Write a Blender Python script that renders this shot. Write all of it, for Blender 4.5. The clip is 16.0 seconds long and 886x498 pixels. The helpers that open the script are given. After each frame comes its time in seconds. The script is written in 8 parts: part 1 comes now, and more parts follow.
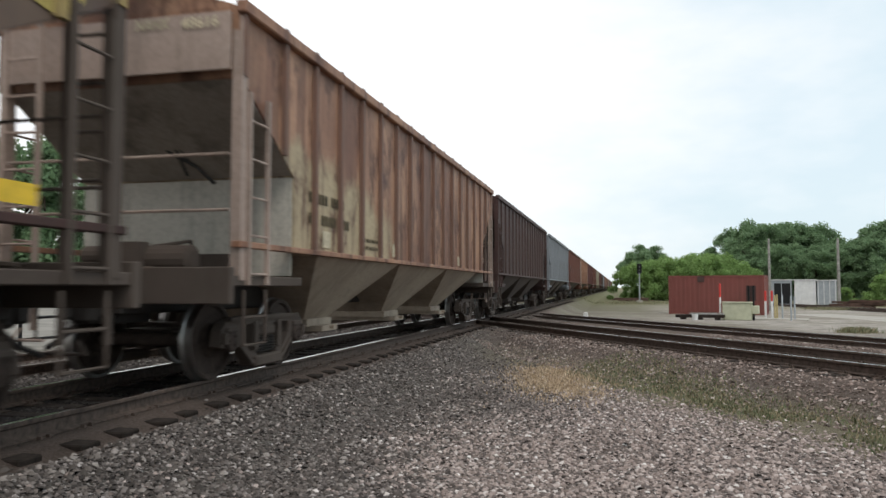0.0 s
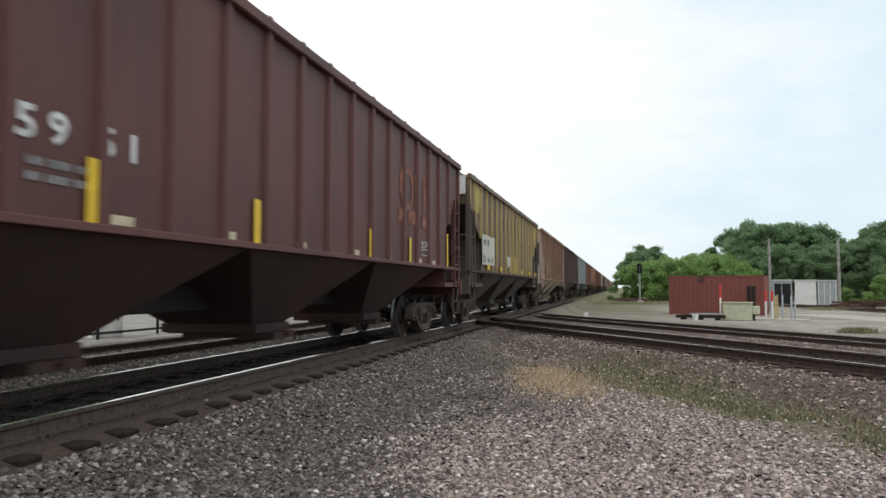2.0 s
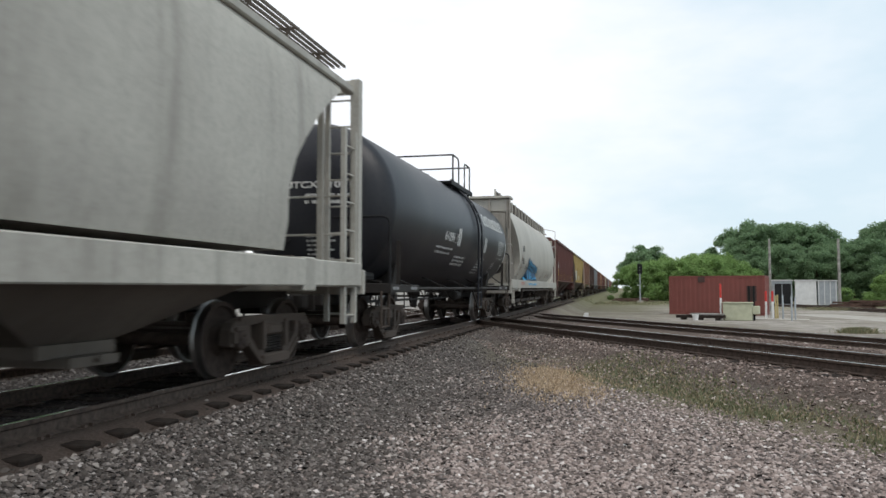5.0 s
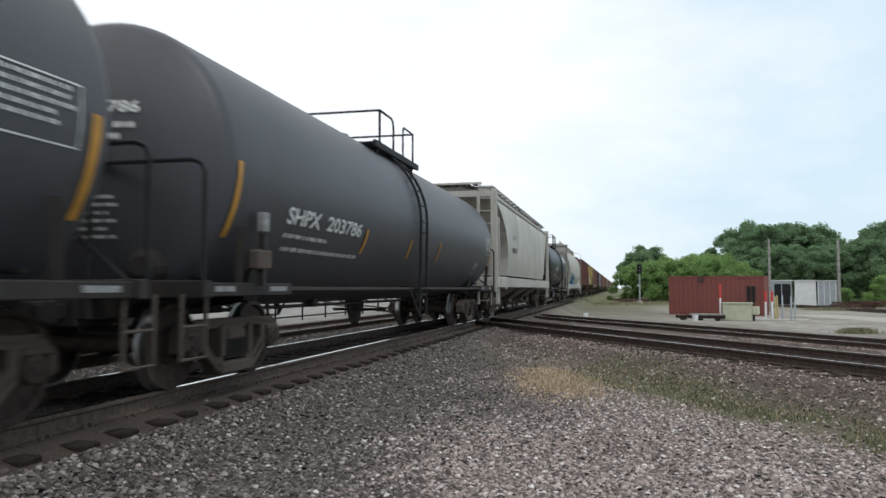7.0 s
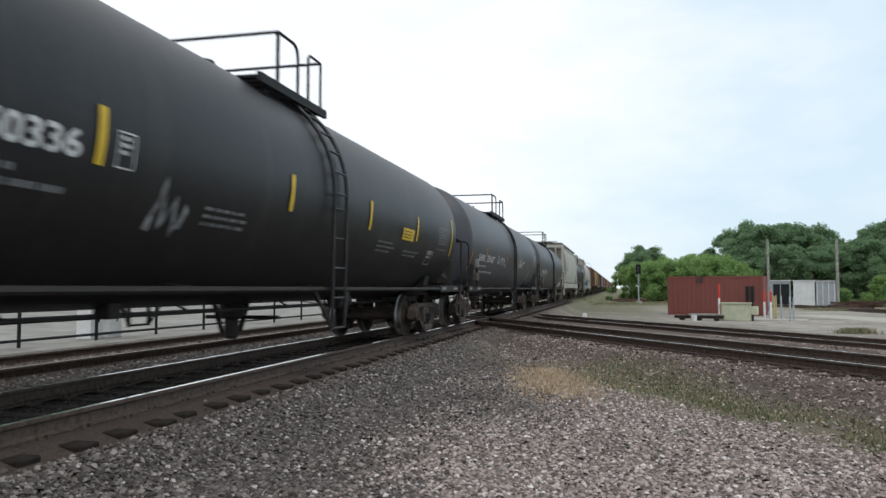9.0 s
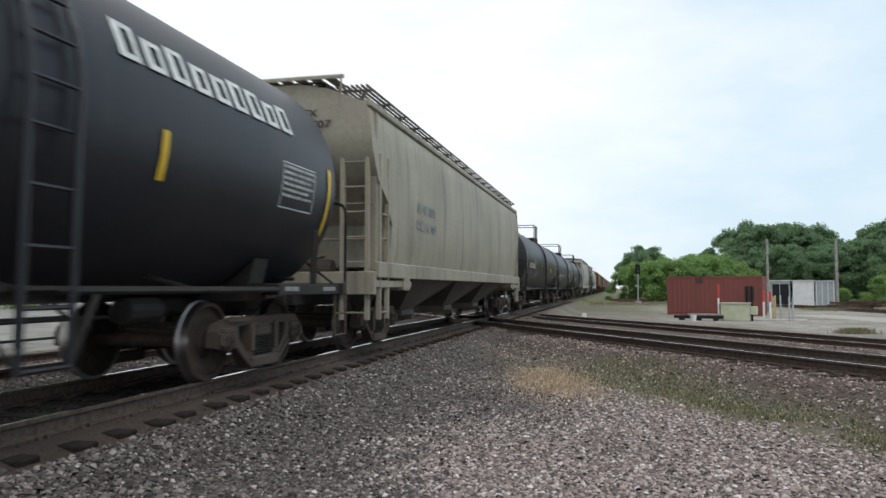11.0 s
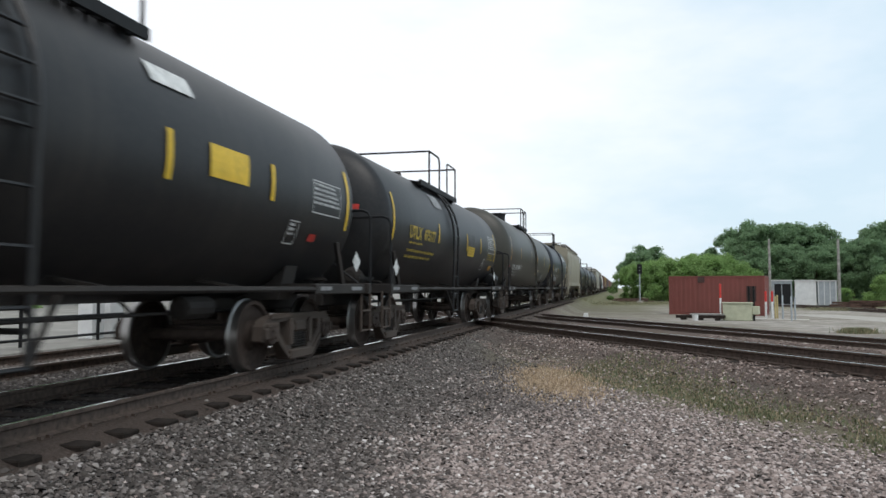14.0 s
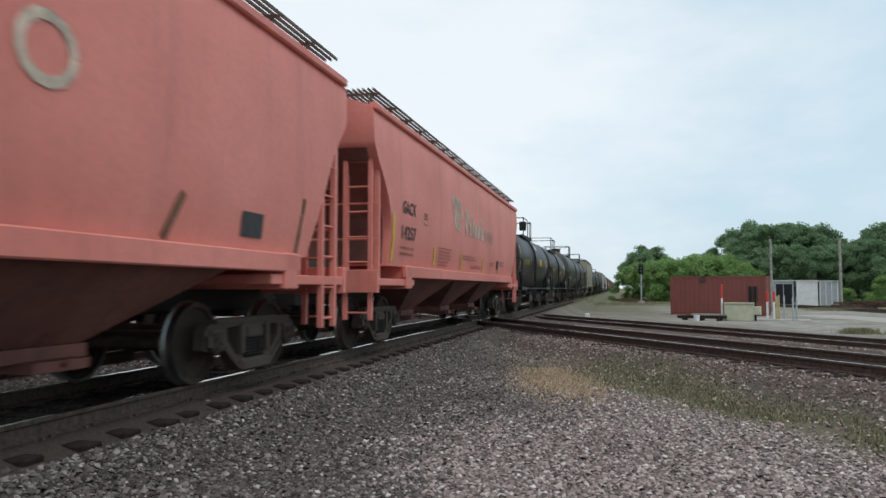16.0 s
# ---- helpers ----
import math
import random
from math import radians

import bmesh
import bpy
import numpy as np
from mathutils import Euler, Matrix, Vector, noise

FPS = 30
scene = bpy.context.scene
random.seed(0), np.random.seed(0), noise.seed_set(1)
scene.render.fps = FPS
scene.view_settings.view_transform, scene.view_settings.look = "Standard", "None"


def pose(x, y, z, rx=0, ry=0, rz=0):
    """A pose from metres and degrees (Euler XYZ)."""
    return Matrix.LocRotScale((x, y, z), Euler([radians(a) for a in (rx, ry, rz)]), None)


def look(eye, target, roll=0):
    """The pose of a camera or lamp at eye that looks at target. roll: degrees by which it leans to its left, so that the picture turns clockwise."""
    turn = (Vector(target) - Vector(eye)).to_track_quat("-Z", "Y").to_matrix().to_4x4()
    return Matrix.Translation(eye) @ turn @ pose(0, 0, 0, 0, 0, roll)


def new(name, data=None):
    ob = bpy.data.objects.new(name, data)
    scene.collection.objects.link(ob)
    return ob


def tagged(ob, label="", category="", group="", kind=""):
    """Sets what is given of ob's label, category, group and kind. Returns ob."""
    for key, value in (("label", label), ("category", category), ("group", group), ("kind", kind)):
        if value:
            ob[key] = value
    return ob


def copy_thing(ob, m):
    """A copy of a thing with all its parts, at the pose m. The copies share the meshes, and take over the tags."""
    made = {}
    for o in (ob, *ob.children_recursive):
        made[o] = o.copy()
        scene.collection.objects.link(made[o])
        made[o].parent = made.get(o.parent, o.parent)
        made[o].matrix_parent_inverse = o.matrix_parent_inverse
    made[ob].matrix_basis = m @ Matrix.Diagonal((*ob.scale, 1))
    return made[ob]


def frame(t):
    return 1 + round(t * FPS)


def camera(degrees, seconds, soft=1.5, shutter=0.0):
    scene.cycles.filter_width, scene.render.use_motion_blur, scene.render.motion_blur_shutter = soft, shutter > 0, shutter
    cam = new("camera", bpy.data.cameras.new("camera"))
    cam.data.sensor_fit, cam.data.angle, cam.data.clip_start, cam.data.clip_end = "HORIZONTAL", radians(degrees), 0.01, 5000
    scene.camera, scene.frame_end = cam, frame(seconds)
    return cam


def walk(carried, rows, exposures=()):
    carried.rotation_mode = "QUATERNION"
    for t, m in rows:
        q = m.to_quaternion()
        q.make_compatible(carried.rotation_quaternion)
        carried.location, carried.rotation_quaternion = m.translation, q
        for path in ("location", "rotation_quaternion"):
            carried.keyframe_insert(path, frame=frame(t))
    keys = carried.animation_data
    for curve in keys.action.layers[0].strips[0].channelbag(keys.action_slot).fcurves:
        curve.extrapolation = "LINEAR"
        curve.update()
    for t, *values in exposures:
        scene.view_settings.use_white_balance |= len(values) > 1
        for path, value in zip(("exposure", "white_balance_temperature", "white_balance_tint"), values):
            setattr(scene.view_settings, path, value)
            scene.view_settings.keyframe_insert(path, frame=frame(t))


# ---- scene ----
cam = camera(61.8, 16.0, soft=1.5, shutter=0.18)

# world axes: y runs along the main line, x to its right, z = 0 is the top of the rails
EYE = Vector((0.0, 0.0, 1.075))
YAW, PITCH = 13.345, 3.013      # degrees left of the line, and up
SPEED = 15.7                    # metres a second


def aim(pan, tip=0.0):
    """Camera pose for a small drift in degrees."""
    return pose(EYE.x, EYE.y, EYE.z, 90 + PITCH + tip, 0, YAW + pan)


PATH = [(0.0, 0.01, -0.04), (1.0, 0.06, -0.04), (2.0, 0.03, -0.02), (3.0, 0.05, 0.0), (4.0, 0.04, -0.01), (5.2, 0.045, -0.015),
        (6.5, 0.04, -0.01), (7.25, 0.0, 0.02), (8.0, -0.05, 0.02), (9.0, -0.06, 0.02), (10.3, -0.09, 0.02),
        (11.5, -0.11, 0.02), (12.5, -0.13, 0.02), (13.0, -0.13, 0.0), (13.5, -0.06, 0.01), (14.0, 0.03, 0.0),
        (15.0, 0.01, 0.02), (15.5, 0.1, 0.02), (16.0, 0.13, 0.02)]
walk(cam, [(t, aim(p, q)) for t, p, q in PATH], [(0.0, 0.06, 6800, 12), (4.0, 0.04, 6740, 12), (6.5, 0.0, 6440, 11), (14.4, 0.0, 6440, 11), (15.0, -0.14, 6380, 8), (15.5, -0.2, 6340, 8), (16.0, -0.2, 6300, 8)])

# ---------------------------------------------------------------- light
world = bpy.data.worlds.new("overcast_sky")
scene.world = world
world.use_nodes = True
wn, wl = world.node_tree.nodes, world.node_tree.links
wn.clear()
w_out = wn.new("ShaderNodeOutputWorld")
w_bg = wn.new("ShaderNodeBackground")
w_sky = wn.new("ShaderNodeTexSky")
w_sky.sky_type, w_sky.sun_disc = "NISHITA", False
w_sky.sun_elevation, w_sky.sun_rotation = radians(58), radians(134)
w_sky.air_density, w_sky.dust_density = 1.0, 2.0
w_gain = wn.new("ShaderNodeVectorMath"); w_gain.operation = "SCALE"; w_gain.inputs["Scale"].default_value = 0.12
w_co = wn.new("ShaderNodeTexCoord")
w_map = wn.new("ShaderNodeMapping"); w_map.inputs["Scale"].default_value = (1.0, 1.0, 2.6)
w_noise = wn.new("ShaderNodeTexNoise")
w_noise.inputs["Scale"].default_value, w_noise.inputs["Detail"].default_value, w_noise.inputs["Roughness"].default_value = 2.3, 5.0, 0.58
w_ramp = wn.new("ShaderNodeValToRGB")
w_ramp.color_ramp.elements[0].position, w_ramp.color_ramp.elements[0].color = 0.28, (0.66, 0.81, 0.9, 1)
w_ramp.color_ramp.elements[1].position, w_ramp.color_ramp.elements[1].color = 0.68, (0.985, 1.02, 1.045, 1)
w_mix = wn.new("ShaderNodeMix"); w_mix.data_type = "RGBA"; w_mix.inputs["Factor"].default_value = 0.88
wl.new(w_co.outputs["Generated"], w_map.inputs["Vector"])
wl.new(w_map.outputs["Vector"], w_noise.inputs["Vector"])
w_sep = wn.new("ShaderNodeSeparateXYZ")
w_add = wn.new("ShaderNodeMath"); w_add.operation = "MULTIPLY_ADD"; w_add.inputs[1].default_value = -0.9
wl.new(w_co.outputs["Generated"], w_sep.inputs["Vector"])
wl.new(w_sep.outputs["X"], w_add.inputs[0])
wl.new(w_noise.outputs["Fac"], w_add.inputs[2])
wl.new(w_add.outputs["Value"], w_ramp.inputs["Fac"])
wl.new(w_sky.outputs["Color"], w_gain.inputs[0])
wl.new(w_gain.outputs["Vector"], w_mix.inputs["A"])
wl.new(w_ramp.outputs["Color"], w_mix.inputs["B"])
wl.new(w_mix.outputs["Result"], w_bg.inputs["Color"])
wl.new(w_bg.outputs["Background"], w_out.inputs["Surface"])
w_bg.inputs["Strength"].default_value = 1.12

sun_data = bpy.data.lights.new("sun", "SUN")
sun_data.energy, sun_data.angle, sun_data.color = 1.25, radians(25), (1.0, 0.96, 0.9)
sun = new("sun", sun_data)
sun.matrix_world = look((23, -10, 50), (0, 12, 0))

# ---------------------------------------------------------------- materials


def material(name):
    m = bpy.data.materials.new(name)
    m.use_nodes = True
    t = m.node_tree
    return m, t.nodes, t.links, t.nodes["Principled BSDF"]


def noise_node(n, l, scale, detail=4.0, rough=0.55, stretch=(1, 1, 1), coords="Object"):
    co = n.new("ShaderNodeTexCoord")
    mp = n.new("ShaderNodeMapping")
    mp.inputs["Scale"].default_value = stretch
    nz = n.new("ShaderNodeTexNoise")
    nz.inputs["Scale"].default_value, nz.inputs["Detail"].default_value, nz.inputs["Roughness"].default_value = scale, detail, rough
    l.new(co.outputs[coords], mp.inputs["Vector"])
    l.new(mp.outputs["Vector"], nz.inputs["Vector"])
    return nz.outputs["Fac"]


def ramp(n, l, fac, stops):
    r = n.new("ShaderNodeValToRGB")
    els = r.color_ramp.elements
    while len(els) < len(stops):
        els.new(0.5)
    for e, (p, c) in zip(els, stops):
        e.position, e.color = p, (*c, 1) if len(c) == 3 else c
    l.new(fac, r.inputs["Fac"])
    return r.outputs["Color"]


def blend(n, l, a, b, fac):
    m = n.new("ShaderNodeMix"); m.data_type = "RGBA"
    for sock, v in (("A", a), ("B", b), ("Factor", fac)):
        if isinstance(v, (int, float)):
            m.inputs[sock].default_value = v
        elif isinstance(v, tuple):
            m.inputs[sock].default_value = (*v, 1)
        else:
            l.new(v, m.inputs[sock])
    return m.outputs["Result"]


def bump(n, l, bs, fac, strength=0.3, dist=0.02):
    b = n.new("ShaderNodeBump")
    b.inputs["Strength"].default_value, b.inputs["Distance"].default_value = strength, dist
    l.new(fac, b.inputs["Height"])
    l.new(b.outputs["Normal"], bs.inputs["Normal"])


def painted(name, base, second=None, rust=(0.16, 0.065, 0.03), rusty=0.25, rough=0.55, streak=0.5, dirt=(0.09, 0.075, 0.06), dirty=0.35, wear=None, gloss=0.28, panels=None):
    """Weathered paint on steel: fading, vertical streaks, rust blotches, road dirt."""
    m, n, l, bs = material(name)
    second = second or tuple(c * 0.75 for c in base)
    big = noise_node(n, l, 0.55, 3, 0.55)
    col = blend(n, l, base, second, ramp(n, l, big, [(0.36, (0, 0, 0)), (0.66, (1, 1, 1))]))
    if panels:
        # upright bands of another weathered tone, sheet by sheet
        band = noise_node(n, l, 1.0, 4, 0.6, (1.0, 1.9, 0.07))
        col = blend(n, l, col, panels, ramp(n, l, band, [(0.49, (0, 0, 0)), (0.64, (0.9, 0.9, 0.9))]))
    if wear:
        # another coat showing low on one end of the body: colour, height limits, lengthwise limits
        tint, zs, ys = wear
        co = n.new("ShaderNodeTexCoord")
        sp = n.new("ShaderNodeSeparateXYZ")
        l.new(co.outputs["Object"], sp.inputs["Vector"])
        sums = []
        for axis, (a, b) in (("Z", zs), ("Y", ys)):
            mr = n.new("ShaderNodeMapRange")
            mr.inputs["From Min"].default_value, mr.inputs["From Max"].default_value = a, b
            l.new(sp.outputs[axis], mr.inputs["Value"])
            sums.append(mr.outputs["Result"])
        k = n.new("ShaderNodeMath"); k.operation = "MULTIPLY"
        l.new(sums[0], k.inputs[0]); l.new(sums[1], k.inputs[1])
        patch = noise_node(n, l, 1.3, 6, 0.65, (1, 1, 0.6))
        k2 = n.new("ShaderNodeMath"); k2.operation = "ADD"
        l.new(k.outputs["Value"], k2.inputs[0]); l.new(patch, k2.inputs[1])
        col = blend(n, l, col, tint, ramp(n, l, k2.outputs["Value"], [(0.78, (0, 0, 0)), (0.98, (0.9, 0.9, 0.9))]))
    run = noise_node(n, l, 1.0, 6, 0.62, (2.2, 3.2, 0.22))
    s0 = ramp(n, l, run, [(0.5, (0, 0, 0)), (0.72, (streak, streak, streak))])
    col = blend(n, l, col, dirt, s0)
    spots = noise_node(n, l, 2.2, 8, 0.7, (1, 1, 0.5))
    e = 0.72 - 0.26 * rusty
    s1 = ramp(n, l, spots, [(e, (0, 0, 0)), (min(0.98, e + 0.12), (min(1, rusty * 2.2),) * 3)])
    col = blend(n, l, col, rust, s1)
    fine = noise_node(n, l, 14, 5, 0.7)
    s2 = ramp(n, l, fine, [(0.42, (0, 0, 0)), (0.75, (dirty, dirty, dirty))])
    col = blend(n, l, col, dirt, s2)
    l.new(col, bs.inputs["Base Color"])
    bs.inputs["Roughness"].default_value = rough
    bs.inputs["Specular IOR Level"].default_value = gloss
    bump(n, l, bs, fine, 0.12, 0.01)
    return m


def plain(name, base, rough=0.7, metal=0.0, grain=0.18, scale=9.0, spec=0.35):
    m, n, l, bs = material(name)
    f = noise_node(n, l, scale, 5, 0.65)
    dark = tuple(c * (1 - grain * 1.6) for c in base)
    light = tuple(min(1, c * (1 + grain)) for c in base)
    l.new(ramp(n, l, f, [(0.3, dark), (0.7, light)]), bs.inputs["Base Color"])
    bs.inputs["Roughness"].default_value, bs.inputs["Metallic"].default_value = rough, metal
    bs.inputs["Specular IOR Level"].default_value = spec
    bump(n, l, bs, f, 0.15, 0.01)
    return m


M = {}
M["rust_body"] = painted("faded_orange_rust_paint", (0.45, 0.25, 0.155), (0.23, 0.11, 0.07), rust=(0.105, 0.046, 0.03), rusty=0.8, streak=0.85, dirt=(0.1, 0.055, 0.04), panels=(0.19, 0.088, 0.058))
M["rust_side"] = painted("faded_orange_rust_side_paint", (0.45, 0.25, 0.155), (0.23, 0.11, 0.07), rust=(0.105, 0.046, 0.03), rusty=0.8, streak=0.85, dirt=(0.1, 0.055, 0.04), panels=(0.19, 0.088, 0.058), wear=((0.47, 0.38, 0.24), (3.3, 1.9), (-0.5, -5.5)))
M["rust_hopper"] = painted("dusty_tan_hopper_paint", (0.44, 0.36, 0.28), (0.31, 0.24, 0.18), rusty=0.35, streak=0.5, dirt=(0.11, 0.085, 0.065))
M["grimy_end"] = painted("soot_stained_end_sheet", (0.33, 0.29, 0.25), (0.25, 0.215, 0.185), rusty=0.2, streak=0.6, dirt=(0.07, 0.058, 0.05))
M["shaded_end"] = painted("shaded_brown_end_sheet", (0.04, 0.026, 0.022), (0.03, 0.02, 0.017), rusty=0.2, streak=0.4)
M["faded_end"] = painted("faded_pinkish_end_paint", (0.42, 0.32, 0.27), (0.32, 0.235, 0.195), rusty=0.3, streak=0.5)
M["pale_end"] = painted("pale_grey_end_paint", (0.56, 0.53, 0.46), (0.42, 0.395, 0.34), rusty=0.15, streak=0.6)
M["yellow_body"] = painted("dirty_yellow_brown_paint", (0.155, 0.1, 0.068), (0.102, 0.068, 0.052), rust=(0.085, 0.052, 0.045), rusty=0.45, streak=0.7, dirt=(0.085, 0.06, 0.05), dirty=0.3, panels=(0.27, 0.2, 0.09))
M["panel_white"] = plain("grubby_white_panel_paint", (0.52, 0.495, 0.43), 0.65, 0, 0.08, 2.5)
M["yellow_rib"] = painted("worn_yellow_rib_paint", (0.43, 0.32, 0.115), (0.28, 0.205, 0.085), rusty=0.35, streak=0.7, dirt=(0.13, 0.095, 0.06))
M["brown_body"] = painted("oxide_brown_paint", (0.135, 0.053, 0.046), (0.094, 0.039, 0.034), rusty=0.2, streak=0.5, dirt=(0.06, 0.032, 0.028))
M["brown_bay"] = painted("dark_oxide_brown_hopper_paint", (0.07, 0.036, 0.032), (0.045, 0.026, 0.023), rusty=0.2, streak=0.5, dirt=(0.04, 0.03, 0.026), rough=0.8)
M["dark_bay"] = painted("dark_hopper_sheet", (0.12, 0.098, 0.085), (0.07, 0.057, 0.05), rusty=0.25, streak=0.6, rough=0.85)
M["rust_rib"] = painted("dark_rusted_rib_paint", (0.2, 0.1, 0.066), (0.115, 0.056, 0.04), rust=(0.08, 0.04, 0.028), rusty=0.6, streak=0.6)
M["maroon_body"] = painted("dark_maroon_paint", (0.07, 0.034, 0.03), (0.05, 0.028, 0.026), rusty=0.2, streak=0.4)
M["grey_body"] = painted("blue_grey_paint", (0.24, 0.26, 0.28), rusty=0.12, streak=0.4)
M["red_body"] = painted("red_oxide_paint", (0.16, 0.062, 0.045), rusty=0.35, streak=0.5)
M["white_body"] = painted("grubby_white_paint", (0.44, 0.42, 0.375), (0.375, 0.355, 0.315), rusty=0.05, streak=0.22, dirt=(0.24, 0.215, 0.18), dirty=0.25)
M["grimy_white"] = painted("soot_brushed_white_paint", (0.38, 0.35, 0.305), (0.28, 0.255, 0.22), rusty=0.15, streak=0.6, dirt=(0.12, 0.1, 0.085), dirty=0.4)
M["recess_brown"] = painted("shaded_white_end_paint", (0.17, 0.145, 0.12), (0.12, 0.1, 0.083), rusty=0.2, streak=0.6)
M["light_grey_body"] = painted("pale_grey_paint", (0.48, 0.46, 0.41), (0.39, 0.37, 0.33), rusty=0.1, streak=0.5, dirt=(0.16, 0.145, 0.12))
M["beige_body"] = painted("weathered_beige_paint", (0.36, 0.33, 0.255), (0.29, 0.26, 0.2), rusty=0.2, streak=0.7, dirt=(0.13, 0.11, 0.085))
M["pink_body"] = painted("faded_salmon_red_paint", (0.77, 0.262, 0.212), (0.68, 0.215, 0.17), rusty=0.05, streak=0.18, dirt=(0.2, 0.09, 0.07), dirty=0.2)
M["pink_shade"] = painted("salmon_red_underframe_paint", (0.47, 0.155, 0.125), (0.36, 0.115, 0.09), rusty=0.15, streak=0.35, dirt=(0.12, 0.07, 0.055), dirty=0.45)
M["pink_dark"] = painted("dark_salmon_hopper_paint", (0.25, 0.1, 0.08), (0.15, 0.066, 0.054), rusty=0.2, streak=0.6, dirt=(0.06, 0.038, 0.032), dirty=0.4, rough=0.8)
M["black_tank"] = painted("black_tank_paint", (0.012, 0.012, 0.0135), (0.016, 0.0155, 0.016), rusty=0.05, streak=0.5, dirt=(0.042, 0.037, 0.033), rough=0.43, gloss=0.3)
M["charcoal_tank"] = painted("charcoal_tank_paint", (0.066, 0.068, 0.077), (0.073, 0.074, 0.081), rusty=0.06, streak=0.35, dirt=(0.06, 0.05, 0.042), rough=0.45)
M["olive_tank"] = painted("olive_black_tank_paint", (0.044, 0.041, 0.031), (0.036, 0.034, 0.027), rusty=0.06, streak=0.5, dirt=(0.058, 0.05, 0.039), rough=0.45, gloss=0.4)
M["navy_tank"] = painted("blue_black_tank_paint", (0.010, 0.0115, 0.018), (0.014, 0.0145, 0.019), rusty=0.03, streak=0.45, dirt=(0.034, 0.031, 0.03), rough=0.42, gloss=0.36)
M["under"] = painted("grimy_underframe_steel", (0.02, 0.0175, 0.0165), (0.028, 0.023, 0.02), rust=(0.07, 0.035, 0.022), rusty=0.3, streak=0.4, dirt=(0.045, 0.038, 0.033), rough=0.7)
M["under_light"] = painted("dusty_hopper_sheet", (0.15, 0.128, 0.108), (0.095, 0.08, 0.068), rusty=0.3, streak=0.6, rough=0.8)
M["truck"] = painted("brown_brake_dust_steel", (0.1, 0.077, 0.064), (0.062, 0.046, 0.038), rusty=0.3, streak=0.4, rough=0.85)
M["wheel"] = plain("wheel_steel", (0.06, 0.045, 0.038), 0.85, 0.0, 0.3, spec=0.15)
M["tread"] = plain("polished_wheel_tread", (0.3, 0.29, 0.28), 0.38, 1.0, 0.1)
M["white_mark"] = plain("white_stencil_paint", (0.62, 0.62, 0.6), 0.6, 0, 0.2)
M["dark_mark"] = plain("dark_stencil_paint", (0.05, 0.05, 0.05), 0.6, 0, 0.2)
M["faded_dark"] = plain("faded_dark_stencil_paint", (0.095, 0.058, 0.054), 0.7, 0, 0.25, 5.0)
M["grey_mark"] = plain("worn_grey_stencil_paint", (0.25, 0.25, 0.25), 0.6, 0, 0.3)
M["dark_grey_mark"] = plain("sooty_grey_panel_paint", (0.07, 0.07, 0.072), 0.6, 0, 0.3, 4.0)
M["yellow_mark"] = plain("yellow_reflective_strip", (0.72, 0.47, 0.03), 0.45, 0, 0.12)
M["orange_mark"] = plain("faded_orange_strip", (0.5, 0.25, 0.04), 0.5, 0, 0.2)
M["yellow_stencil"] = plain("yellow_stencil_paint", (0.5, 0.36, 0.05), 0.6, 0, 0.25)
M["blue_mark"] = plain("blue_spray_paint", (0.045, 0.30, 0.52), 0.5, 0, 0.25)
M["navy_mark"] = plain("dark_blue_spray_paint", (0.02, 0.06, 0.12), 0.5, 0, 0.25)
M["faded_orange_mark"] = plain("faded_orange_stencil_paint", (0.25, 0.1, 0.066), 0.75, 0, 0.55, 6.0)
M["red_mark"] = plain("red_placard_paint", (0.5, 0.04, 0.03), 0.5, 0, 0.15)
M["cream_mark"] = plain("cream_emblem_paint", (0.55, 0.47, 0.33), 0.6, 0, 0.25)
M["faded_cream"] = plain("worn_cream_paint", (0.60, 0.48, 0.375), 0.7, 0, 0.3, 4.0)
M["old_yellow"] = painted("old_yellow_paint", (0.42, 0.27, 0.04), (0.3, 0.2, 0.05), rusty=0.2, streak=0.5)
M["grime_mark"] = plain("dark_grime", (0.085, 0.065, 0.035), 0.8, 0, 0.3, 3.0)
M["light_seam"] = plain("dusty_weld_seam", (0.36, 0.34, 0.30), 0.8, 0, 0.2, 4.0)
M["rust_streak"] = plain("brown_rust_streak", (0.20, 0.10, 0.06), 0.8, 0, 0.3, 5.0)
M["pale_yellow_mark"] = plain("pale_yellow_emblem_paint", (0.42, 0.33, 0.10), 0.7, 0, 0.3, 4.0)


def rail_materials():
    top, n, l, bs = material("polished_rail_head")
    f = noise_node(n, l, 30, 3)
    l.new(ramp(n, l, f, [(0.3, (0.84, 0.84, 0.84)), (0.7, (0.95, 0.95, 0.95))]), bs.inputs["Base Color"])
    bs.inputs["Metallic"].default_value, bs.inputs["Roughness"].default_value = 1.0, 0.12
    M["rail_top"] = top
    M["rail_dull"] = plain("dull_rail_head", (0.30, 0.27, 0.25), 0.45, 0.7, 0.3, 20)
    M["rail_cross"] = plain("worn_rail_head", (0.9, 0.87, 0.84), 0.2, 1.0, 0.12, 20)
    M["rail_side"] = plain("rusty_rail_side", (0.085, 0.061, 0.049), 0.85, 0.0, 0.35, 14)


rail_materials()


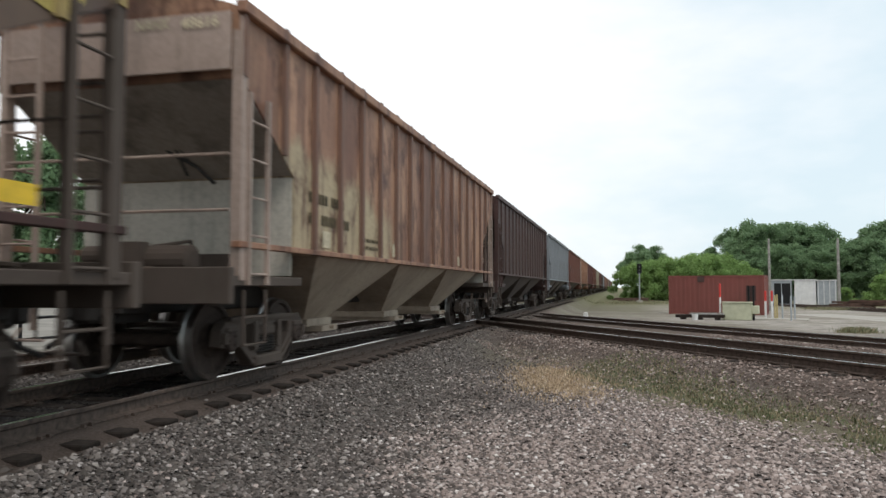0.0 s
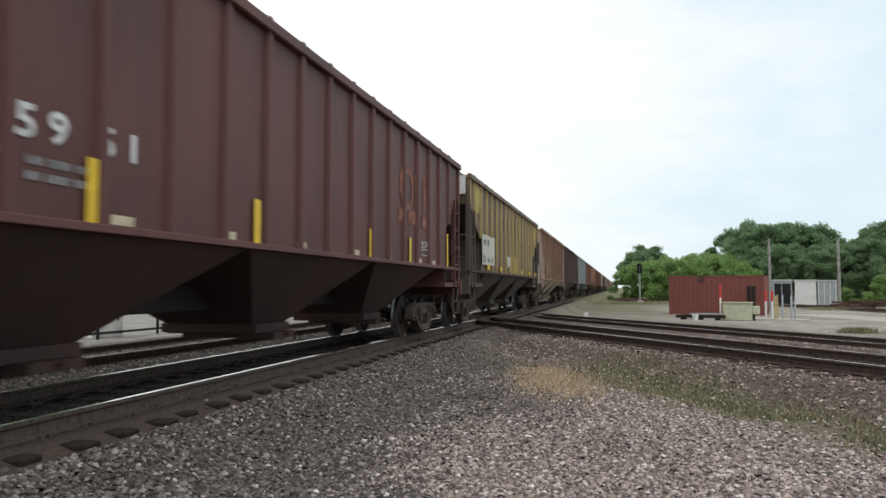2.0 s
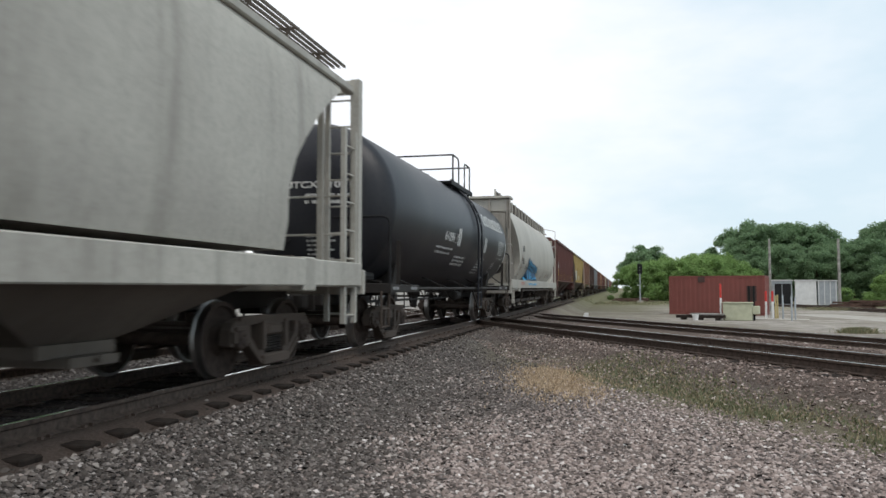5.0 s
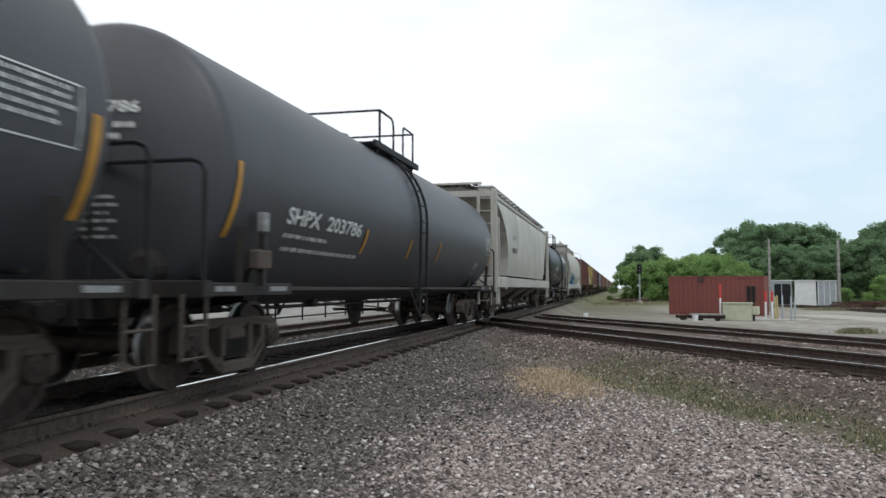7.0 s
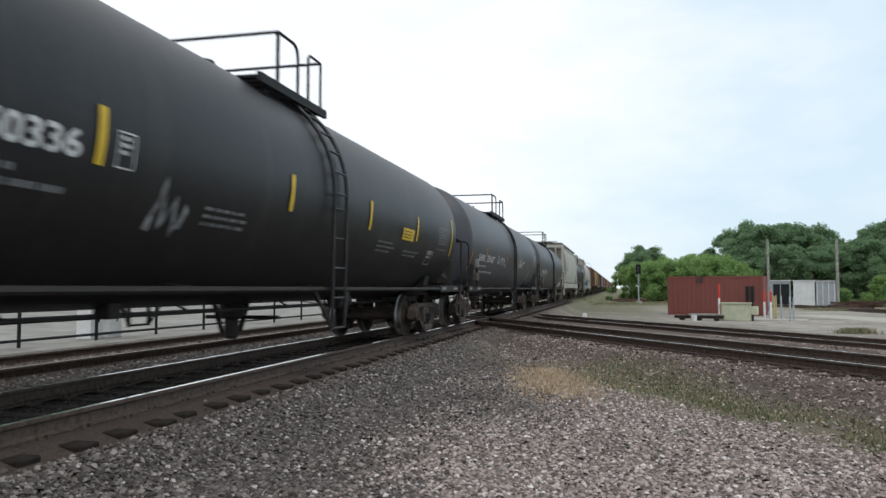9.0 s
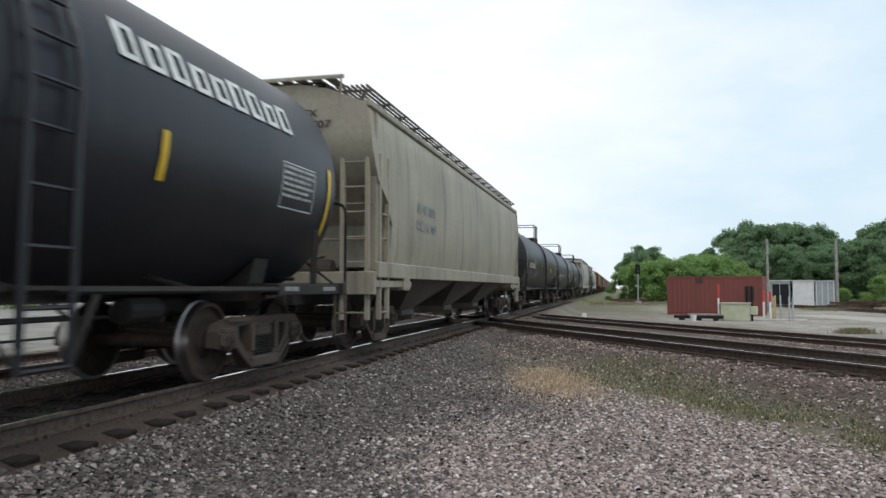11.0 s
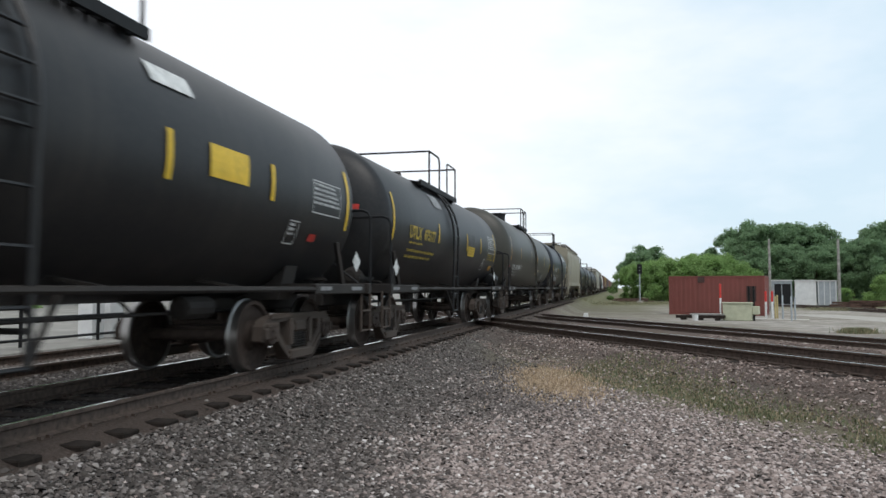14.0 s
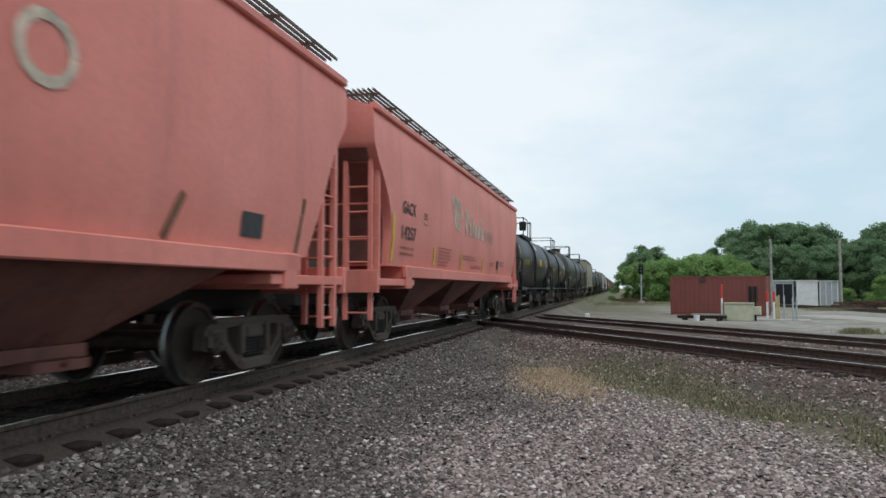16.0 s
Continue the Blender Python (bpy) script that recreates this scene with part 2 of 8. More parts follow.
def island_colours(name, stops, rough=0.9, noise_scale=25, lump=0.4):
    """Colour by loose piece, with fine grain."""
    m, n, l, bs = material(name)
    g = n.new("ShaderNodeNewGeometry")
    col = ramp(n, l, g.outputs["Random Per Island"], stops)
    f = noise_node(n, l, noise_scale, 4, 0.7)
    col = blend(n, l, col, (0.05, 0.045, 0.04), ramp(n, l, f, [(0.45, (0, 0, 0)), (0.8, (lump, lump, lump))]))
    l.new(col, bs.inputs["Base Color"])
    bs.inputs["Roughness"].default_value = rough
    bs.inputs["Specular IOR Level"].default_value = 0.25
    return m


def leafy(m):
    """Thin leaves: part of the light passes through."""
    n, l = m.node_tree.nodes, m.node_tree.links
    bs = n["Principled BSDF"]
    tr = n.new("ShaderNodeBsdfTranslucent")
    l.new(bs.inputs["Base Color"].links[0].from_socket, tr.inputs["Color"])
    mx = n.new("ShaderNodeMixShader")
    mx.inputs["Fac"].default_value = 0.5
    l.new(bs.outputs["BSDF"], mx.inputs[1])
    l.new(tr.outputs["BSDF"], mx.inputs[2])
    l.new(mx.outputs["Shader"], n["Material Output"].inputs["Surface"])
    return m


M["gravel"] = island_colours("grey_pink_gravel", [(0.0, (0.085, 0.07, 0.065)), (0.3, (0.205, 0.163, 0.146)), (0.7, (0.345, 0.277, 0.25)), (0.93, (0.465, 0.395, 0.365)), (1.0, (0.68, 0.64, 0.61))])
M["gravel_dark"] = island_colours("brown_grey_gravel", [(0.0, (0.035, 0.029, 0.026)), (0.35, (0.08, 0.067, 0.061)), (0.75, (0.15, 0.128, 0.118)), (0.95, (0.24, 0.21, 0.196)), (1.0, (0.44, 0.4, 0.38))])
M["ballast"] = island_colours("dark_track_ballast", [(0.0, (0.04, 0.034, 0.03)), (0.4, (0.095, 0.08, 0.071)), (0.8, (0.165, 0.14, 0.126)), (1.0, (0.34, 0.305, 0.28))])
# stone between the rails, the shade under the train put into its colour
M["shaded_ballast"] = island_colours("shaded_track_ballast", [(0.0, (0.012, 0.011, 0.01)), (0.5, (0.028, 0.024, 0.022)), (1.0, (0.07, 0.06, 0.055))])
M["brown_ballast"] = island_colours("rust_stained_ballast", [(0.0, (0.06, 0.042, 0.034)), (0.45, (0.18, 0.135, 0.116)), (0.85, (0.32, 0.25, 0.222)), (1.0, (0.56, 0.5, 0.46))])
M["blades"] = island_colours("dry_and_green_grass", [(0.0, (0.115, 0.145, 0.075)), (0.4, (0.175, 0.185, 0.105)), (0.7, (0.245, 0.22, 0.135)), (1.0, (0.37, 0.30, 0.195))], 0.8, 8, 0.2)
M["straw"] = island_colours("dry_straw_grass", [(0.0, (0.34, 0.245, 0.155)), (0.5, (0.5, 0.375, 0.25)), (1.0, (0.66, 0.52, 0.37))], 0.8, 8, 0.2)
M["leaf_dark"] = leafy(island_colours("dark_green_leaves", [(0.0, (0.155, 0.25, 0.135)), (0.6, (0.2, 0.305, 0.165)), (1.0, (0.25, 0.37, 0.2))], 0.7, 3, 0.15))
M["leaf_light"] = leafy(island_colours("light_green_leaves", [(0.0, (0.19, 0.3, 0.105)), (0.6, (0.25, 0.385, 0.135)), (1.0, (0.31, 0.45, 0.17))], 0.7, 3, 0.12))
M["bark"] = plain("grey_brown_bark", (0.09, 0.07, 0.05), 0.9, 0, 0.4, 5)
M["tie"] = plain("creosoted_tie_timber", (0.034, 0.027, 0.023), 0.95, 0, 0.4, 7, 0.1)
M["concrete"] = plain("pale_concrete", (0.36, 0.34, 0.30), 0.9, 0, 0.15, 1.2)
M["pad"] = plain("grey_concrete_paving", (0.235, 0.224, 0.2), 0.9, 0, 0.25, 0.8)
M["black_steel"] = plain("black_painted_steel", (0.016, 0.016, 0.017), 0.6, 0, 0.2, spec=0.2)
M["container"] = painted("red_oxide_container_paint", (0.21, 0.066, 0.055), (0.17, 0.055, 0.045), rusty=0.15, streak=0.3, dirt=(0.1, 0.05, 0.04))
M["white_metal"] = plain("white_painted_metal", (0.7, 0.7, 0.69), 0.6, 0, 0.1, 2)
M["grey_metal"] = plain("galvanised_metal", (0.36, 0.39, 0.41), 0.5, 0.3, 0.15, 3)
M["pale_green"] = plain("pale_green_cabinet_paint", (0.46, 0.47, 0.34), 0.6, 0, 0.1, 3)
M["yellow_post"] = plain("faded_yellow_post_paint", (0.42, 0.34, 0.16), 0.6, 0, 0.2)
M["red_post"] = plain("red_post_paint", (0.6, 0.05, 0.04), 0.5, 0, 0.15)
M["pole_wood"] = plain("weathered_pole_wood", (0.3, 0.29, 0.265), 0.9, 0, 0.3, 4)
M["rust_scrap"] = plain("rusty_scrap_steel", (0.10, 0.06, 0.045), 0.9, 0, 0.4, 5)


def ground_material():
    m, n, l, bs = material("trackside_ground")
    co = n.new("ShaderNodeTexCoord")
    sep = n.new("ShaderNodeSeparateXYZ")
    l.new(co.outputs["Object"], sep.inputs["Vector"])
    fine = noise_node(n, l, 38, 5, 0.75)
    mid = noise_node(n, l, 1.3, 5, 0.6)
    far = noise_node(n, l, 0.08, 5, 0.6)
    cells = n.new("ShaderNodeTexVoronoi")
    cells.inputs["Scale"].default_value = 32.0
    l.new(co.outputs["Object"], cells.inputs["Vector"])
    tone = n.new("ShaderNodeSeparateColor")
    l.new(cells.outputs["Color"], tone.inputs["Color"])
    grit = ramp(n, l, tone.outputs["Red"], [(0.0, (0.05, 0.043, 0.038)), (0.45, (0.115, 0.1, 0.09)), (0.85, (0.2, 0.178, 0.162)), (1.0, (0.33, 0.3, 0.28))])
    grit = blend(n, l, grit, (0.03, 0.026, 0.023), ramp(n, l, cells.outputs["Distance"], [(0.32, (0, 0, 0)), (0.7, (0.85, 0.85, 0.85))]))
    dust = blend(n, l, grit, (0.16, 0.145, 0.125), ramp(n, l, mid, [(0.45, (0, 0, 0)), (0.75, (0.55, 0.55, 0.55))]))
    green = ramp(n, l, mid, [(0.3, (0.12, 0.12, 0.065)), (0.7, (0.2, 0.19, 0.115))])
    # grass takes over away from the tracks
    def far_of(sock, a, b):
        mr = n.new("ShaderNodeMapRange")
        mr.inputs["From Min"].default_value, mr.inputs["From Max"].default_value = a, b
        l.new(sock, mr.inputs["Value"])
        return mr.outputs["Result"]
    def math_node(op, a, b):
        k = n.new("ShaderNodeMath"); k.operation = op
        for i, v in enumerate((a, b)):
            if isinstance(v, (int, float)):
                k.inputs[i].default_value = v
            else:
                l.new(v, k.inputs[i])
        return k.outputs["Value"]
    reach = math_node("MAXIMUM", far_of(sep.outputs["Y"], 62, 90), far_of(sep.outputs["X"], -36, -44))
    k = n.new("ShaderNodeMath"); k.operation = "ADD"; k.use_clamp = True
    l.new(reach, k.inputs[0])
    l.new(ramp(n, l, far, [(0.52, (0, 0, 0)), (0.62, (0.35, 0.35, 0.35))]), k.inputs[1])
    # thin olive turf along the foot of the crossing line's bank
    across = n.new("ShaderNodeVectorMath"); across.operation = "DOT_PRODUCT"
    across.inputs[1].default_value = (0.848, 0.530, 0.0)
    l.new(co.outputs["Object"], across.inputs[0])
    wav = math_node("MULTIPLY_ADD", mid, 1.6)
    l.new(across.outputs["Value"], wav.node.inputs[2])
    turf = n.new("ShaderNodeValToRGB")
    turf.color_ramp.elements[0].position, turf.color_ramp.elements[0].color = 0.0, (0, 0, 0, 1)
    turf.color_ramp.elements[1].position, turf.color_ramp.elements[1].color = 1.0, (0, 0, 0, 1)
    for p, v in ((0.32, 0.0), (0.44, 0.6), (0.54, 0.6), (0.66, 0.0)):
        e = turf.color_ramp.elements.new(p)
        e.color = (v, v, v, 1)
    l.new(far_of(wav, 4.0, 11.0), turf.inputs["Fac"])
    sparse = math_node("MULTIPLY", turf.outputs["Color"], far_of(sep.outputs["X"], -3.6, -2.4))
    olive = ramp(n, l, fine, [(0.38, (0.085, 0.075, 0.04)), (0.62, (0.24, 0.205, 0.125))])
    stone = ramp(n, l, tone.outputs["Green"], [(0.0, (0.09, 0.072, 0.064)), (0.45, (0.2, 0.165, 0.15)), (0.85, (0.33, 0.275, 0.255)), (1.0, (0.46, 0.4, 0.37))])
    stone = blend(n, l, stone, (0.05, 0.042, 0.037), ramp(n, l, cells.outputs["Distance"], [(0.35, (0, 0, 0)), (0.7, (0.7, 0.7, 0.7))]))
    dust = blend(n, l, dust, stone, math_node("MULTIPLY", far_of(sep.outputs["X"], -3.0, -0.8), far_of(wav, 7.4, 6.4)))
    # rust-brown dirt on the crossing bank, pale dusty yard beyond it
    brown = ramp(n, l, fine, [(0.38, (0.055, 0.038, 0.03)), (0.62, (0.16, 0.117, 0.097))])
    dust = blend(n, l, dust, brown, math_node("MULTIPLY", far_of(across.outputs["Value"], 7.0, 8.2), 0.75))
    yard = ramp(n, l, mid, [(0.3, (0.21, 0.19, 0.165)), (0.5, (0.33, 0.305, 0.27)), (0.75, (0.5, 0.465, 0.42))])
    yard = blend(n, l, yard, (0.12, 0.105, 0.09), ramp(n, l, fine, [(0.45, (0, 0, 0)), (0.7, (0.6, 0.6, 0.6))]))
    blot = noise_node(n, l, 0.3, 5, 0.65, (0.6, 1.4, 1))
    yard = blend(n, l, yard, (0.155, 0.137, 0.1), ramp(n, l, blot, [(0.46, (0, 0, 0)), (0.62, (0.75, 0.75, 0.75))]))
    weedy = math_node("MULTIPLY", far_of(sep.outputs["X"], 4.5, 1.5), far_of(sep.outputs["Y"], 42, 60))
    yard = blend(n, l, yard, (0.115, 0.105, 0.062), math_node("MULTIPLY", weedy, 0.75))
    dust = blend(n, l, dust, yard, far_of(wav, 17.0, 27.0))
    # mud pressed round the ties of the main line
    mud = ramp(n, l, fine, [(0.35, (0.055, 0.041, 0.034)), (0.65, (0.125, 0.095, 0.08))])
    # inside the near rail the ground is painted near-black for the train's shade
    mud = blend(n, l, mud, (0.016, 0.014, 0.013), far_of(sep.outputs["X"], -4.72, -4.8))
    lane = math_node("MULTIPLY", far_of(sep.outputs["X"], -7.4, -6.9), far_of(sep.outputs["X"], -3.75, -3.95))
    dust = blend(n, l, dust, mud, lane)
    dust = blend(n, l, dust, olive, sparse)
    l.new(blend(n, l, dust, green, k.outputs["Value"]), bs.inputs["Base Color"])
    bs.inputs["Roughness"].default_value = 0.95
    bs.inputs["Specular IOR Level"].default_value = 0.2
    bump(n, l, bs, fine, 0.8, 0.03)
    return m


M["ground"] = ground_material()

# ---------------------------------------------------------------- mesh helpers
MESHES = {}


def mesh_of(bm, name, mats, smooth=None):
    me = bpy.data.meshes.new(name)
    bmesh.ops.recalc_face_normals(bm, faces=bm.faces[:])
    bm.to_mesh(me)
    bm.free()
    for m in (mats if isinstance(mats, (list, tuple)) else [mats]):
        me.materials.append(m)
    if smooth:
        me.polygons.foreach_set("use_smooth", [True] * len(me.polygons))
        me.set_sharp_from_angle(angle=radians(smooth))
    return me


def place(name, me, parent=None, at=None, label=""):
    ob = new(name, me)
    ob.parent = parent
    if at is not None:
        ob.matrix_basis = at if isinstance(at, Matrix) else Matrix.Translation(at)
    if label:
        ob["label"] = label
    return ob


def part(name, bm, mat, parent=None, label="", at=None, smooth=None):
    """One bmesh as one mesh object under a thing or a part."""
    return place(name, mesh_of(bm, name, mat, smooth), parent, at, label)


def shared(key, build, name, mats, smooth=None):
    """A mesh that alike pieces share."""
    if key not in MESHES:
        bm = bmesh.new()
        build(bm)
        MESHES[key] = mesh_of(bm, name, mats, smooth)
    return MESHES[key]


def box(bm, x0, x1, y0, y1, z0, z1, bevel=0.0):
    vs = [bm.verts.new((x, y, z)) for x in (x0, x1) for y in (y0, y1) for z in (z0, z1)]
    fs = [bm.faces.new([vs[i] for i in q]) for q in ((0, 1, 3, 2), (4, 6, 7, 5), (0, 4, 5, 1), (2, 3, 7, 6), (0, 2, 6, 4), (1, 5, 7, 3))]
    if bevel:
        es = list({e for f in fs for e in f.edges})
        bmesh.ops.bevel(bm, geom=es, offset=bevel, segments=1, affect="EDGES")


def beam(bm, p, q, w, h):
    """A rectangular bar from p to q; w across, h in the upright sense."""
    p, q = Vector(p), Vector(q)
    d = (q - p).normalized()
    side = d.cross(Vector((0, 0, 1)))
    side = Vector((1, 0, 0)) if side.length < 1e-4 else side.normalized()
    up = side.cross(d)
    vs = [bm.verts.new(c + side * a * w / 2 + up * b * h / 2) for c in (p, q) for a, b in ((-1, -1), (1, -1), (1, 1), (-1, 1))]
    for f in ((0, 1, 2, 3), (7, 6, 5, 4), (0, 4, 5, 1), (1, 5, 6, 2), (2, 6, 7, 3), (3, 7, 4, 0)):
        bm.faces.new([vs[i] for i in f])


def tube(bm, pts, r=0.02, seg=6):
    """A round bar along a polyline, mitred at its bends."""
    pts = [Vector(p) for p in pts]
    rings = []
    ref = None
    for i, p in enumerate(pts):
        d = ((pts[min(i + 1, len(pts) - 1)] - p).normalized() + (p - pts[max(i - 1, 0)]).normalized()).normalized()
        if ref is None:
            ref = d.orthogonal().normalized()
        ref = (ref - d * ref.dot(d)).normalized()
        b = d.cross(ref)
        rings.append([bm.verts.new(p + (ref * math.cos(2 * math.pi * k / seg) + b * math.sin(2 * math.pi * k / seg)) * r) for k in range(seg)])
    for a, b in zip(rings, rings[1:]):
        for k in range(seg):
            bm.faces.new((a[k], a[(k + 1) % seg], b[(k + 1) % seg], b[k]))
    bm.faces.new(rings[0][::-1])
    bm.faces.new(rings[-1])


def lathe(bm, prof, seg=32, axis="x", centre=(0, 0, 0)):
    """Turns a profile of (along, radius) round an axis."""
    rings = []
    for a, r in prof:
        ring = []
        for k in range(seg):
            t = 2 * math.pi * k / seg
            c, s = r * math.cos(t), r * math.sin(t)
            v = {"x": (a, c, s), "y": (c, a, s), "z": (c, s, a)}[axis]
            ring.append(bm.verts.new(Vector(v) + Vector(centre)))
        rings.append(ring)
    for a, b in zip(rings, rings[1:]):
        for k in range(seg):
            bm.faces.new((a[k], a[(k + 1) % seg], b[(k + 1) % seg], b[k]))
    bm.faces.new(rings[0][::-1])
    bm.faces.new(rings[-1])


LETTERS = {}


def letters(text, size):
    """Flat triangles of a line of text: (points, faces), base line at 0, starting at 0."""
    key = (text, size)
    if key not in LETTERS:
        cu = bpy.data.curves.new("letters", "FONT")
        cu.body, cu.size, cu.resolution_u, cu.offset = text, size, 3, 0.026 * size
        ob = new("letters", cu)
        bpy.context.view_layer.update()
        me = bpy.data.meshes.new_from_object(ob.evaluated_get(bpy.context.evaluated_depsgraph_get()))
        LETTERS[key] = ([(v.co.x, v.co.y) for v in me.vertices], [tuple(p.vertices) for p in me.polygons])
        bpy.data.objects.remove(ob)
        bpy.data.curves.remove(cu)
        bpy.data.meshes.remove(me)
    return LETTERS[key]


def flat_box(u0, u1, v0, v1, slant=0.0, nu=1, nv=4):
    pts = [(u0 + (u1 - u0) * i / nu + slant * j / nv, v0 + (v1 - v0) * j / nv) for j in range(nv + 1) for i in range(nu + 1)]
    fs = [(j * (nu + 1) + i, j * (nu + 1) + i + 1, (j + 1) * (nu + 1) + i + 1, (j + 1) * (nu + 1) + i) for j in range(nv) for i in range(nu)]
    return pts, fs


def flat_disc(u, v, ru, rv, seg=20):
    return [(u + ru * math.cos(2 * math.pi * k / seg), v + rv * math.sin(2 * math.pi * k / seg)) for k in range(seg)], [tuple(range(seg))]


def flat_stroke(pts, w):
    """A brush stroke along a polyline."""
    vs, fs = [], []
    for i, p in enumerate(pts):
        a, b = pts[max(i - 1, 0)], pts[min(i + 1, len(pts) - 1)]
        dx, dy = b[0] - a[0], b[1] - a[1]
        k = math.hypot(dx, dy) or 1
        vs += [(p[0] - dy / k * w / 2, p[1] + dx / k * w / 2), (p[0] + dy / k * w / 2, p[1] - dx / k * w / 2)]
    for i in range(len(pts) - 1):
        fs.append((2 * i, 2 * i + 1, 2 * i + 3, 2 * i + 2))
    return vs, fs


def mark(name, shapes, surface, mat, parent, label=""):
    """Paint or stickers, laid on a surface function (u, v) -> place."""
    if "lettering" in name and 1 < len(shapes) < 5:
        for one in shapes:
            last = mark(name, [one], surface, mat, parent, label)
        return last
    me = bpy.data.meshes.new(name)
    vs, fs = [], []
    for pts, faces in shapes:
        k = len(vs)
        vs += [surface(u, v) for u, v in pts]
        fs += [tuple(i + k for i in f) for f in faces]
    me.from_pydata(vs, [], fs)
    me.materials.append(mat)
    ob = place(name, me, parent, label=label)
    return tagged(ob, kind="stuff") if len(shapes) > 4 else ob


def fit_text(text, u0, u1, v0, v1):
    """A line of text stretched to fill a rectangle."""
    pts, fs = letters(text, 1.0)
    xs, ys = [p[0] for p in pts], [p[1] for p in pts]
    a, b, c, d = min(xs), max(xs), min(ys), max(ys)
    return [(u0 + (x - a) / (b - a) * (u1 - u0), v0 + (y - c) / (d - c) * (v1 - v0)) for x, y in pts], fs


def small_print(u, v, w, rows, h=0.045, gap=0.035, seed=0):
    """Lines of unreadable small writing as bars."""
    rnd, out = random.Random(seed), []
    for i in range(rows):
        x, base = u, v - i * (h + gap)
        stop = u + w * (0.7 + 0.3 * rnd.random())
        while x < stop:
            for _ in range(rnd.randint(2, 6)):
                k = h * rnd.uniform(0.35, 0.7)
                if x + k < u + w:
                    out.append(flat_box(x, x + k, base, base + h, nv=1))
                x += k + h * 0.22
            x += h * 0.8
    return out

# ---------------------------------------------------------------- rolling stock
WHEELSETS = []      # every wheelset, with its place under its truck
CARS = []           # every car, with its place at the start
WHEEL_R = 0.457


def wheelset_mesh():
    def build(bm):
        for s in (-1, 1):
            prof = [(0.70, 0.10), (0.70, 0.15), (0.735, 0.17), (0.745, 0.36), (0.70, 0.385), (0.685, 0.44), (0.69, 0.478), (0.715, 0.482),
                    (0.728, WHEEL_R + 0.004), (0.83, WHEEL_R - 0.004), (0.832, 0.405), (0.79, 0.385), (0.775, 0.2), (0.835, 0.16), (0.835, 0.095)]
            n0 = len(bm.faces)
            lathe(bm, [(s * a, r) for a, r in prof], 40)
            bm.faces.ensure_lookup_table()
            for f in bm.faces[n0:]:
                rr = [math.hypot(v.co.y, v.co.z) for v in f.verts]
                if min(rr) > 0.43:
                    f.material_index = 1
            lathe(bm, [(s * 0.93, 0.1), (s * 0.93, 0.128), (s * 1.08, 0.128), (s * 1.1, 0.115), (s * 1.105, 0.09)], 18)
            for k in range(3):
                t = 2 * math.pi * k / 3
                lathe(bm, [(s * 1.09, 0.022), (s * 1.125, 0.022)], 6, centre=(0, 0.06 * math.cos(t), 0.06 * math.sin(t)))
        lathe(bm, [(-0.95, 0.08), (0.95, 0.08)], 16)
    return shared("wheelset", build, "wheelset", [M["wheel"], M["tread"]], 35)


def plate(bm, outline, holes, x0, x1):
    """A flat casting in the y-z plane with openings through it."""
    loops, edges = [], []
    for ring in [outline] + holes:
        vs = [bm.verts.new((x0, y, z)) for y, z in ring]
        edges += [bm.edges.new((vs[k], vs[(k + 1) % len(vs)])) for k in range(len(vs))]
        loops.append(vs)
    got = bmesh.ops.triangle_fill(bm, use_beauty=True, use_dissolve=False, edges=edges)
    twin = {v: bm.verts.new((x1, v.co.y, v.co.z)) for ring in loops for v in ring}
    for f in [g for g in got["geom"] if isinstance(g, bmesh.types.BMFace)]:
        bm.faces.new([twin[v] for v in reversed(f.verts)])
    for ring in loops:
        for k in range(len(ring)):
            p, q = ring[k], ring[(k + 1) % len(ring)]
            bm.faces.new((p, q, twin[q], twin[p]))


def side_frame_mesh():
    def build(bm):
        w = 0.14
        half = [(0.6, 0.73), (0.84, 0.705), (1.03, 0.665), (1.12, 0.58), (1.14, 0.4), (1.05, 0.375), (1.035, 0.53), (0.99, 0.575), (0.79, 0.575),
                (0.75, 0.53), (0.735, 0.375), (0.64, 0.35), (0.5, 0.235), (0.4, 0.135), (0.3, 0.1)]
        outline = half + [(-y, z) for y, z in reversed(half)]
        tri = [(0.645, 0.62), (0.37, 0.635), (0.36, 0.30), (0.42, 0.285), (0.63, 0.475)]
        mid = [(-0.26, 0.24), (0.26, 0.24), (0.27, 0.62), (-0.27, 0.62)]
        plate(bm, outline, [tri, [(-y, z) for y, z in tri], mid], -w / 2, w / 2)
        # flanges along the tension and compression members
        beam(bm, (w / 2 + 0.012, -0.92, 0.7), (w / 2 + 0.012, 0.92, 0.7), 0.03, 0.045)
        box(bm, -w / 2 - 0.05, w / 2 + 0.05, -0.37, 0.37, 0.1, 0.235, 0.02)
        for s in (-1, 1):
            beam(bm, (w / 2 + 0.012, s * 0.7, 0.39), (w / 2 + 0.012, s * 0.38, 0.15), 0.03, 0.05)
            box(bm, w / 2, w / 2 + 0.035, s * 0.315 - 0.05, s * 0.315 + 0.05, 0.3, 0.66, 0.01)
            box(bm, -w / 2 - 0.03, w / 2 + 0.03, s * 0.889 - 0.14, s * 0.889 + 0.14, 0.555, 0.62, 0.015)
            box(bm, w / 2, w / 2 + 0.05, s * 1.06 - 0.05, s * 1.06 + 0.03, 0.42, 0.56, 0.012)
    return shared("side_frame", build, "side_frame", M["truck"])


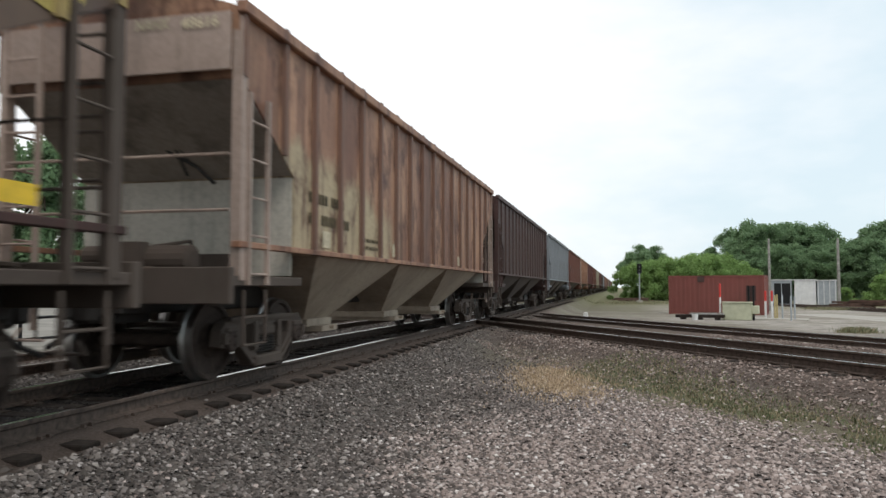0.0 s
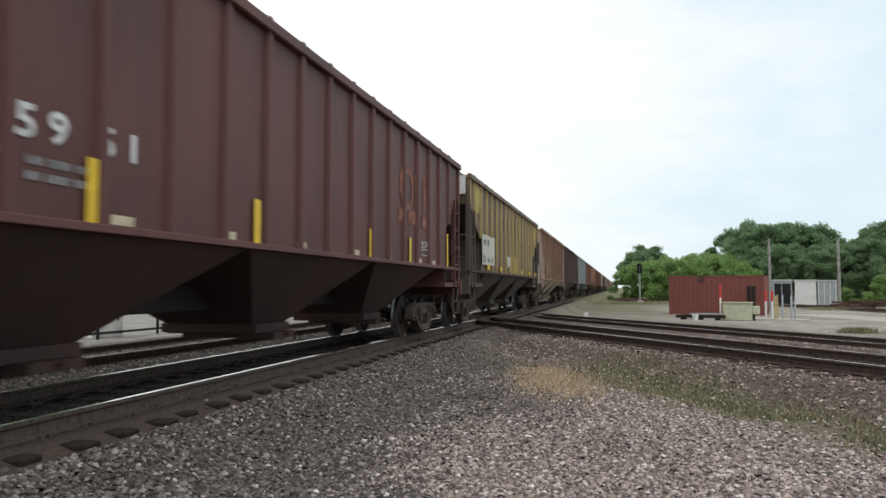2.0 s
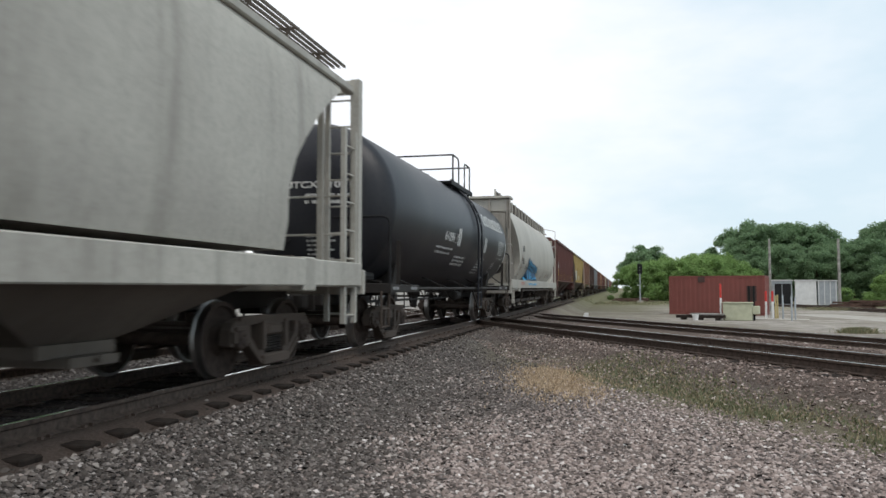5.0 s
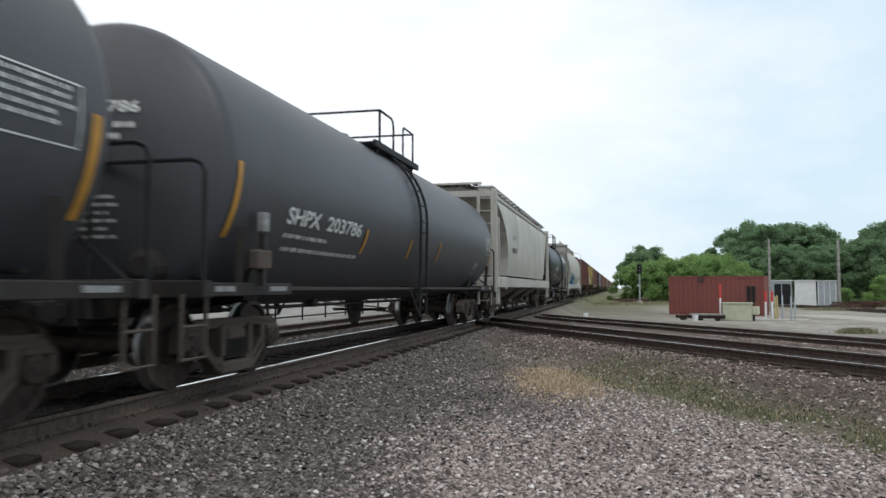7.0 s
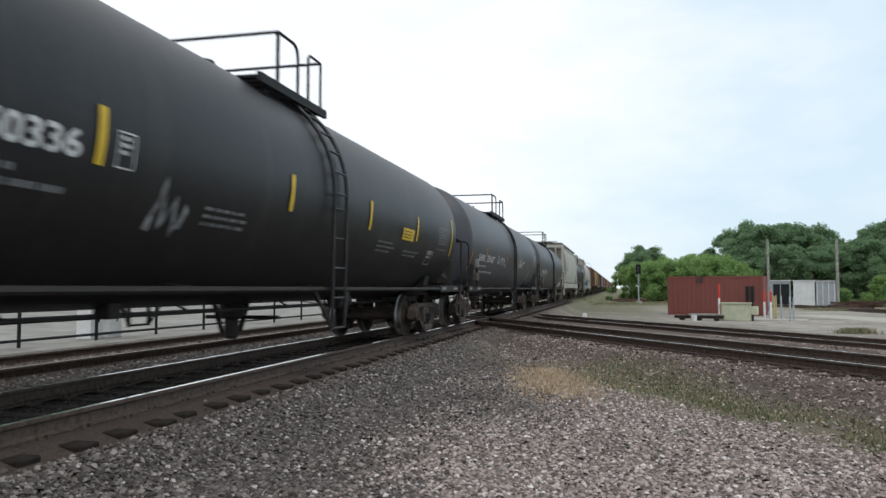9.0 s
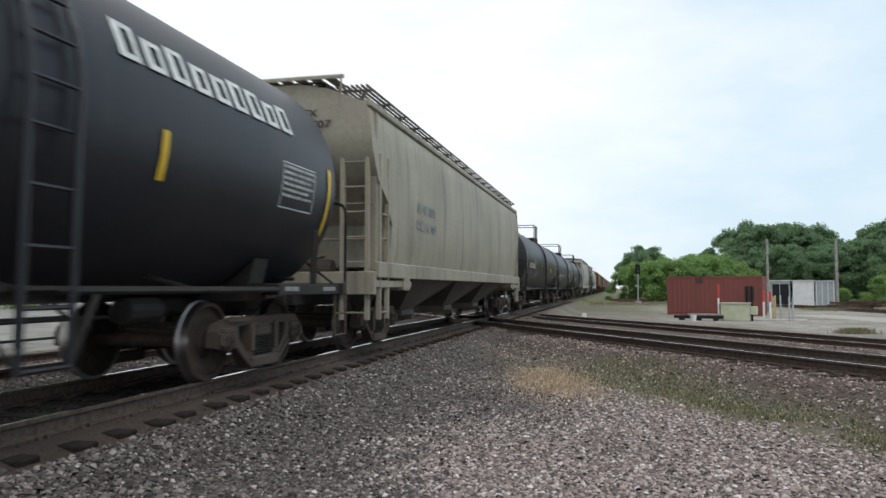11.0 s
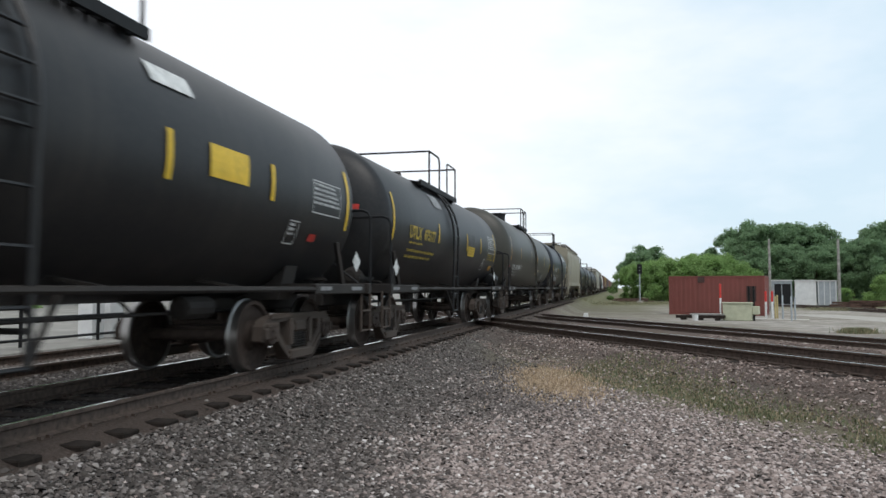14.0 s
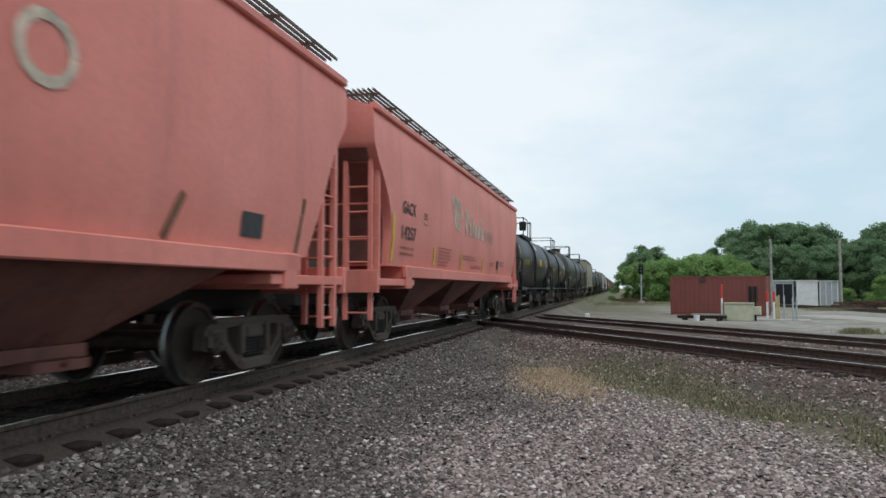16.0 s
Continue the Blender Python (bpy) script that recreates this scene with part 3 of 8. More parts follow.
def spring_mesh():
    def build(bm):
        prof = []
        for k in range(6):
            z = 0.262 + k * 0.034
            prof += [(z, 0.045), (z + 0.009, 0.066), (z + 0.021, 0.066), (z + 0.03, 0.045)]
        lathe(bm, prof, 10, "z")
    return shared("spring", build, "spring", M["under"])


def bolster_mesh():
    def build(bm):
        box(bm, -1.1, 1.1, -0.2, 0.2, 0.47, 0.62, 0.03)
        lathe(bm, [(0.6, 0.2), (0.74, 0.2), (0.74, 0.15)], 16, "z")
        # brake levers and rods hung between the wheels
        # first a flat plate, added to close the see-through gap and block light
        box(bm, -0.62, 0.62, -0.66, 0.66, 0.52, 0.56)
        for x in (-0.3, 0.3):
            box(bm, x - 0.05, x + 0.05, -0.6, 0.6, 0.3, 0.5, 0.02)
        for s in (-1, 1):
            beam(bm, (-0.9, s * 0.42, 0.42), (0.9, s * 0.42, 0.42), 0.08, 0.14)
            for x in (-0.75, 0.75):
                box(bm, x - 0.06, x + 0.06, s * 0.42 - 0.02, s * 0.42 + 0.06, 0.3, 0.6)
    return shared("bolster", build, "truck", M["truck"])


def truck(car, y, springs=True):
    tr = place("truck", bolster_mesh(), car, (0, y, 0))
    for s in (-1, 1):
        place("side_frame", side_frame_mesh(), tr, pose(s * 1.0, 0, 0, 0, 0, 0 if s > 0 else 180))
        if springs:
            for k in (-1, 0, 1):
                place("spring", spring_mesh(), tr, (s * 1.03, k * 0.145, 0))
        ws = place("wheelset", wheelset_mesh(), tr, (0, s * 0.889, WHEEL_R))
        WHEELSETS.append((ws, s * 0.889))
    return tr


def coupler(car, y):
    """Draft gear box and knuckle coupler at one end."""
    s = 1 if y > 0 else -1

    def build(bm):
        box(bm, -0.19, 0.19, -0.5, 0.12, 0.68, 1.02, 0.02)
        box(bm, -0.075, 0.075, 0.1, 0.42, 0.76, 0.92, 0.02)
        box(bm, -0.17, 0.10, 0.32, 0.5, 0.70, 0.98, 0.04)
        box(bm, 0.04, 0.17, 0.42, 0.58, 0.74, 0.94, 0.03)
        tube(bm, [(0.3, 0.05, 0.72), (0.34, 0.25, 0.55), (0.3, 0.55, 0.45)], 0.03)
    return place("coupler", shared("coupler", build, "coupler", M["under"]), car, pose(0, y, 0, 0, 0, 0 if s > 0 else 180))


def ladder(car, key, x, y, z0, z1, width, along, mat, name="ladder", stand=0.05, step=0.42, rail=0.05):
    """A ladder whose rungs run along 'x' or 'y', with uprights of flat bar; every rung is a piece of it."""
    def build(bm):
        for s in (-1, 1):
            a, b = (0, s * width / 2) if along == "y" else (s * width / 2, 0)
            box(bm, a - rail / 2, a + rail / 2, b - rail / 2, b + rail / 2, 0, z1 - z0)
    ob = place(name, shared(("ladder", key, mat.name), build, name, mat), car, (x, y, z0))

    def rung(bm):
        d = (0, width / 2, 0) if along == "y" else (width / 2, 0, 0)
        tube(bm, [[-c for c in d], d], 0.016)
    me = shared(("rung", along, width, mat.name), rung, "rung", mat)
    k = 0.12
    while k < z1 - z0:
        place("rung", me, ob, (0, 0, k))
        k += step
    return ob


def lofted(bm, section, inset, length, cuts=1, far_inset=None):
    """A car body: half-section points (half width, height) from the bottom up, and how far each height stands in from the ends."""
    def row(hw, z, sgn):
        e, f = inset(z), (far_inset or inset)(z)
        return [bm.verts.new((sgn * hw, -(length / 2 - e) + (length - e - f) * k / cuts, z)) for k in range(cuts + 1)]
    right = [row(hw, z, 1) for hw, z in section]
    left = [row(hw, z, -1) for hw, z in section]
    for side in (right, left):
        for a, b in zip(side, side[1:]):
            for k in range(cuts):
                bm.faces.new((a[k], a[k + 1], b[k + 1], b[k]))
    for k in range(cuts):
        bm.faces.new((right[0][k], left[0][k], left[0][k + 1], right[0][k + 1]))
        bm.faces.new((right[-1][k], right[-1][k + 1], left[-1][k + 1], left[-1][k]))
    for e in (0, -1):
        for i in range(len(section) - 1):
            bm.faces.new((right[i][e], right[i + 1][e], left[i + 1][e], left[i][e]))


def steps(pairs):
    """A piecewise linear function from (z, value) pairs."""
    zs, vs = [p[0] for p in pairs], [p[1] for p in pairs]
    return lambda z: float(np.interp(z, zs, vs))


def hopper_bays(car, count, span, top, half, mat, low=0.38):
    pitch = span / count

    def build(bm):
        a, b = pitch / 2 - 0.02, 0.42
        ring0 = [bm.verts.new(p) for p in ((half, -a, top), (half, a, top), (-half, a, top), (-half, -a, top))]
        ring1 = [bm.verts.new(p) for p in ((0.62, -b, low + 0.16), (0.62, b, low + 0.16), (-0.62, b, low + 0.16), (-0.62, -b, low + 0.16))]
        for k in range(4):
            bm.faces.new((ring0[k], ring0[(k + 1) % 4], ring1[(k + 1) % 4], ring1[k]))
        bm.faces.new(ring1)
        bm.faces.new(ring0[::-1])
        box(bm, -0.72, 0.72, -0.5, 0.5, low + 0.08, low + 0.2)
        box(bm, -0.5, 0.9, -0.32, 0.32, low, low + 0.09)
        tube(bm, [(-0.95, 0, low + 0.06), (0.98, 0, low + 0.06)], 0.03)
    me = shared(("bay", count, span, top, mat.name), build, "hopper_bay", mat)
    for k in range(count):
        place("hopper_bay", me, car, (0, -span / 2 + pitch * (k + 0.5), 0))


def brake_gear(car, y, z, mat):
    """Brake cylinder, reservoir and hand-brake housing on an end platform."""
    def build(bm):
        lathe(bm, [(-0.35, 0.1), (-0.32, 0.17), (0.32, 0.17), (0.35, 0.1)], 16, "x", (0.35, 0.35, z + 0.25))
        lathe(bm, [(-0.2, 0.12), (0.18, 0.12), (0.2, 0.05), (0.5, 0.03)], 14, "x", (-0.5, 0.3, z + 0.3))
        box(bm, -0.15, 0.15, 0.1, 0.3, z + 0.05, z + 0.45)
        tube(bm, [(-0.9, 0.2, z + 0.1), (0.2, 0.2, z + 0.15), (0.9, 0.35, z + 0.1)], 0.025)
        tube(bm, [(0.2, 0.3, z + 0.4), (0.3, 0.9, z + 0.5), (0.3, 1.3, z - 0.1)], 0.025)
    return place("brake_gear", shared(("brake", z, mat.name), build, "brake_gear", mat), car, pose(0, y, 0, 0, 0, 0 if y < 0 else 180))


def sill_step(car, x, y, z, mat, drop=0.6, width=0.5):
    """A stirrup step below the sill."""
    def build(bm):
        s = width / 2
        tube(bm, [(0, -s, 0), (0, -s, -drop), (0, s, -drop), (0, s, 0)], 0.022)
        tube(bm, [(0, -s, -drop / 2), (0, s, -drop / 2)], 0.016)
    return place("sill_step", shared(("step", drop, width, mat.name), build, "sill_step", mat), car, (x, y, z))


def running_board(car, length, z, half, mat, rails=False):
    """Roof walkway of cross slats on two bearers."""
    def build(bm):
        for s in (-1, 1):
            box(bm, s * half - 0.03, s * half + 0.03, -length / 2, length / 2, -0.05, 0.0)
        y = -length / 2
        while y < length / 2:
            box(bm, -half, half, y, y + 0.1, -0.012, 0.012)
            y += 0.2
    ob = place("running_board", shared(("board", length, half, mat.name), build, "running_board", mat), car, (0, 0, z))
    return ob


def covered_hopper(label, y, length, paint, eave=4.11, sill=1.5, half=1.6, pitch=0.95, odd=True, bays=3, lit=True, deck=1.15, end_paint=None, roof=0.28, wide_cut=1.5, rib_paint=None, bay_paint="dark_bay", body_paint=None, sill_paint=None, deck_paint=None, sheets=("shaded_end", None)):
    """Ribbed covered hopper with sloped ends, open end platforms, ladders and hopper bays."""
    car = tagged(new("covered_hopper"), label, "freight car", "cars of the freight train")
    CARS.append((car, y))
    mat, end_mat = M[paint], M[end_paint or paint]
    cut = steps([(0, wide_cut), (2.45, wide_cut), (eave - 0.75, 0.12), (eave, 0.0), (9, 0.0)])
    sec = [(half - 0.08, sill), (half - 0.08, 2.45), (half - 0.08, eave - 0.75), (half - 0.08, eave), (half * 0.55, eave + roof * 0.75), (0.25, eave + roof)]

    def body(bm):
        lofted(bm, sec, cut, length, 6)
    place("body", shared(("rib_body", length, eave, sill, body_paint or paint), body, "body", M[body_paint or paint]), car)

    def post(bm):
        ring = ((-0.035, -0.062), (0.018, -0.038), (0.018, 0.038), (-0.035, 0.062))
        lo, hi = [bm.verts.new((x, y, 0)) for x, y in ring], [bm.verts.new((x, y, 1)) for x, y in ring]
        for k in range(4):
            bm.faces.new((lo[k], lo[(k + 1) % 4], hi[(k + 1) % 4], hi[k]))
        bm.faces.new(lo)
        bm.faces.new(hi)
    unit = shared(("post", rib_paint or paint), post, "side_post", M[rib_paint or paint])
    for s in (-1, 1):
        inner = [pitch * (k if odd else k + 0.5) for k in range(-12, 12)]
        for py in [-length / 2 + 0.1, length / 2 - 0.1] + [q for q in inner if abs(q) < length / 2 - 0.35]:
            gap = length / 2 - abs(py)
            low = sill + 0.02 if gap > wide_cut else float(np.interp(gap, [0.12, wide_cut], [eave - 0.75, 2.45]))
            place("side_post", unit, car, Matrix.Translation((s * (half - 0.04), py, low)) @ Matrix.Diagonal((1, 1, eave - low + (0.11 if gap > 0.2 else 0.02), 1)))

        def chord(bm):
            box(bm, -0.06, 0.06, -length / 2, length / 2, -0.07, 0.07, 0.015)
        place("top_chord", shared(("chord", length, paint), chord, "top_chord", mat), car, (s * (half - 0.05), 0, eave))

        def side_sill(bm):
            box(bm, -0.07, 0.045, -length / 2, length / 2, -0.05, 0.02, 0.008)
        place("side_sill", shared(("sill", length, paint), side_sill, "side_sill", M[sill_paint or paint]), car, (s * (half - 0.06), 0, sill + 0.05))
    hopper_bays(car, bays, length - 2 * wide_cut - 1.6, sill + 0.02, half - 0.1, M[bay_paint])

    def centre_sill(bm):
        box(bm, -0.3, 0.3, -length / 2 - 0.2, length / 2 + 0.2, 0.78, 1.12, 0.02)
    place("centre_sill", shared(("centre", length), centre_sill, "centre_sill", M["under"]), car)
    tc = length / 2 - 1.65
    for s in (-1, 1):
        truck(car, s * tc, lit)
        coupler(car, s * (length / 2 + 0.0))

        def deck_mesh(bm):
            box(bm, -half + 0.05, half - 0.05, -0.12, wide_cut + 0.2, -0.06, 0.05, 0.01)
            box(bm, -half + 0.02, half - 0.02, -0.2, -0.1, -0.25, 0.14, 0.01)
            box(bm, -0.75, 0.75, wide_cut - 0.1, wide_cut + 0.1, 0.0, 0.35)
        place("end_platform", shared(("deck", paint, wide_cut, half), deck_mesh, "end_platform", M[deck_paint] if deck_paint else end_mat), car, pose(0, s * length / 2, deck, 0, 0, 0 if s < 0 else 180))

        def corner(bm):
            box(bm, -0.06, 0.06, -0.06, 0.06, 0, eave - 0.1 - deck)
        for q in (-1, 1):
            place("corner_post", shared(("corner", eave, deck, paint), corner, "corner_post", end_mat), car, (q * (half - 0.1), s * (length / 2 - 0.1), deck))
        if not lit:
            continue

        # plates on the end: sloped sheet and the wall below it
        # default slope colour carries the shade of the open end recess
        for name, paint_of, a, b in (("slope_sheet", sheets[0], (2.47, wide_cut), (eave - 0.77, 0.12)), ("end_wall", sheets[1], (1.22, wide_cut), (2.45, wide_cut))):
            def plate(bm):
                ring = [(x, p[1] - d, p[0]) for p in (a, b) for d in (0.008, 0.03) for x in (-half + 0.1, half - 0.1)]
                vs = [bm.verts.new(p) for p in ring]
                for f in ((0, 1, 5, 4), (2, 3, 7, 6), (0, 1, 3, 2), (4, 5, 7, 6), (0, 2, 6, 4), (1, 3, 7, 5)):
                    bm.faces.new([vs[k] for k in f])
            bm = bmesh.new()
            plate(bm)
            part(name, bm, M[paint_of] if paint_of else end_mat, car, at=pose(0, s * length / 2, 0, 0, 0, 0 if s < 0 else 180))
        for q in (-1, 1):
            ladder(car, ("side", eave, deck), q * (half - 0.03), s * (length / 2 - 0.42), deck - 0.05, eave - 0.9, 0.44, "y", end_mat)
            if s > 0 or q < 0:
                ladder(car, ("end", eave, deck), q * (half - 0.52), s * (length / 2 + 0.14), deck - 0.55, eave + 0.1, 0.46, "x", end_mat)
            sill_step(car, q * (half - 0.06), s * (length / 2 - 0.42), deck - 0.1, M["truck"])

        def grabs(bm):
            for z in (deck + 0.75, deck + 1.35):
                tube(bm, [(-half + 0.15, 0, z), (half - 0.15, 0, z)], 0.018)
            tube(bm, [(-half + 0.6, -0.14, 0.62), (-half + 0.6, -0.25, 0.5), (-half + 1.0, -0.25, 0.5)], 0.018)
        place("grab_iron", shared(("grab", half, deck, paint), grabs, "grab_iron", end_mat), car, pose(0, s * (length / 2 + 0.02), 0, 0, 0, 0 if s < 0 else 180))
        brake_gear(car, s * (length / 2 - 0.2), deck, M["truck"])

        def bracket(bm):
            beam(bm, (0.5, 0, 0), (0.5, 0.35, 0.1), 0.05, 0.05)
            box(bm, -0.9, 0.9, -0.05, 0.35, 0.08, 0.13)
        place("end_running_board", shared(("bracket", paint), bracket, "end_running_board", end_mat), car, pose(0, s * (length / 2 - 0.1), eave + roof + 0.02, 0, 0, 0 if s > 0 else 180))
    running_board(car, length - 0.4, eave + roof + 0.14, 0.33, M["under"])

    def hatch(bm):
        box(bm, -0.3, 0.3, -0.62, 0.62, 0, 0.12, 0.03)
    hm = shared(("hatch", paint), hatch, "roof_hatch", mat)
    for k in range(10):
        for s in (-1, 1):
            place("roof_hatch", hm, car, (s * 0.78, -length / 2 + 1.5 + (length - 3) * k / 9, eave + roof * 0.62))
    surface = lambda u, v: (half - 0.08 + 0.012, u, v)
    end_surface = lambda u, v: (u, -length / 2 - 0.012, v)
    return car, surface, end_surface


def smooth_hopper(label, y, length, paint, section, cut, deck=1.15, sill=(1.25, 1.52), half=1.6, bays=3, under=None, end_paint=None, fence=0.0, rails=True, truck_in=1.85, bay_mat="under_light", back=0.0, far_cut=None, sill_back=None):
    """Smooth-sided covered hopper: lofted body, sill band, shaped ends, roof walkway."""
    car = tagged(new("covered_hopper"), label, "freight car", "cars of the freight train")
    CARS.append((car, y))
    mat, end_mat = M[paint], M[end_paint or paint]
    eave = max(z for hw, z in section if hw > 1.2)
    top = section[-1][1]

    def body(bm):
        lofted(bm, section, cut, length, 10, far_cut)
    place("body", shared(("smooth", label), body, "body", mat, 40), car)
    for s in (-1, 1):
        def band(bm):
            cut_off = back if sill_back is None else sill_back
            box(bm, -0.05, 0.04, -length / 2 + cut_off, length / 2 - cut_off, sill[0], sill[1], 0.015)
        place("side_sill", shared(("band", label), band, "side_sill", mat), car, (s * (half - 0.02), 0, 0))
        if rails:
            def lip(bm):
                box(bm, -0.07, 0.07, -length / 2 + 0.05, length / 2 - 0.05, -0.06, 0.06, 0.02)
            hw = max(hw for hw, z in section if z == eave)
            place("top_chord", shared(("lip", label), lip, "top_chord", mat), car, (s * (hw + 0.02), 0, eave))
    if bays:
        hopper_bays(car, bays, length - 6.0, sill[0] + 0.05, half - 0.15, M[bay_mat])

    def centre_sill(bm):
        box(bm, -0.3, 0.3, -length / 2 - 0.2, length / 2 + 0.2, 0.78, 1.12, 0.02)
    place("centre_sill", shared(("centre", length), centre_sill, "centre_sill", M["under"]), car)
    for s in (-1, 1):
        truck(car, s * (length / 2 - truck_in))
        coupler(car, s * (length / 2 - back))

        def deck_mesh(bm):
            box(bm, -half + 0.02, half - 0.02, -0.12, 2.1, -0.06, 0.06, 0.01)
            box(bm, -half, half, -0.2, -0.1, -0.18, 0.2, 0.01)
            box(bm, -0.7, 0.7, 1.95, 2.15, 0.0, 1.4)
        place("end_platform", shared(("sdeck", label), deck_mesh, "end_platform", end_mat), car, pose(0, s * (length / 2 - back), deck, 0, 0, 0 if s < 0 else 180))

        def bolster_end(bm):
            box(bm, -half - 0.02, half + 0.02, -0.18, 0.18, -0.12, 0.32, 0.02)
        place("body_bolster", shared(("bol", label), bolster_end, "body_bolster", end_mat), car, (0, s * (length / 2 - truck_in - 0.1), deck))
    surface = lambda u, v: (float(np.interp(v, [z for hw, z in section], [hw for hw, z in section])) + 0.012, u, v)
    return car, surface, eave, top


TANK_SEG = 56


def tank_car(label, y, cyl, r, zc, paint, dome=True, deck_len=0.62, sill_z=1.06, stand=0.77, bottom=True, end_rail=True, mid=0.0, walk_at=0.0, walk_len=2.9, tall=False, posts=None, domed=False):
    """Stub-sill tank car: cylinder with dished heads, end platforms, top walkway with railing, side hand rail, ladders."""
    car = tagged(new("tank_car"), label, "freight car", "cars of the freight train")
    CARS.append((car, y))
    mat = M[paint]
    # dished head: a shallow crown of radius crown, a tight knuckle of radius knee
    crown, knee = r * 1.75, r * 0.13
    lean = math.asin((r - knee) / (crown - knee))
    dish = crown - (crown - knee) * math.cos(lean)

    def depth(rho):
        if domed:
            return 0.1 + 0.36 * r * math.sqrt(max(0.0, 1.0 - (rho / r) ** 2))
        if rho < crown * math.sin(lean):
            return math.sqrt(crown * crown - rho * rho) - (crown - dish)
        return math.sqrt(max(0.0, knee * knee - (rho - r + knee) ** 2))

    def shell(bm):
        prof = []
        rim = crown * math.sin(lean)
        if domed:
            prof = [(-cyl / 2 - depth(q), q) for q in [r * math.sin(math.pi / 2 * (k + 0.02) / 8.02) for k in range(9)]]
        for rho in [] if domed else [max(0.02, rim * k / 4) for k in range(5)] + [r - knee + knee * math.sin(lean + (math.pi / 2 - lean) * k / 4) for k in range(1, 5)]:
            prof.append((-cyl / 2 - depth(rho), rho))
        prof += [(cyl * (q / 6) - cyl / 2, r) for q in range(1, 6)]
        prof += [(-a, b) for a, b in reversed(prof[:9])]
        lathe(bm, prof, TANK_SEG, "y", (0, 0, zc))
    place("tank", shared(("tank", cyl, r, zc, paint, domed), shell, "tank", mat, 40), car)
    deck = 1.10
    end = cyl / 2 + deck_len

    for s in (-1, 1):
        truck(car, s * (cyl / 2 - 0.95))
        coupler(car, s * (end - 0.1))

        def stub(bm):
            box(bm, -0.32, 0.32, -2.6, 0.0, 0.75, 1.12, 0.02)
            # saddle under the shell, one block with a curved top
            arc = [radians(-90 + k * 12) for k in range(-4, 5)]
            rings = []
            for yy in (-1.72, -2.08):
                top = [(r * 1.01 * math.cos(t), r * 1.01 * math.sin(t) + zc) for t in arc]
                low = [(top[-1][0] * 0.9, 0.92), (top[0][0] * 0.9, 0.92)]
                rings.append([bm.verts.new((a, yy, b)) for a, b in top + low])
            for k in range(len(rings[0])):
                q = (k + 1) % len(rings[0])
                bm.faces.new((rings[0][k], rings[0][q], rings[1][q], rings[1][k]))
            bm.faces.new(rings[0][::-1])
            bm.faces.new(rings[1])
        place("stub_sill", shared(("stub", r, zc), stub, "stub_sill", M["under"]), car, pose(0, s * end, 0, 0, 0, 0 if s > 0 else 180))

        def platform(bm):
            box(bm, -1.6, 1.6, -0.14, 0.0, -0.12, 0.05, 0.01)
            for q in (-1, 1):
                box(bm, q * 1.5 - 0.04, q * 1.5 + 0.04, -2.1, 0.0, -0.11, 0.03, 0.01)
                box(bm, q * 1.1 - 0.36, q * 1.1 + 0.36, -2.05, -0.1, 0.0, 0.035)
        place("end_platform", shared(("tplat", paint), platform, "end_platform", M["under"]), car, pose(0, s * end, deck, 0, 0, 0 if s > 0 else 180))
        for a, b in ((-1.95, -1.55), (-0.75, -0.3)):
            bm = bmesh.new()
            box(bm, 1.541, 1.545, a, b, -0.06, -0.005)
            part("reflective_strip", bm, M["grey_mark"], car, "white reflective strip", at=(0, end if s > 0 else 2.25 - end, deck))
        if end_rail:
            def hand_rail(bm):
                tube(bm, [(-1.58, -0.02, 0.0), (-1.58, -0.02, 1.1), (-1.54, -0.02, 1.19), (-1.44, -0.02, 1.23), (1.44, -0.02, 1.23), (1.54, -0.02, 1.19), (1.58, -0.02, 1.1), (1.58, -0.02, 0.0)], 0.024)
                tube(bm, [(0.3, -0.02, 0.85), (1.42, -0.02, 0.02)], 0.02)
                tube(bm, [(-0.3, -0.02, 1.23), (-0.3, -0.02, 0.0)], 0.02)
            place("hand_rail", shared(("trail",), hand_rail, "hand_rail", M["black_steel"]), car, pose(0, s * end, deck, 0, 0, 0 if s > 0 else 180))
        for q in (-1, 1):
            sill_step(car, q * 1.5, s * (end + 0.0), deck - 0.08, M["truck"], 0.62, 0.42)

        def brace(bm):
            beam(bm, (1.46, 0, 0), (r * 0.96, -0.1, zc - 0.42 * r - deck), 0.08, 0.05)
        for q in (-1, 1):
            place("brace", shared(("brace", r, zc), brace, "brace", M["under"]), car, Matrix.Translation((0, s * (cyl / 2 - 0.3), deck)) @ Matrix.Rotation(0 if q > 0 else math.pi, 4, "Z"))

        def air(bm):
            lathe(bm, [(-0.45, 0.1), (-0.4, 0.19), (0.4, 0.19), (0.45, 0.1)], 16, "y", (0.75, 0.0, 0.2))
            tube(bm, [(-1.2, 0.3, 0.1), (0.4, 0.25, 0.14), (1.2, 0.0, 0.08)], 0.025)
            box(bm, -0.5, -0.2, -0.2, 0.2, 0.04, 0.4)
        place("air_reservoir", shared(("air",), air, "air_reservoir", M["under"]), car, pose(0, s * (end - 0.65), deck, 0, 0, 0 if s < 0 else 180))

    for q in (-1, 1):
        def pipe(bm):
            tube(bm, [(0, -cyl / 2 + 0.9, 0), (0, cyl / 2 - 0.9, 0)], 0.035)
            k = -cyl / 2 + 1.6
            while k < cyl / 2 - 1:
                beam(bm, (0, k, 0), (-q * (1.5 - r * 0.55), k + 0.0, zc - 0.82 * r - sill_z), 0.05, 0.03)
                k += (cyl - 2.6) / 4
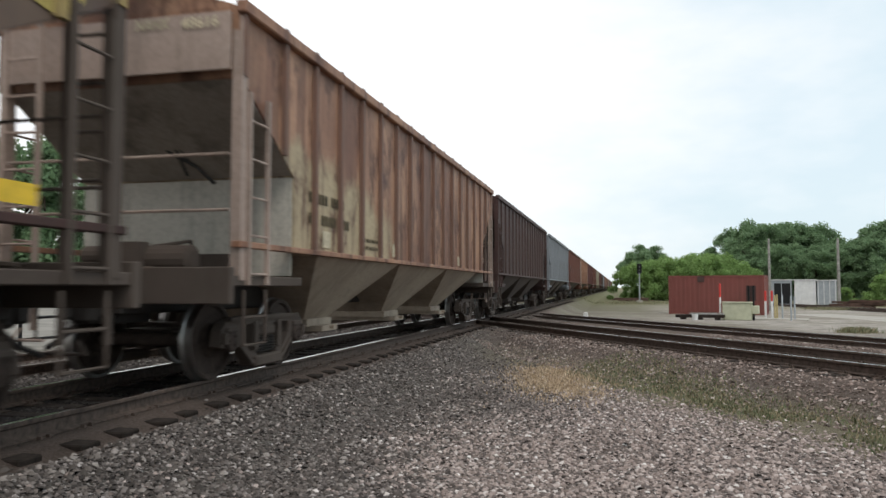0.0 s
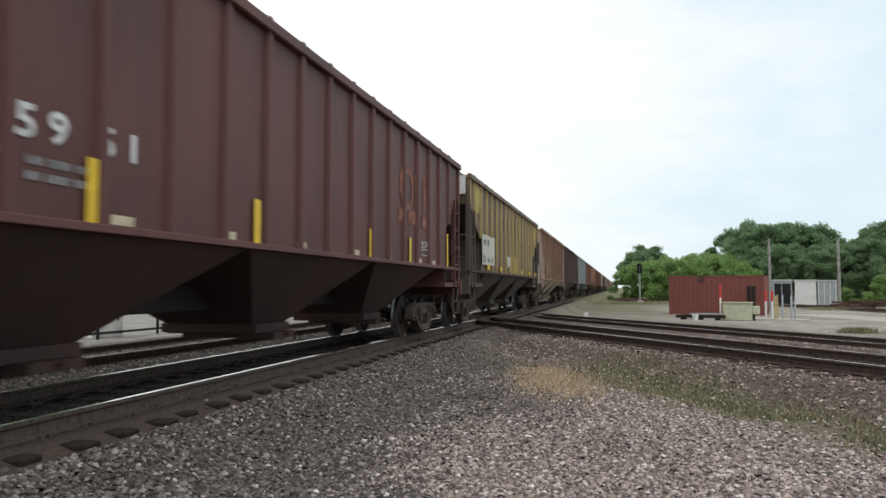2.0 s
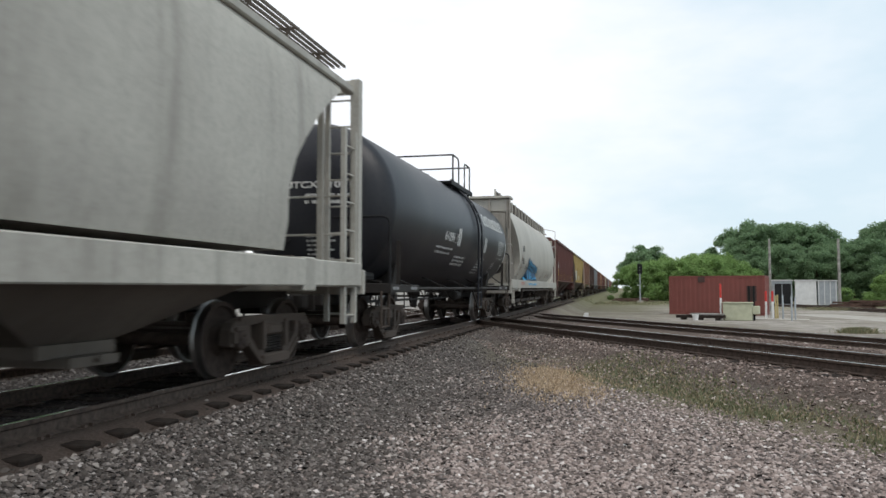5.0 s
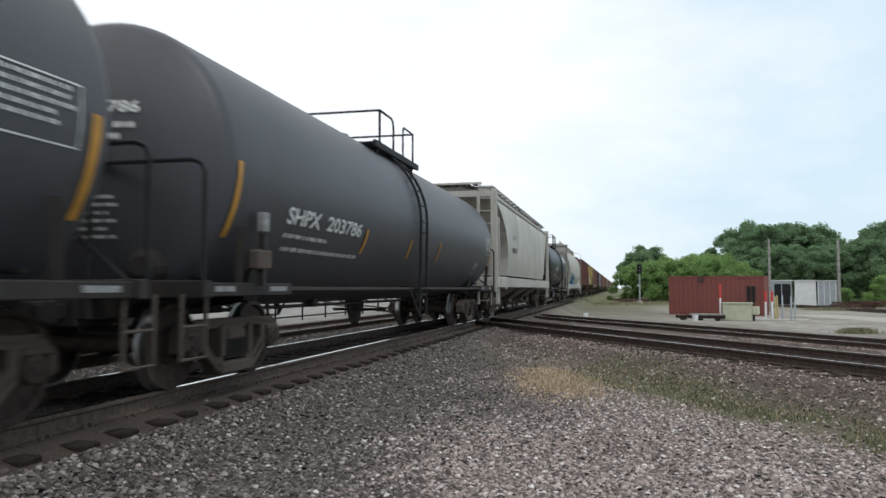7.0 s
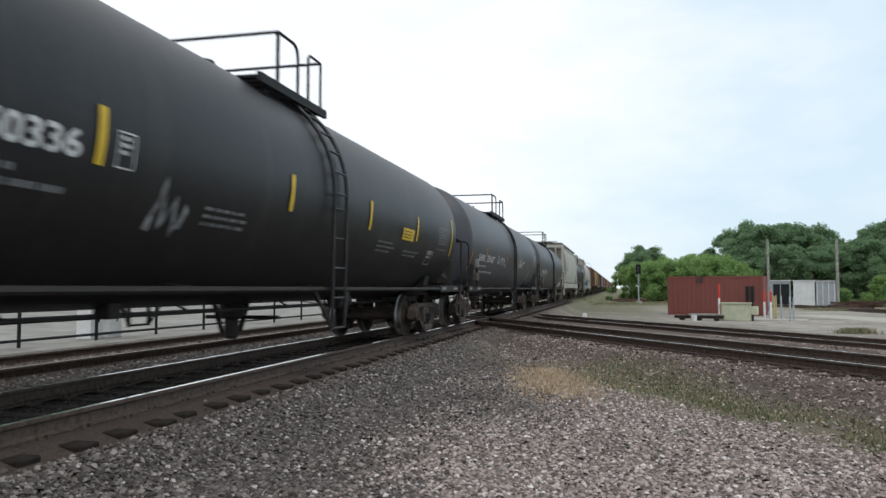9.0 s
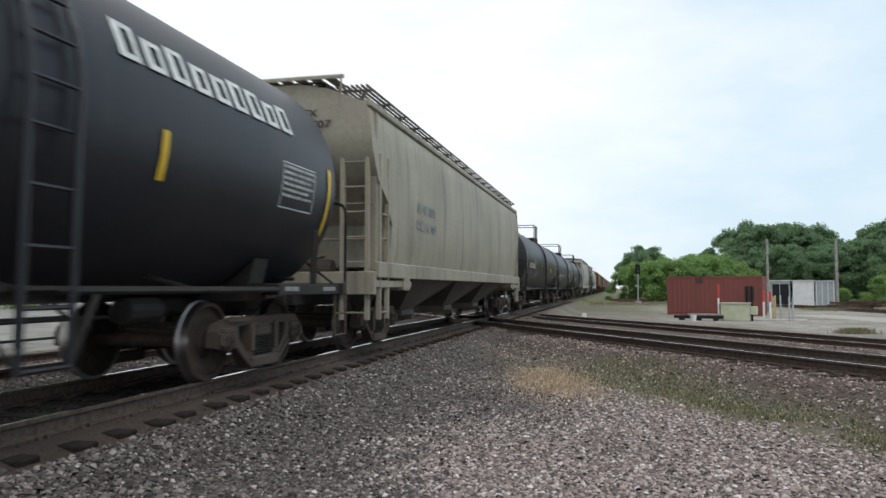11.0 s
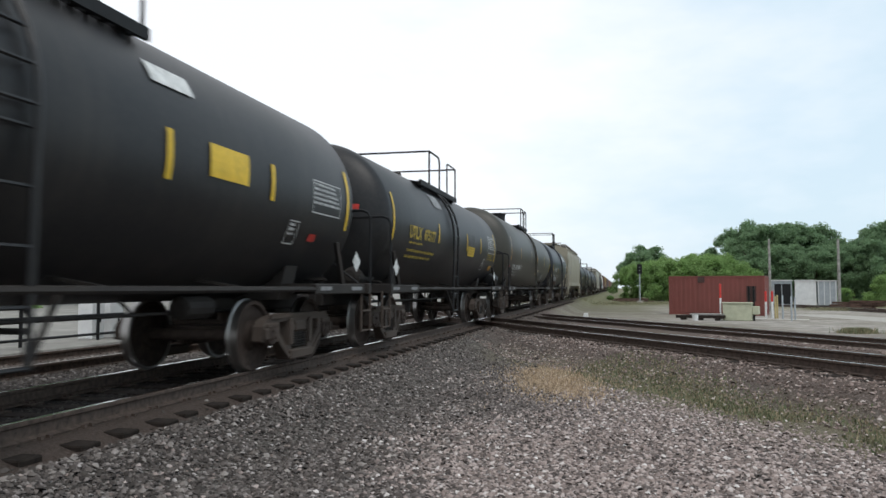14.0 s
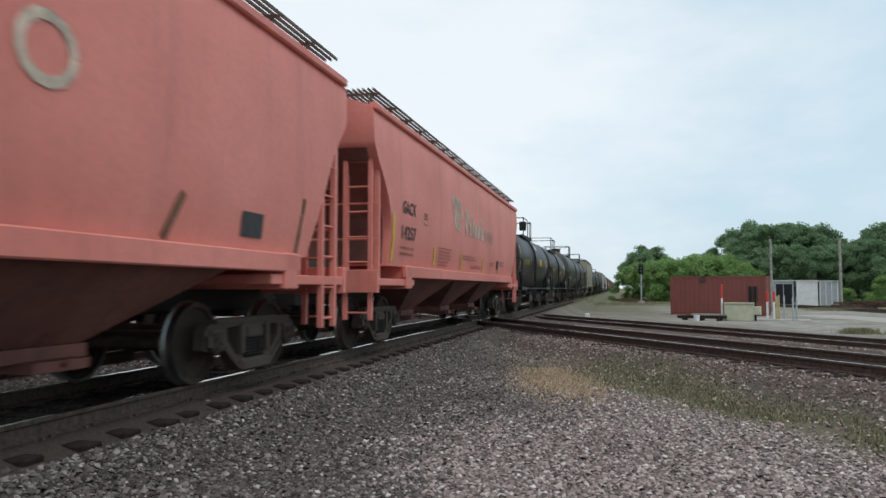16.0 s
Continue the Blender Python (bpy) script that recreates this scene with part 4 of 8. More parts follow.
        place("side_hand_rail", shared(("pipe", cyl, r, q), pipe, "side_hand_rail", M["under"]), car, (q * 1.5, 0, sill_z))

    # walkway, railing and fittings on the top
    half_w = walk_len / 2

    wz = zc + r * (0.8 if tall else 0.87)

    def bearer(bm):
        box(bm, 0.52, 0.56, -half_w, half_w, -0.06, -0.02)
        box(bm, 1.05, 1.10, -half_w, half_w, -0.07, 0.05)
        for q in (-half_w + 0.3, half_w - 0.3):
            box(bm, 0.53, 1.08, q - 0.025, q + 0.025, -0.09, -0.05)
            beam(bm, (1.02, q, -0.06), (0.98, q, -0.3), 0.05, 0.05)

    def slat(bm):
        box(bm, -0.27, 0.27, -0.065, 0.065, -0.018, 0.018)
    for s in (-1, 1):
        deck_ob = place("walkway", shared(("bearer", walk_len), bearer, "walkway", M["black_steel"]), car, pose(0, walk_at, wz, 0, 0, 0 if s > 0 else 180))
        y0 = -half_w + 0.07
        while y0 < half_w:
            place("slat", shared("slat", slat, "slat", M["black_steel"]), deck_ob, (0.8, y0, 0))
            y0 += 0.19
    h = stand
    pa, pb, pc, pd = posts or (walk_at - 1.15, walk_at - 0.4, walk_at + 0.4, walk_at + 1.15)

    def near_hoop(bm):
        # guard across the walkway's near end, running back along both sides to the ladder gap
        tube(bm, [(-1.07, pa, h), (1.07, pa, h)], 0.022)
        for s in (-1, 1):
            bx = s * 1.07
            tube(bm, [(bx, pa, -0.05), (bx, pa, h)], 0.026)
            tube(bm, [(bx, pa, h), (bx, pb - 0.14, h), (bx, pb - 0.04, h - 0.05), (bx, pb, h - 0.16), (bx, pb, -0.05)], 0.022)

    def far_hoop(bm):
        tube(bm, [(-1.07, pd, h), (1.07, pd, h)], 0.022)
        for s in (-1, 1):
            bx = s * 1.07
            tube(bm, [(bx, pc, -0.05), (bx, pc, h - 0.06), (bx, pc + 0.06, h), (bx, pd, h), (bx, pd, -0.05)], 0.022)
    place("railing", shared(("near_hoop", stand, pa, pb), near_hoop, "railing", M["black_steel"]), car, (0, 0, wz))
    place("railing", shared(("far_hoop", stand, pc, pd), far_hoop, "railing", M["black_steel"]), car, (0, 0, wz))

    def manway(bm):
        lathe(bm, [(-0.1, 0.42), (0.12, 0.42), (0.13, 0.48), (0.2, 0.48), (0.24, 0.3)], 20, "z")
        for a, b in ((0.15, 0.75), (-0.2, -0.7), (0.2, -0.9)):
            lathe(bm, [(-0.1, 0.1), (0.22, 0.1), (0.24, 0.14), (0.3, 0.12)], 10, "z", (a, b, 0))
    place("manway", shared(("manway",), manway, "manway", M["under"]), car, (0, walk_at, zc + r - 0.2))
    if dome:
        for s in (-1, 1):
            def stringer(bm):
                pts = [(r + 0.04, 0, 0.5 - zc)]
                for k in range(0, 8):
                    t = radians(k * 8)
                    pts.append(((r + 0.07) * math.cos(t), 0, (r + 0.07) * math.sin(t)))
                tube(bm, pts, 0.03)

            def rung(bm):
                tube(bm, [(0, -0.24, 0), (0, 0.24, 0)], 0.018)
            around = pose(0, mid, zc, 0, 0, 0 if s > 0 else 180)
            rung_mat = M["black_steel"] if paint == "charcoal_tank" else mat
            rail_mesh_of, rung_mesh = shared(("stringer", r, paint), stringer, "ladder_stringer", rung_mat), shared(("tank_rung", paint), rung, "ladder_rung", rung_mat)
            for q in (-0.24, 0.24):
                place("ladder_stringer", rail_mesh_of, car, around @ Matrix.Translation((0, q, 0)))
            for k in range(6):
                t = radians(k * 11)
                place("ladder_rung", rung_mesh, car, around @ Matrix.Translation(((r + 0.07) * math.cos(t), 0, (r + 0.07) * math.sin(t))))
            for k in range(5):
                place("ladder_rung", rung_mesh, car, around @ Matrix.Translation((r + 0.045, 0, 0.52 + 0.42 * k - zc)))

            def ladder_brace(bm):
                # struts from the side rail down to the foot of the ladder, with a foot plate
                for q in (-1, 1):
                    beam(bm, (r - 0.05, q * 0.62, 1.02 - zc), (r + 0.03, q * 0.26, 0.55 - zc), 0.04, 0.03)
                box(bm, r - 0.2, r + 0.06, -0.26, 0.26, 1.06 - zc, 1.09 - zc)
            place("ladder_brace", shared(("ladder_brace", r, zc), ladder_brace, "ladder_brace", M["under"]), car, around)
    if bottom:
        def outlet(bm):
            lathe(bm, [(-0.5, 0.07), (-0.46, 0.1), (-0.22, 0.1), (-0.18, 0.17), (0.12, 0.2)], 16, "z")
            tube(bm, [(-0.6, 0.3, -0.2), (0.6, 0.3, -0.2)], 0.03)
            for s in (-1, 1):
                beam(bm, (0.0, s * 0.5, 0.06), (0.0, s * 0.25, -0.4), 0.06, 0.04)
        place("bottom_outlet", shared(("outlet",), outlet, "bottom_outlet", M["under"]), car, (0, 0, zc - r))

        def rigging(bm):
            tube(bm, [(0.35, -cyl / 2 + 1.6, 0.78), (0.35, cyl / 2 - 1.6, 0.78)], 0.022)
            k = -cyl / 2 + 2.2
            while k < cyl / 2 - 2:
                beam(bm, (0.35, k, 0.8), (0.2, k, zc - r + 0.03), 0.05, 0.02)
                k += 1.4
            box(bm, 0.3, 0.48, -3.3, -3.1, 0.76, 0.95)
            lathe(bm, [(-0.3, 0.09), (-0.28, 0.14), (0.28, 0.14), (0.3, 0.05)], 12, "y", (0.5, 3.0, 0.84))
        place("brake_rigging", shared(("rig", cyl), rigging, "brake_rigging", M["under"]), car)

    def surface(u, v, off=0.014):
        t = math.asin(max(-0.98, min(0.98, (v - zc) / r)))
        return ((r + off) * math.cos(t), u - cyl / 2, zc + (r + off) * math.sin(t))

    def head(u, v, off=0.014):
        return (u, -cyl / 2 - depth(min(r, math.hypot(u, v - zc))) - off, v)
    return car, surface, head


def stripe(car, surface, u, v0, v1, w=0.09, mat="yellow_mark"):
    mark("reflective_strip", [flat_box(u - w / 2, u + w / 2, v0, v1, nv=8)], surface, M[mat], car, "yellow reflective strip")


def data_panel(car, surface, u0, u1, v0, v1, mat="grey_mark", seed=1):
    """A stencilled data panel: frame and rows of bars."""
    e = 0.014
    shapes = [flat_box(u0, u1, v1 - e, v1, nv=1), flat_box(u0, u1, v0, v0 + e, nv=1), flat_box(u0, u0 + e, v0, v1), flat_box(u1 - e, u1, v0, v1)]
    rows = max(3, int((v1 - v0) / 0.07))
    shapes += small_print(u0 + 0.04, v1 - 0.07, u1 - u0 - 0.08, rows - 1, 0.034, (v1 - v0 - 0.07) / rows - 0.034, seed)
    mark("data_panel", shapes, surface, M[mat], car, "stencilled data panel")

# ---------------------------------------------------------------- setting
CROSS = Matrix.Rotation(radians(32), 4, "Z")      # heading of the crossing line: local y runs up and to the left
LINE_X, SIDING_X = -5.47, -9.05
CROSS_N = (9.85, 15.2)
CROSS_DIR, CROSS_NORMAL = Vector((-0.530, 0.848)), Vector((0.848, 0.530))
TIE_TOP = -0.17


def bed(d):
    """Ballast profile across a track, from the centre line: height over the plain ground."""
    return np.clip((2.9 - np.abs(d)) / 1.5, 0, 1)


def ground_height(x, y):
    n = x * CROSS_NORMAL.x + y * CROSS_NORMAL.y
    base = np.where(n > 11, -0.5 - 0.22 * np.clip((n - 14) / 14, 0, 1), -0.5)
    base = np.where(x < -11, -0.35, base)
    k = np.maximum.reduce([bed(x - LINE_X), bed(x - SIDING_X) * 0.95] + [bed(n - CROSS_N[0]), bed(n - CROSS_N[1]) * 0.65])
    d = x - LINE_X
    # stone heaped up beyond the tie ends on this side
    edge = 0.04 * np.clip((d - 1.42) / 0.2, 0, 1) * np.clip((2.4 - d) / 0.7, 0, 1)
    # mud pressed nearly flush with the ties outside the near rail
    edge = edge + 0.034 * np.clip((d - 0.76) / 0.06, 0, 1) * np.clip((1.13 - d) / 0.08, 0, 1) - 0.03 * np.clip((d - 1.1) / 0.1, 0, 1) * np.clip((1.5 - d) / 0.12, 0, 1)
    near = np.clip((45 - np.hypot(x, y)) / 10, 0, 1)
    wob = np.sin(1.7 * x + 0.9 * y) * 0.4 + np.sin(2.3 * y - 0.8 * x + 1.0) * 0.35 + np.sin(4.1 * x + 3.3 * y) * 0.25
    return base + (TIE_TOP - 0.025 - base) * (3 * k * k - 2 * k ** 3) + edge + 0.025 * near * wob * (1 - k)


def make_ground():
    def axis(lo, hi, step, far, n):
        mid = np.arange(lo, hi + step, step)
        out = np.geomspace(1, far, n)
        return np.concatenate([lo - out[::-1], mid, hi + out])
    xs, ys = axis(-16, 22, 0.2, 2800, 26), axis(-4, 44, 0.25, 2800, 26)
    X, Y = np.meshgrid(xs, ys, indexing="ij")
    Z = ground_height(X, Y)
    nx, ny = len(xs), len(ys)
    me = bpy.data.meshes.new("ground")
    idx = np.arange(nx * ny).reshape(nx, ny)
    faces = np.stack([idx[:-1, :-1], idx[1:, :-1], idx[1:, 1:], idx[:-1, 1:]], -1).reshape(-1, 4)
    me.from_pydata(np.stack([X, Y, Z], -1).reshape(-1, 3).tolist(), [], faces.tolist())
    me.materials.append(M["ground"])
    me.polygons.foreach_set("use_smooth", [True] * len(me.polygons))
    return tagged(new("ground", me), "grey gravelly trackside ground running out to grass", "ground", kind="structure")


make_ground()


def rail_mesh(length, top):
    def build(bm):
        prof = [(-0.036, -0.012), (-0.036, -0.036), (-0.009, -0.05), (-0.009, -0.135), (-0.07, -0.152), (-0.07, -0.165),
                (0.07, -0.165), (0.07, -0.152), (0.009, -0.135), (0.009, -0.05), (0.036, -0.036), (0.036, -0.012), (0.031, -0.003), (0.022, 0.0), (-0.022, 0.0), (-0.031, -0.003)]
        a = [bm.verts.new((x, -length / 2, z)) for x, z in prof]
        b = [bm.verts.new((x, length / 2, z)) for x, z in prof]
        for k in range(len(prof)):
            j = (k + 1) % len(prof)
            f = bm.faces.new((a[k], a[j], b[j], b[k]))
            f.material_index = 1 if k == len(prof) - 3 else 0
        bm.faces.new(a[::-1])
        bm.faces.new(b)
    return shared(("rail", length, top), build, "rail", [M["rail_side"], M[top]])


def tie_mesh():
    def build(bm):
        box(bm, -1.3, 1.3, -0.115, 0.115, -0.18, 0.0, 0.012)
    return shared("tie", build, "tie", M["tie"])


def plate_mesh():
    def build(bm):
        box(bm, -0.18, 0.18, -0.09, 0.09, 0, 0.014)
        for s in (-1, 1):
            for q in (-0.05, 0.05):
                box(bm, s * 0.1 - 0.02, s * 0.1 + 0.02, q - 0.015, q + 0.015, 0.0, 0.045)
    return shared("tie_plate", build, "tie_plate", M["rail_side"])


def track(name, at, length, first, count, label, top="rail_top", drop=0.0, shift=0.0):
    """Two rails on cross ties; at gives the middle of the track."""
    tr = tagged(new(name), label, "railway track", kind="structure")
    tr.matrix_basis = at
    for s in (-1, 1):
        place("rail", rail_mesh(length, top), tr, (s * 0.7525, 0, -drop))
    rnd = random.Random(count)
    for k in range(count):
        y = first + 0.533 * k
        t = place("tie", tie_mesh(), tr, pose(shift + rnd.uniform(-0.05, 0.05), y + rnd.uniform(-0.015, 0.015), TIE_TOP - drop + rnd.uniform(-0.012, 0.0), 0, 0, rnd.uniform(-1.2, 1.2)))
        if k < 70:
            for s in (-1, 1):
                place("tie_plate", plate_mesh(), t, (s * 0.7525, 0, 0))
    return tr


track("track_main", Matrix.Translation((LINE_X, 0, 0)), 1600, 2.0, 130, "main line of polished rails on dark timber ties")
track("track_siding", Matrix.Translation((SIDING_X, 0, -0.03)), 1600, 6.0, 60, "second line of dull rusty rails on timber ties", "rail_dull", 0.01)
for i, c in enumerate(CROSS_N):
    mid = Vector((CROSS_NORMAL.x * c, CROSS_NORMAL.y * c, -0.005))
    track("track_crossing", Matrix.Translation(mid - Vector((0, 0, 0.15 * i))) @ CROSS, 400, -14.0, 95, "line of rusty rails crossing the main line on a skew", "rail_cross", 0.004)


track("track_far", Matrix.Translation((19.5, 60.0, -0.52)) @ Matrix.Rotation(radians(11.3), 4, "Z"), 46, -22.0, 82, "far line of rusty rails at the edge of the yard", "rail_dull")


def pavement():
    bm = bmesh.new()
    box(bm, -95, -10.75, -60, 320, -0.6, -0.11, 0.02)
    part("slab", bm, M["pad"], tagged(new("pavement"), "pale concrete paving beside the second track", "pavement", kind="structure"))


pavement()


def guard_fence(x, y0, y1):
    """Black pipe fence: posts, three rails."""
    fence = tagged(new("pipe_fence"), "black steel pipe fence along the concrete paving", "fence")

    def post(bm):
        tube(bm, [(0, 0, -0.11), (0, 0, 1.0)], 0.035, 8)
    def rail(bm):
        tube(bm, [(0, y0, 0), (0, y1, 0)], 0.03, 8)
    pm, rm = shared("fence_post", post, "post", M["black_steel"]), shared("fence_rail", rail, "fence_rail", M["black_steel"])
    y = y0
    while y <= y1:
        place("post", pm, fence, (x, y, 0))
        y += 2.25
    for z in (0.03, 0.46, 0.95):
        place("fence_rail", rm, fence, (x, 0, z))


guard_fence(-11.6, 10.2, 48.0)


def cabinet(x, y, w, d, h, z):
    ob = tagged(new("utility_cabinet"), "white metal utility cabinet behind the pipe fence", "cabinet", "white cabinets")
    bm = bmesh.new()
    box(bm, -d / 2, d / 2, -w / 2, w / 2, 0, h, 0.015)
    part("body", bm, M["white_metal"], ob)
    bm = bmesh.new()
    box(bm, d / 2, d / 2 + 0.012, -w / 2 + 0.04, w / 2 - 0.04, 0.08, h - 0.06)
    part("door", bm, M["white_metal"], ob)
    bm = bmesh.new()
    box(bm, d / 2 + 0.012, d / 2 + 0.03, 0.02, 0.05, h * 0.45, h * 0.65)
    part("handle", bm, M["black_steel"], ob)
    ob.matrix_basis = Matrix.Translation((x, y, z))


cabinet(-12.1, 15.1, 0.42, 0.4, 0.85, -0.11)
cabinet(-12.1, 15.75, 0.5, 0.4, 0.85, -0.11)

# ---------------------------------------------------------------- yard beyond the crossing line
YARD = -0.72


def container():
    ob = tagged(new("shipping_container"), "red-brown corrugated steel shipping container on the gravel", "container")
    L, W, H = 6.06, 2.44, 2.59

    def corrugated(length):
        bm = bmesh.new()
        pts, y, out = [], -length / 2, 0
        while y < length / 2:
            for dx, dy in ((0, 0), (0, 0.11), (-0.012, 0.15), (-0.012, 0.26)):
                pts.append((dx, min(y + dy, length / 2)))
            y += 0.30
        lo = [bm.verts.new((a, b, 0.15)) for a, b in pts]
        hi = [bm.verts.new((a, b, H - 0.12)) for a, b in pts]
        for k in range(len(pts) - 1):
            bm.faces.new((lo[k], lo[k + 1], hi[k + 1], hi[k]))
        return bm
    for s in (-1, 1):
        part("side_wall", corrugated(L - 0.2), M["container"], ob, at=pose(s * (W / 2 - 0.02), 0, 0, 0, 0, 0 if s > 0 else 180))
        part("end_wall", corrugated(W - 0.2), M["container"], ob, at=pose(0, s * (L / 2 - 0.02), 0, 0, 0, 90 if s > 0 else -90))
        for q in (-1, 1):
            bm = bmesh.new()
            box(bm, -0.08, 0.08, -0.08, 0.08, 0, H)
            part("corner_post", bm, M["container"], ob, at=(s * (W / 2 - 0.08), q * (L / 2 - 0.08), 0))
        for z in (0.075, H - 0.06):
            bm = bmesh.new()
            box(bm, -0.05, 0.05, -L / 2 + 0.1, L / 2 - 0.1, -0.07, 0.06)
            part("long_rail", bm, M["container"], ob, at=(s * (W / 2 - 0.05), 0, z))
            bm = bmesh.new()
            box(bm, -W / 2 + 0.1, W / 2 - 0.1, -0.05, 0.05, -0.07, 0.06)
            part("cross_rail", bm, M["container"], ob, at=(0, s * (L / 2 - 0.05), z))
    bm = bmesh.new()
    box(bm, -W / 2 + 0.04, W / 2 - 0.04, -L / 2 + 0.04, L / 2 - 0.04, H - 0.05, H - 0.02)
    part("roof", bm, M["container"], ob)
    bm = bmesh.new()
    box(bm, -W / 2 + 0.04, W / 2 - 0.04, -L / 2 + 0.04, L / 2 - 0.04, 0.1, 0.16)
    part("floor_pan", bm, M["under"], ob)
    bm = bmesh.new()
    box(bm, 0, 0.015, -0.22, 0.22, -0.2, 0.2)
    part("patch", bm, M["maroon_body"], ob, "dark rust patch", at=(W / 2 + 0.002, -0.9, 2.35))
    return ob


# front face runs from (3.26, 52.9) to (9.2, 51.2)
box_ob = container()
box_ob.matrix_basis = pose(6.55, 53.3, YARD, 0, 0, -106)


def white_units():
    for k, (x, y, w, h, m) in enumerate(((15.3, 79.5, 2.7, 2.5, "grey_metal"), (17.75, 78.9, 1.9, 2.5, "white_metal"), (19.6, 78.5, 1.7, 2.45, "grey_metal"))):
        ob = tagged(new("storage_unit"), "white and grey metal storage unit at the edge of the trees", "storage unit", "pale storage units")
        bm = bmesh.new()
        box(bm, -w / 2, w / 2, 0, 2.4, 0.1, h, 0.03)
        part("body", bm, M[m], ob)
        for q in range(4):
            bm = bmesh.new()
            box(bm, -0.03, 0.03, -0.05, 0.0, 0.15, h - 0.05)
            part("post", bm, M["grey_metal" if k == 0 else "white_metal"], ob, at=(-w / 2 + 0.1 + (w - 0.2) * q / 3, 0, 0))
        bm = bmesh.new()
        box(bm, -w / 2 - 0.08, w / 2 + 0.08, -0.1, 2.5, h, h + 0.08)
        part("roof", bm, M["white_metal"], ob)
        bm = bmesh.new()
        box(bm, -w / 2, w / 2, 0.1, 2.3, 0, 0.1)
        part("skid", bm, M["under"], ob)
        if k == 0:
            bm = bmesh.new()
            box(bm, -0.75, 0.75, -0.03, -0.005, 0.2, h - 0.3)
            part("doorway", bm, M["black_steel"], ob, "dark open doorway", at=(0.5, 0, 0))
        ob.matrix_basis = pose(x, y, YARD, 0, 0, -12)


white_units()


def bollard(x, y, h, r, kind, label):
    ob = tagged(new("bollard"), label, "bollard", "marker posts beside the container")
    bm = bmesh.new()
    lathe(bm, [(0, r), (h - 0.05, r), (h, r * 0.6)], 12, "z")
    part("post", bm, M[kind[0]], ob, smooth=40)
    if len(kind) > 1:
        bm = bmesh.new()
        lathe(bm, [(h * 0.62, r + 0.004), (h, r + 0.004), (h + 0.012, r * 0.5)], 12, "z")
        part("cap", bm, M[kind[1]], ob, "painted top", smooth=40)
    ob.matrix_basis = Matrix.Translation((x, y, YARD))


bollard(5.45, 43.6, 2.0, 0.05, ("white_metal", "red_post"), "white marker post with a red top on the gravel")
for bx, by in ((8.4, 47.0), (8.68, 46.6)):
    bollard(bx, by, 1.6, 0.06, ("white_metal", "red_post"), "white marker post with a faded red top")
for bx, by, bh in ((8.52, 44.9, 1.35), (8.72, 45.4, 1.4)):
    bollard(bx, by, bh, 0.045, ("yellow_post",), "faded yellow steel bollard on a concrete pad")
for bx, by, bh in ((8.9, 44.9, 1.4), (9.0, 43.2, 1.35), (9.35, 44.0, 1.3)):
    bollard(bx, by, bh, 0.045, ("grey_metal",), "grey steel bollard on a concrete pad")


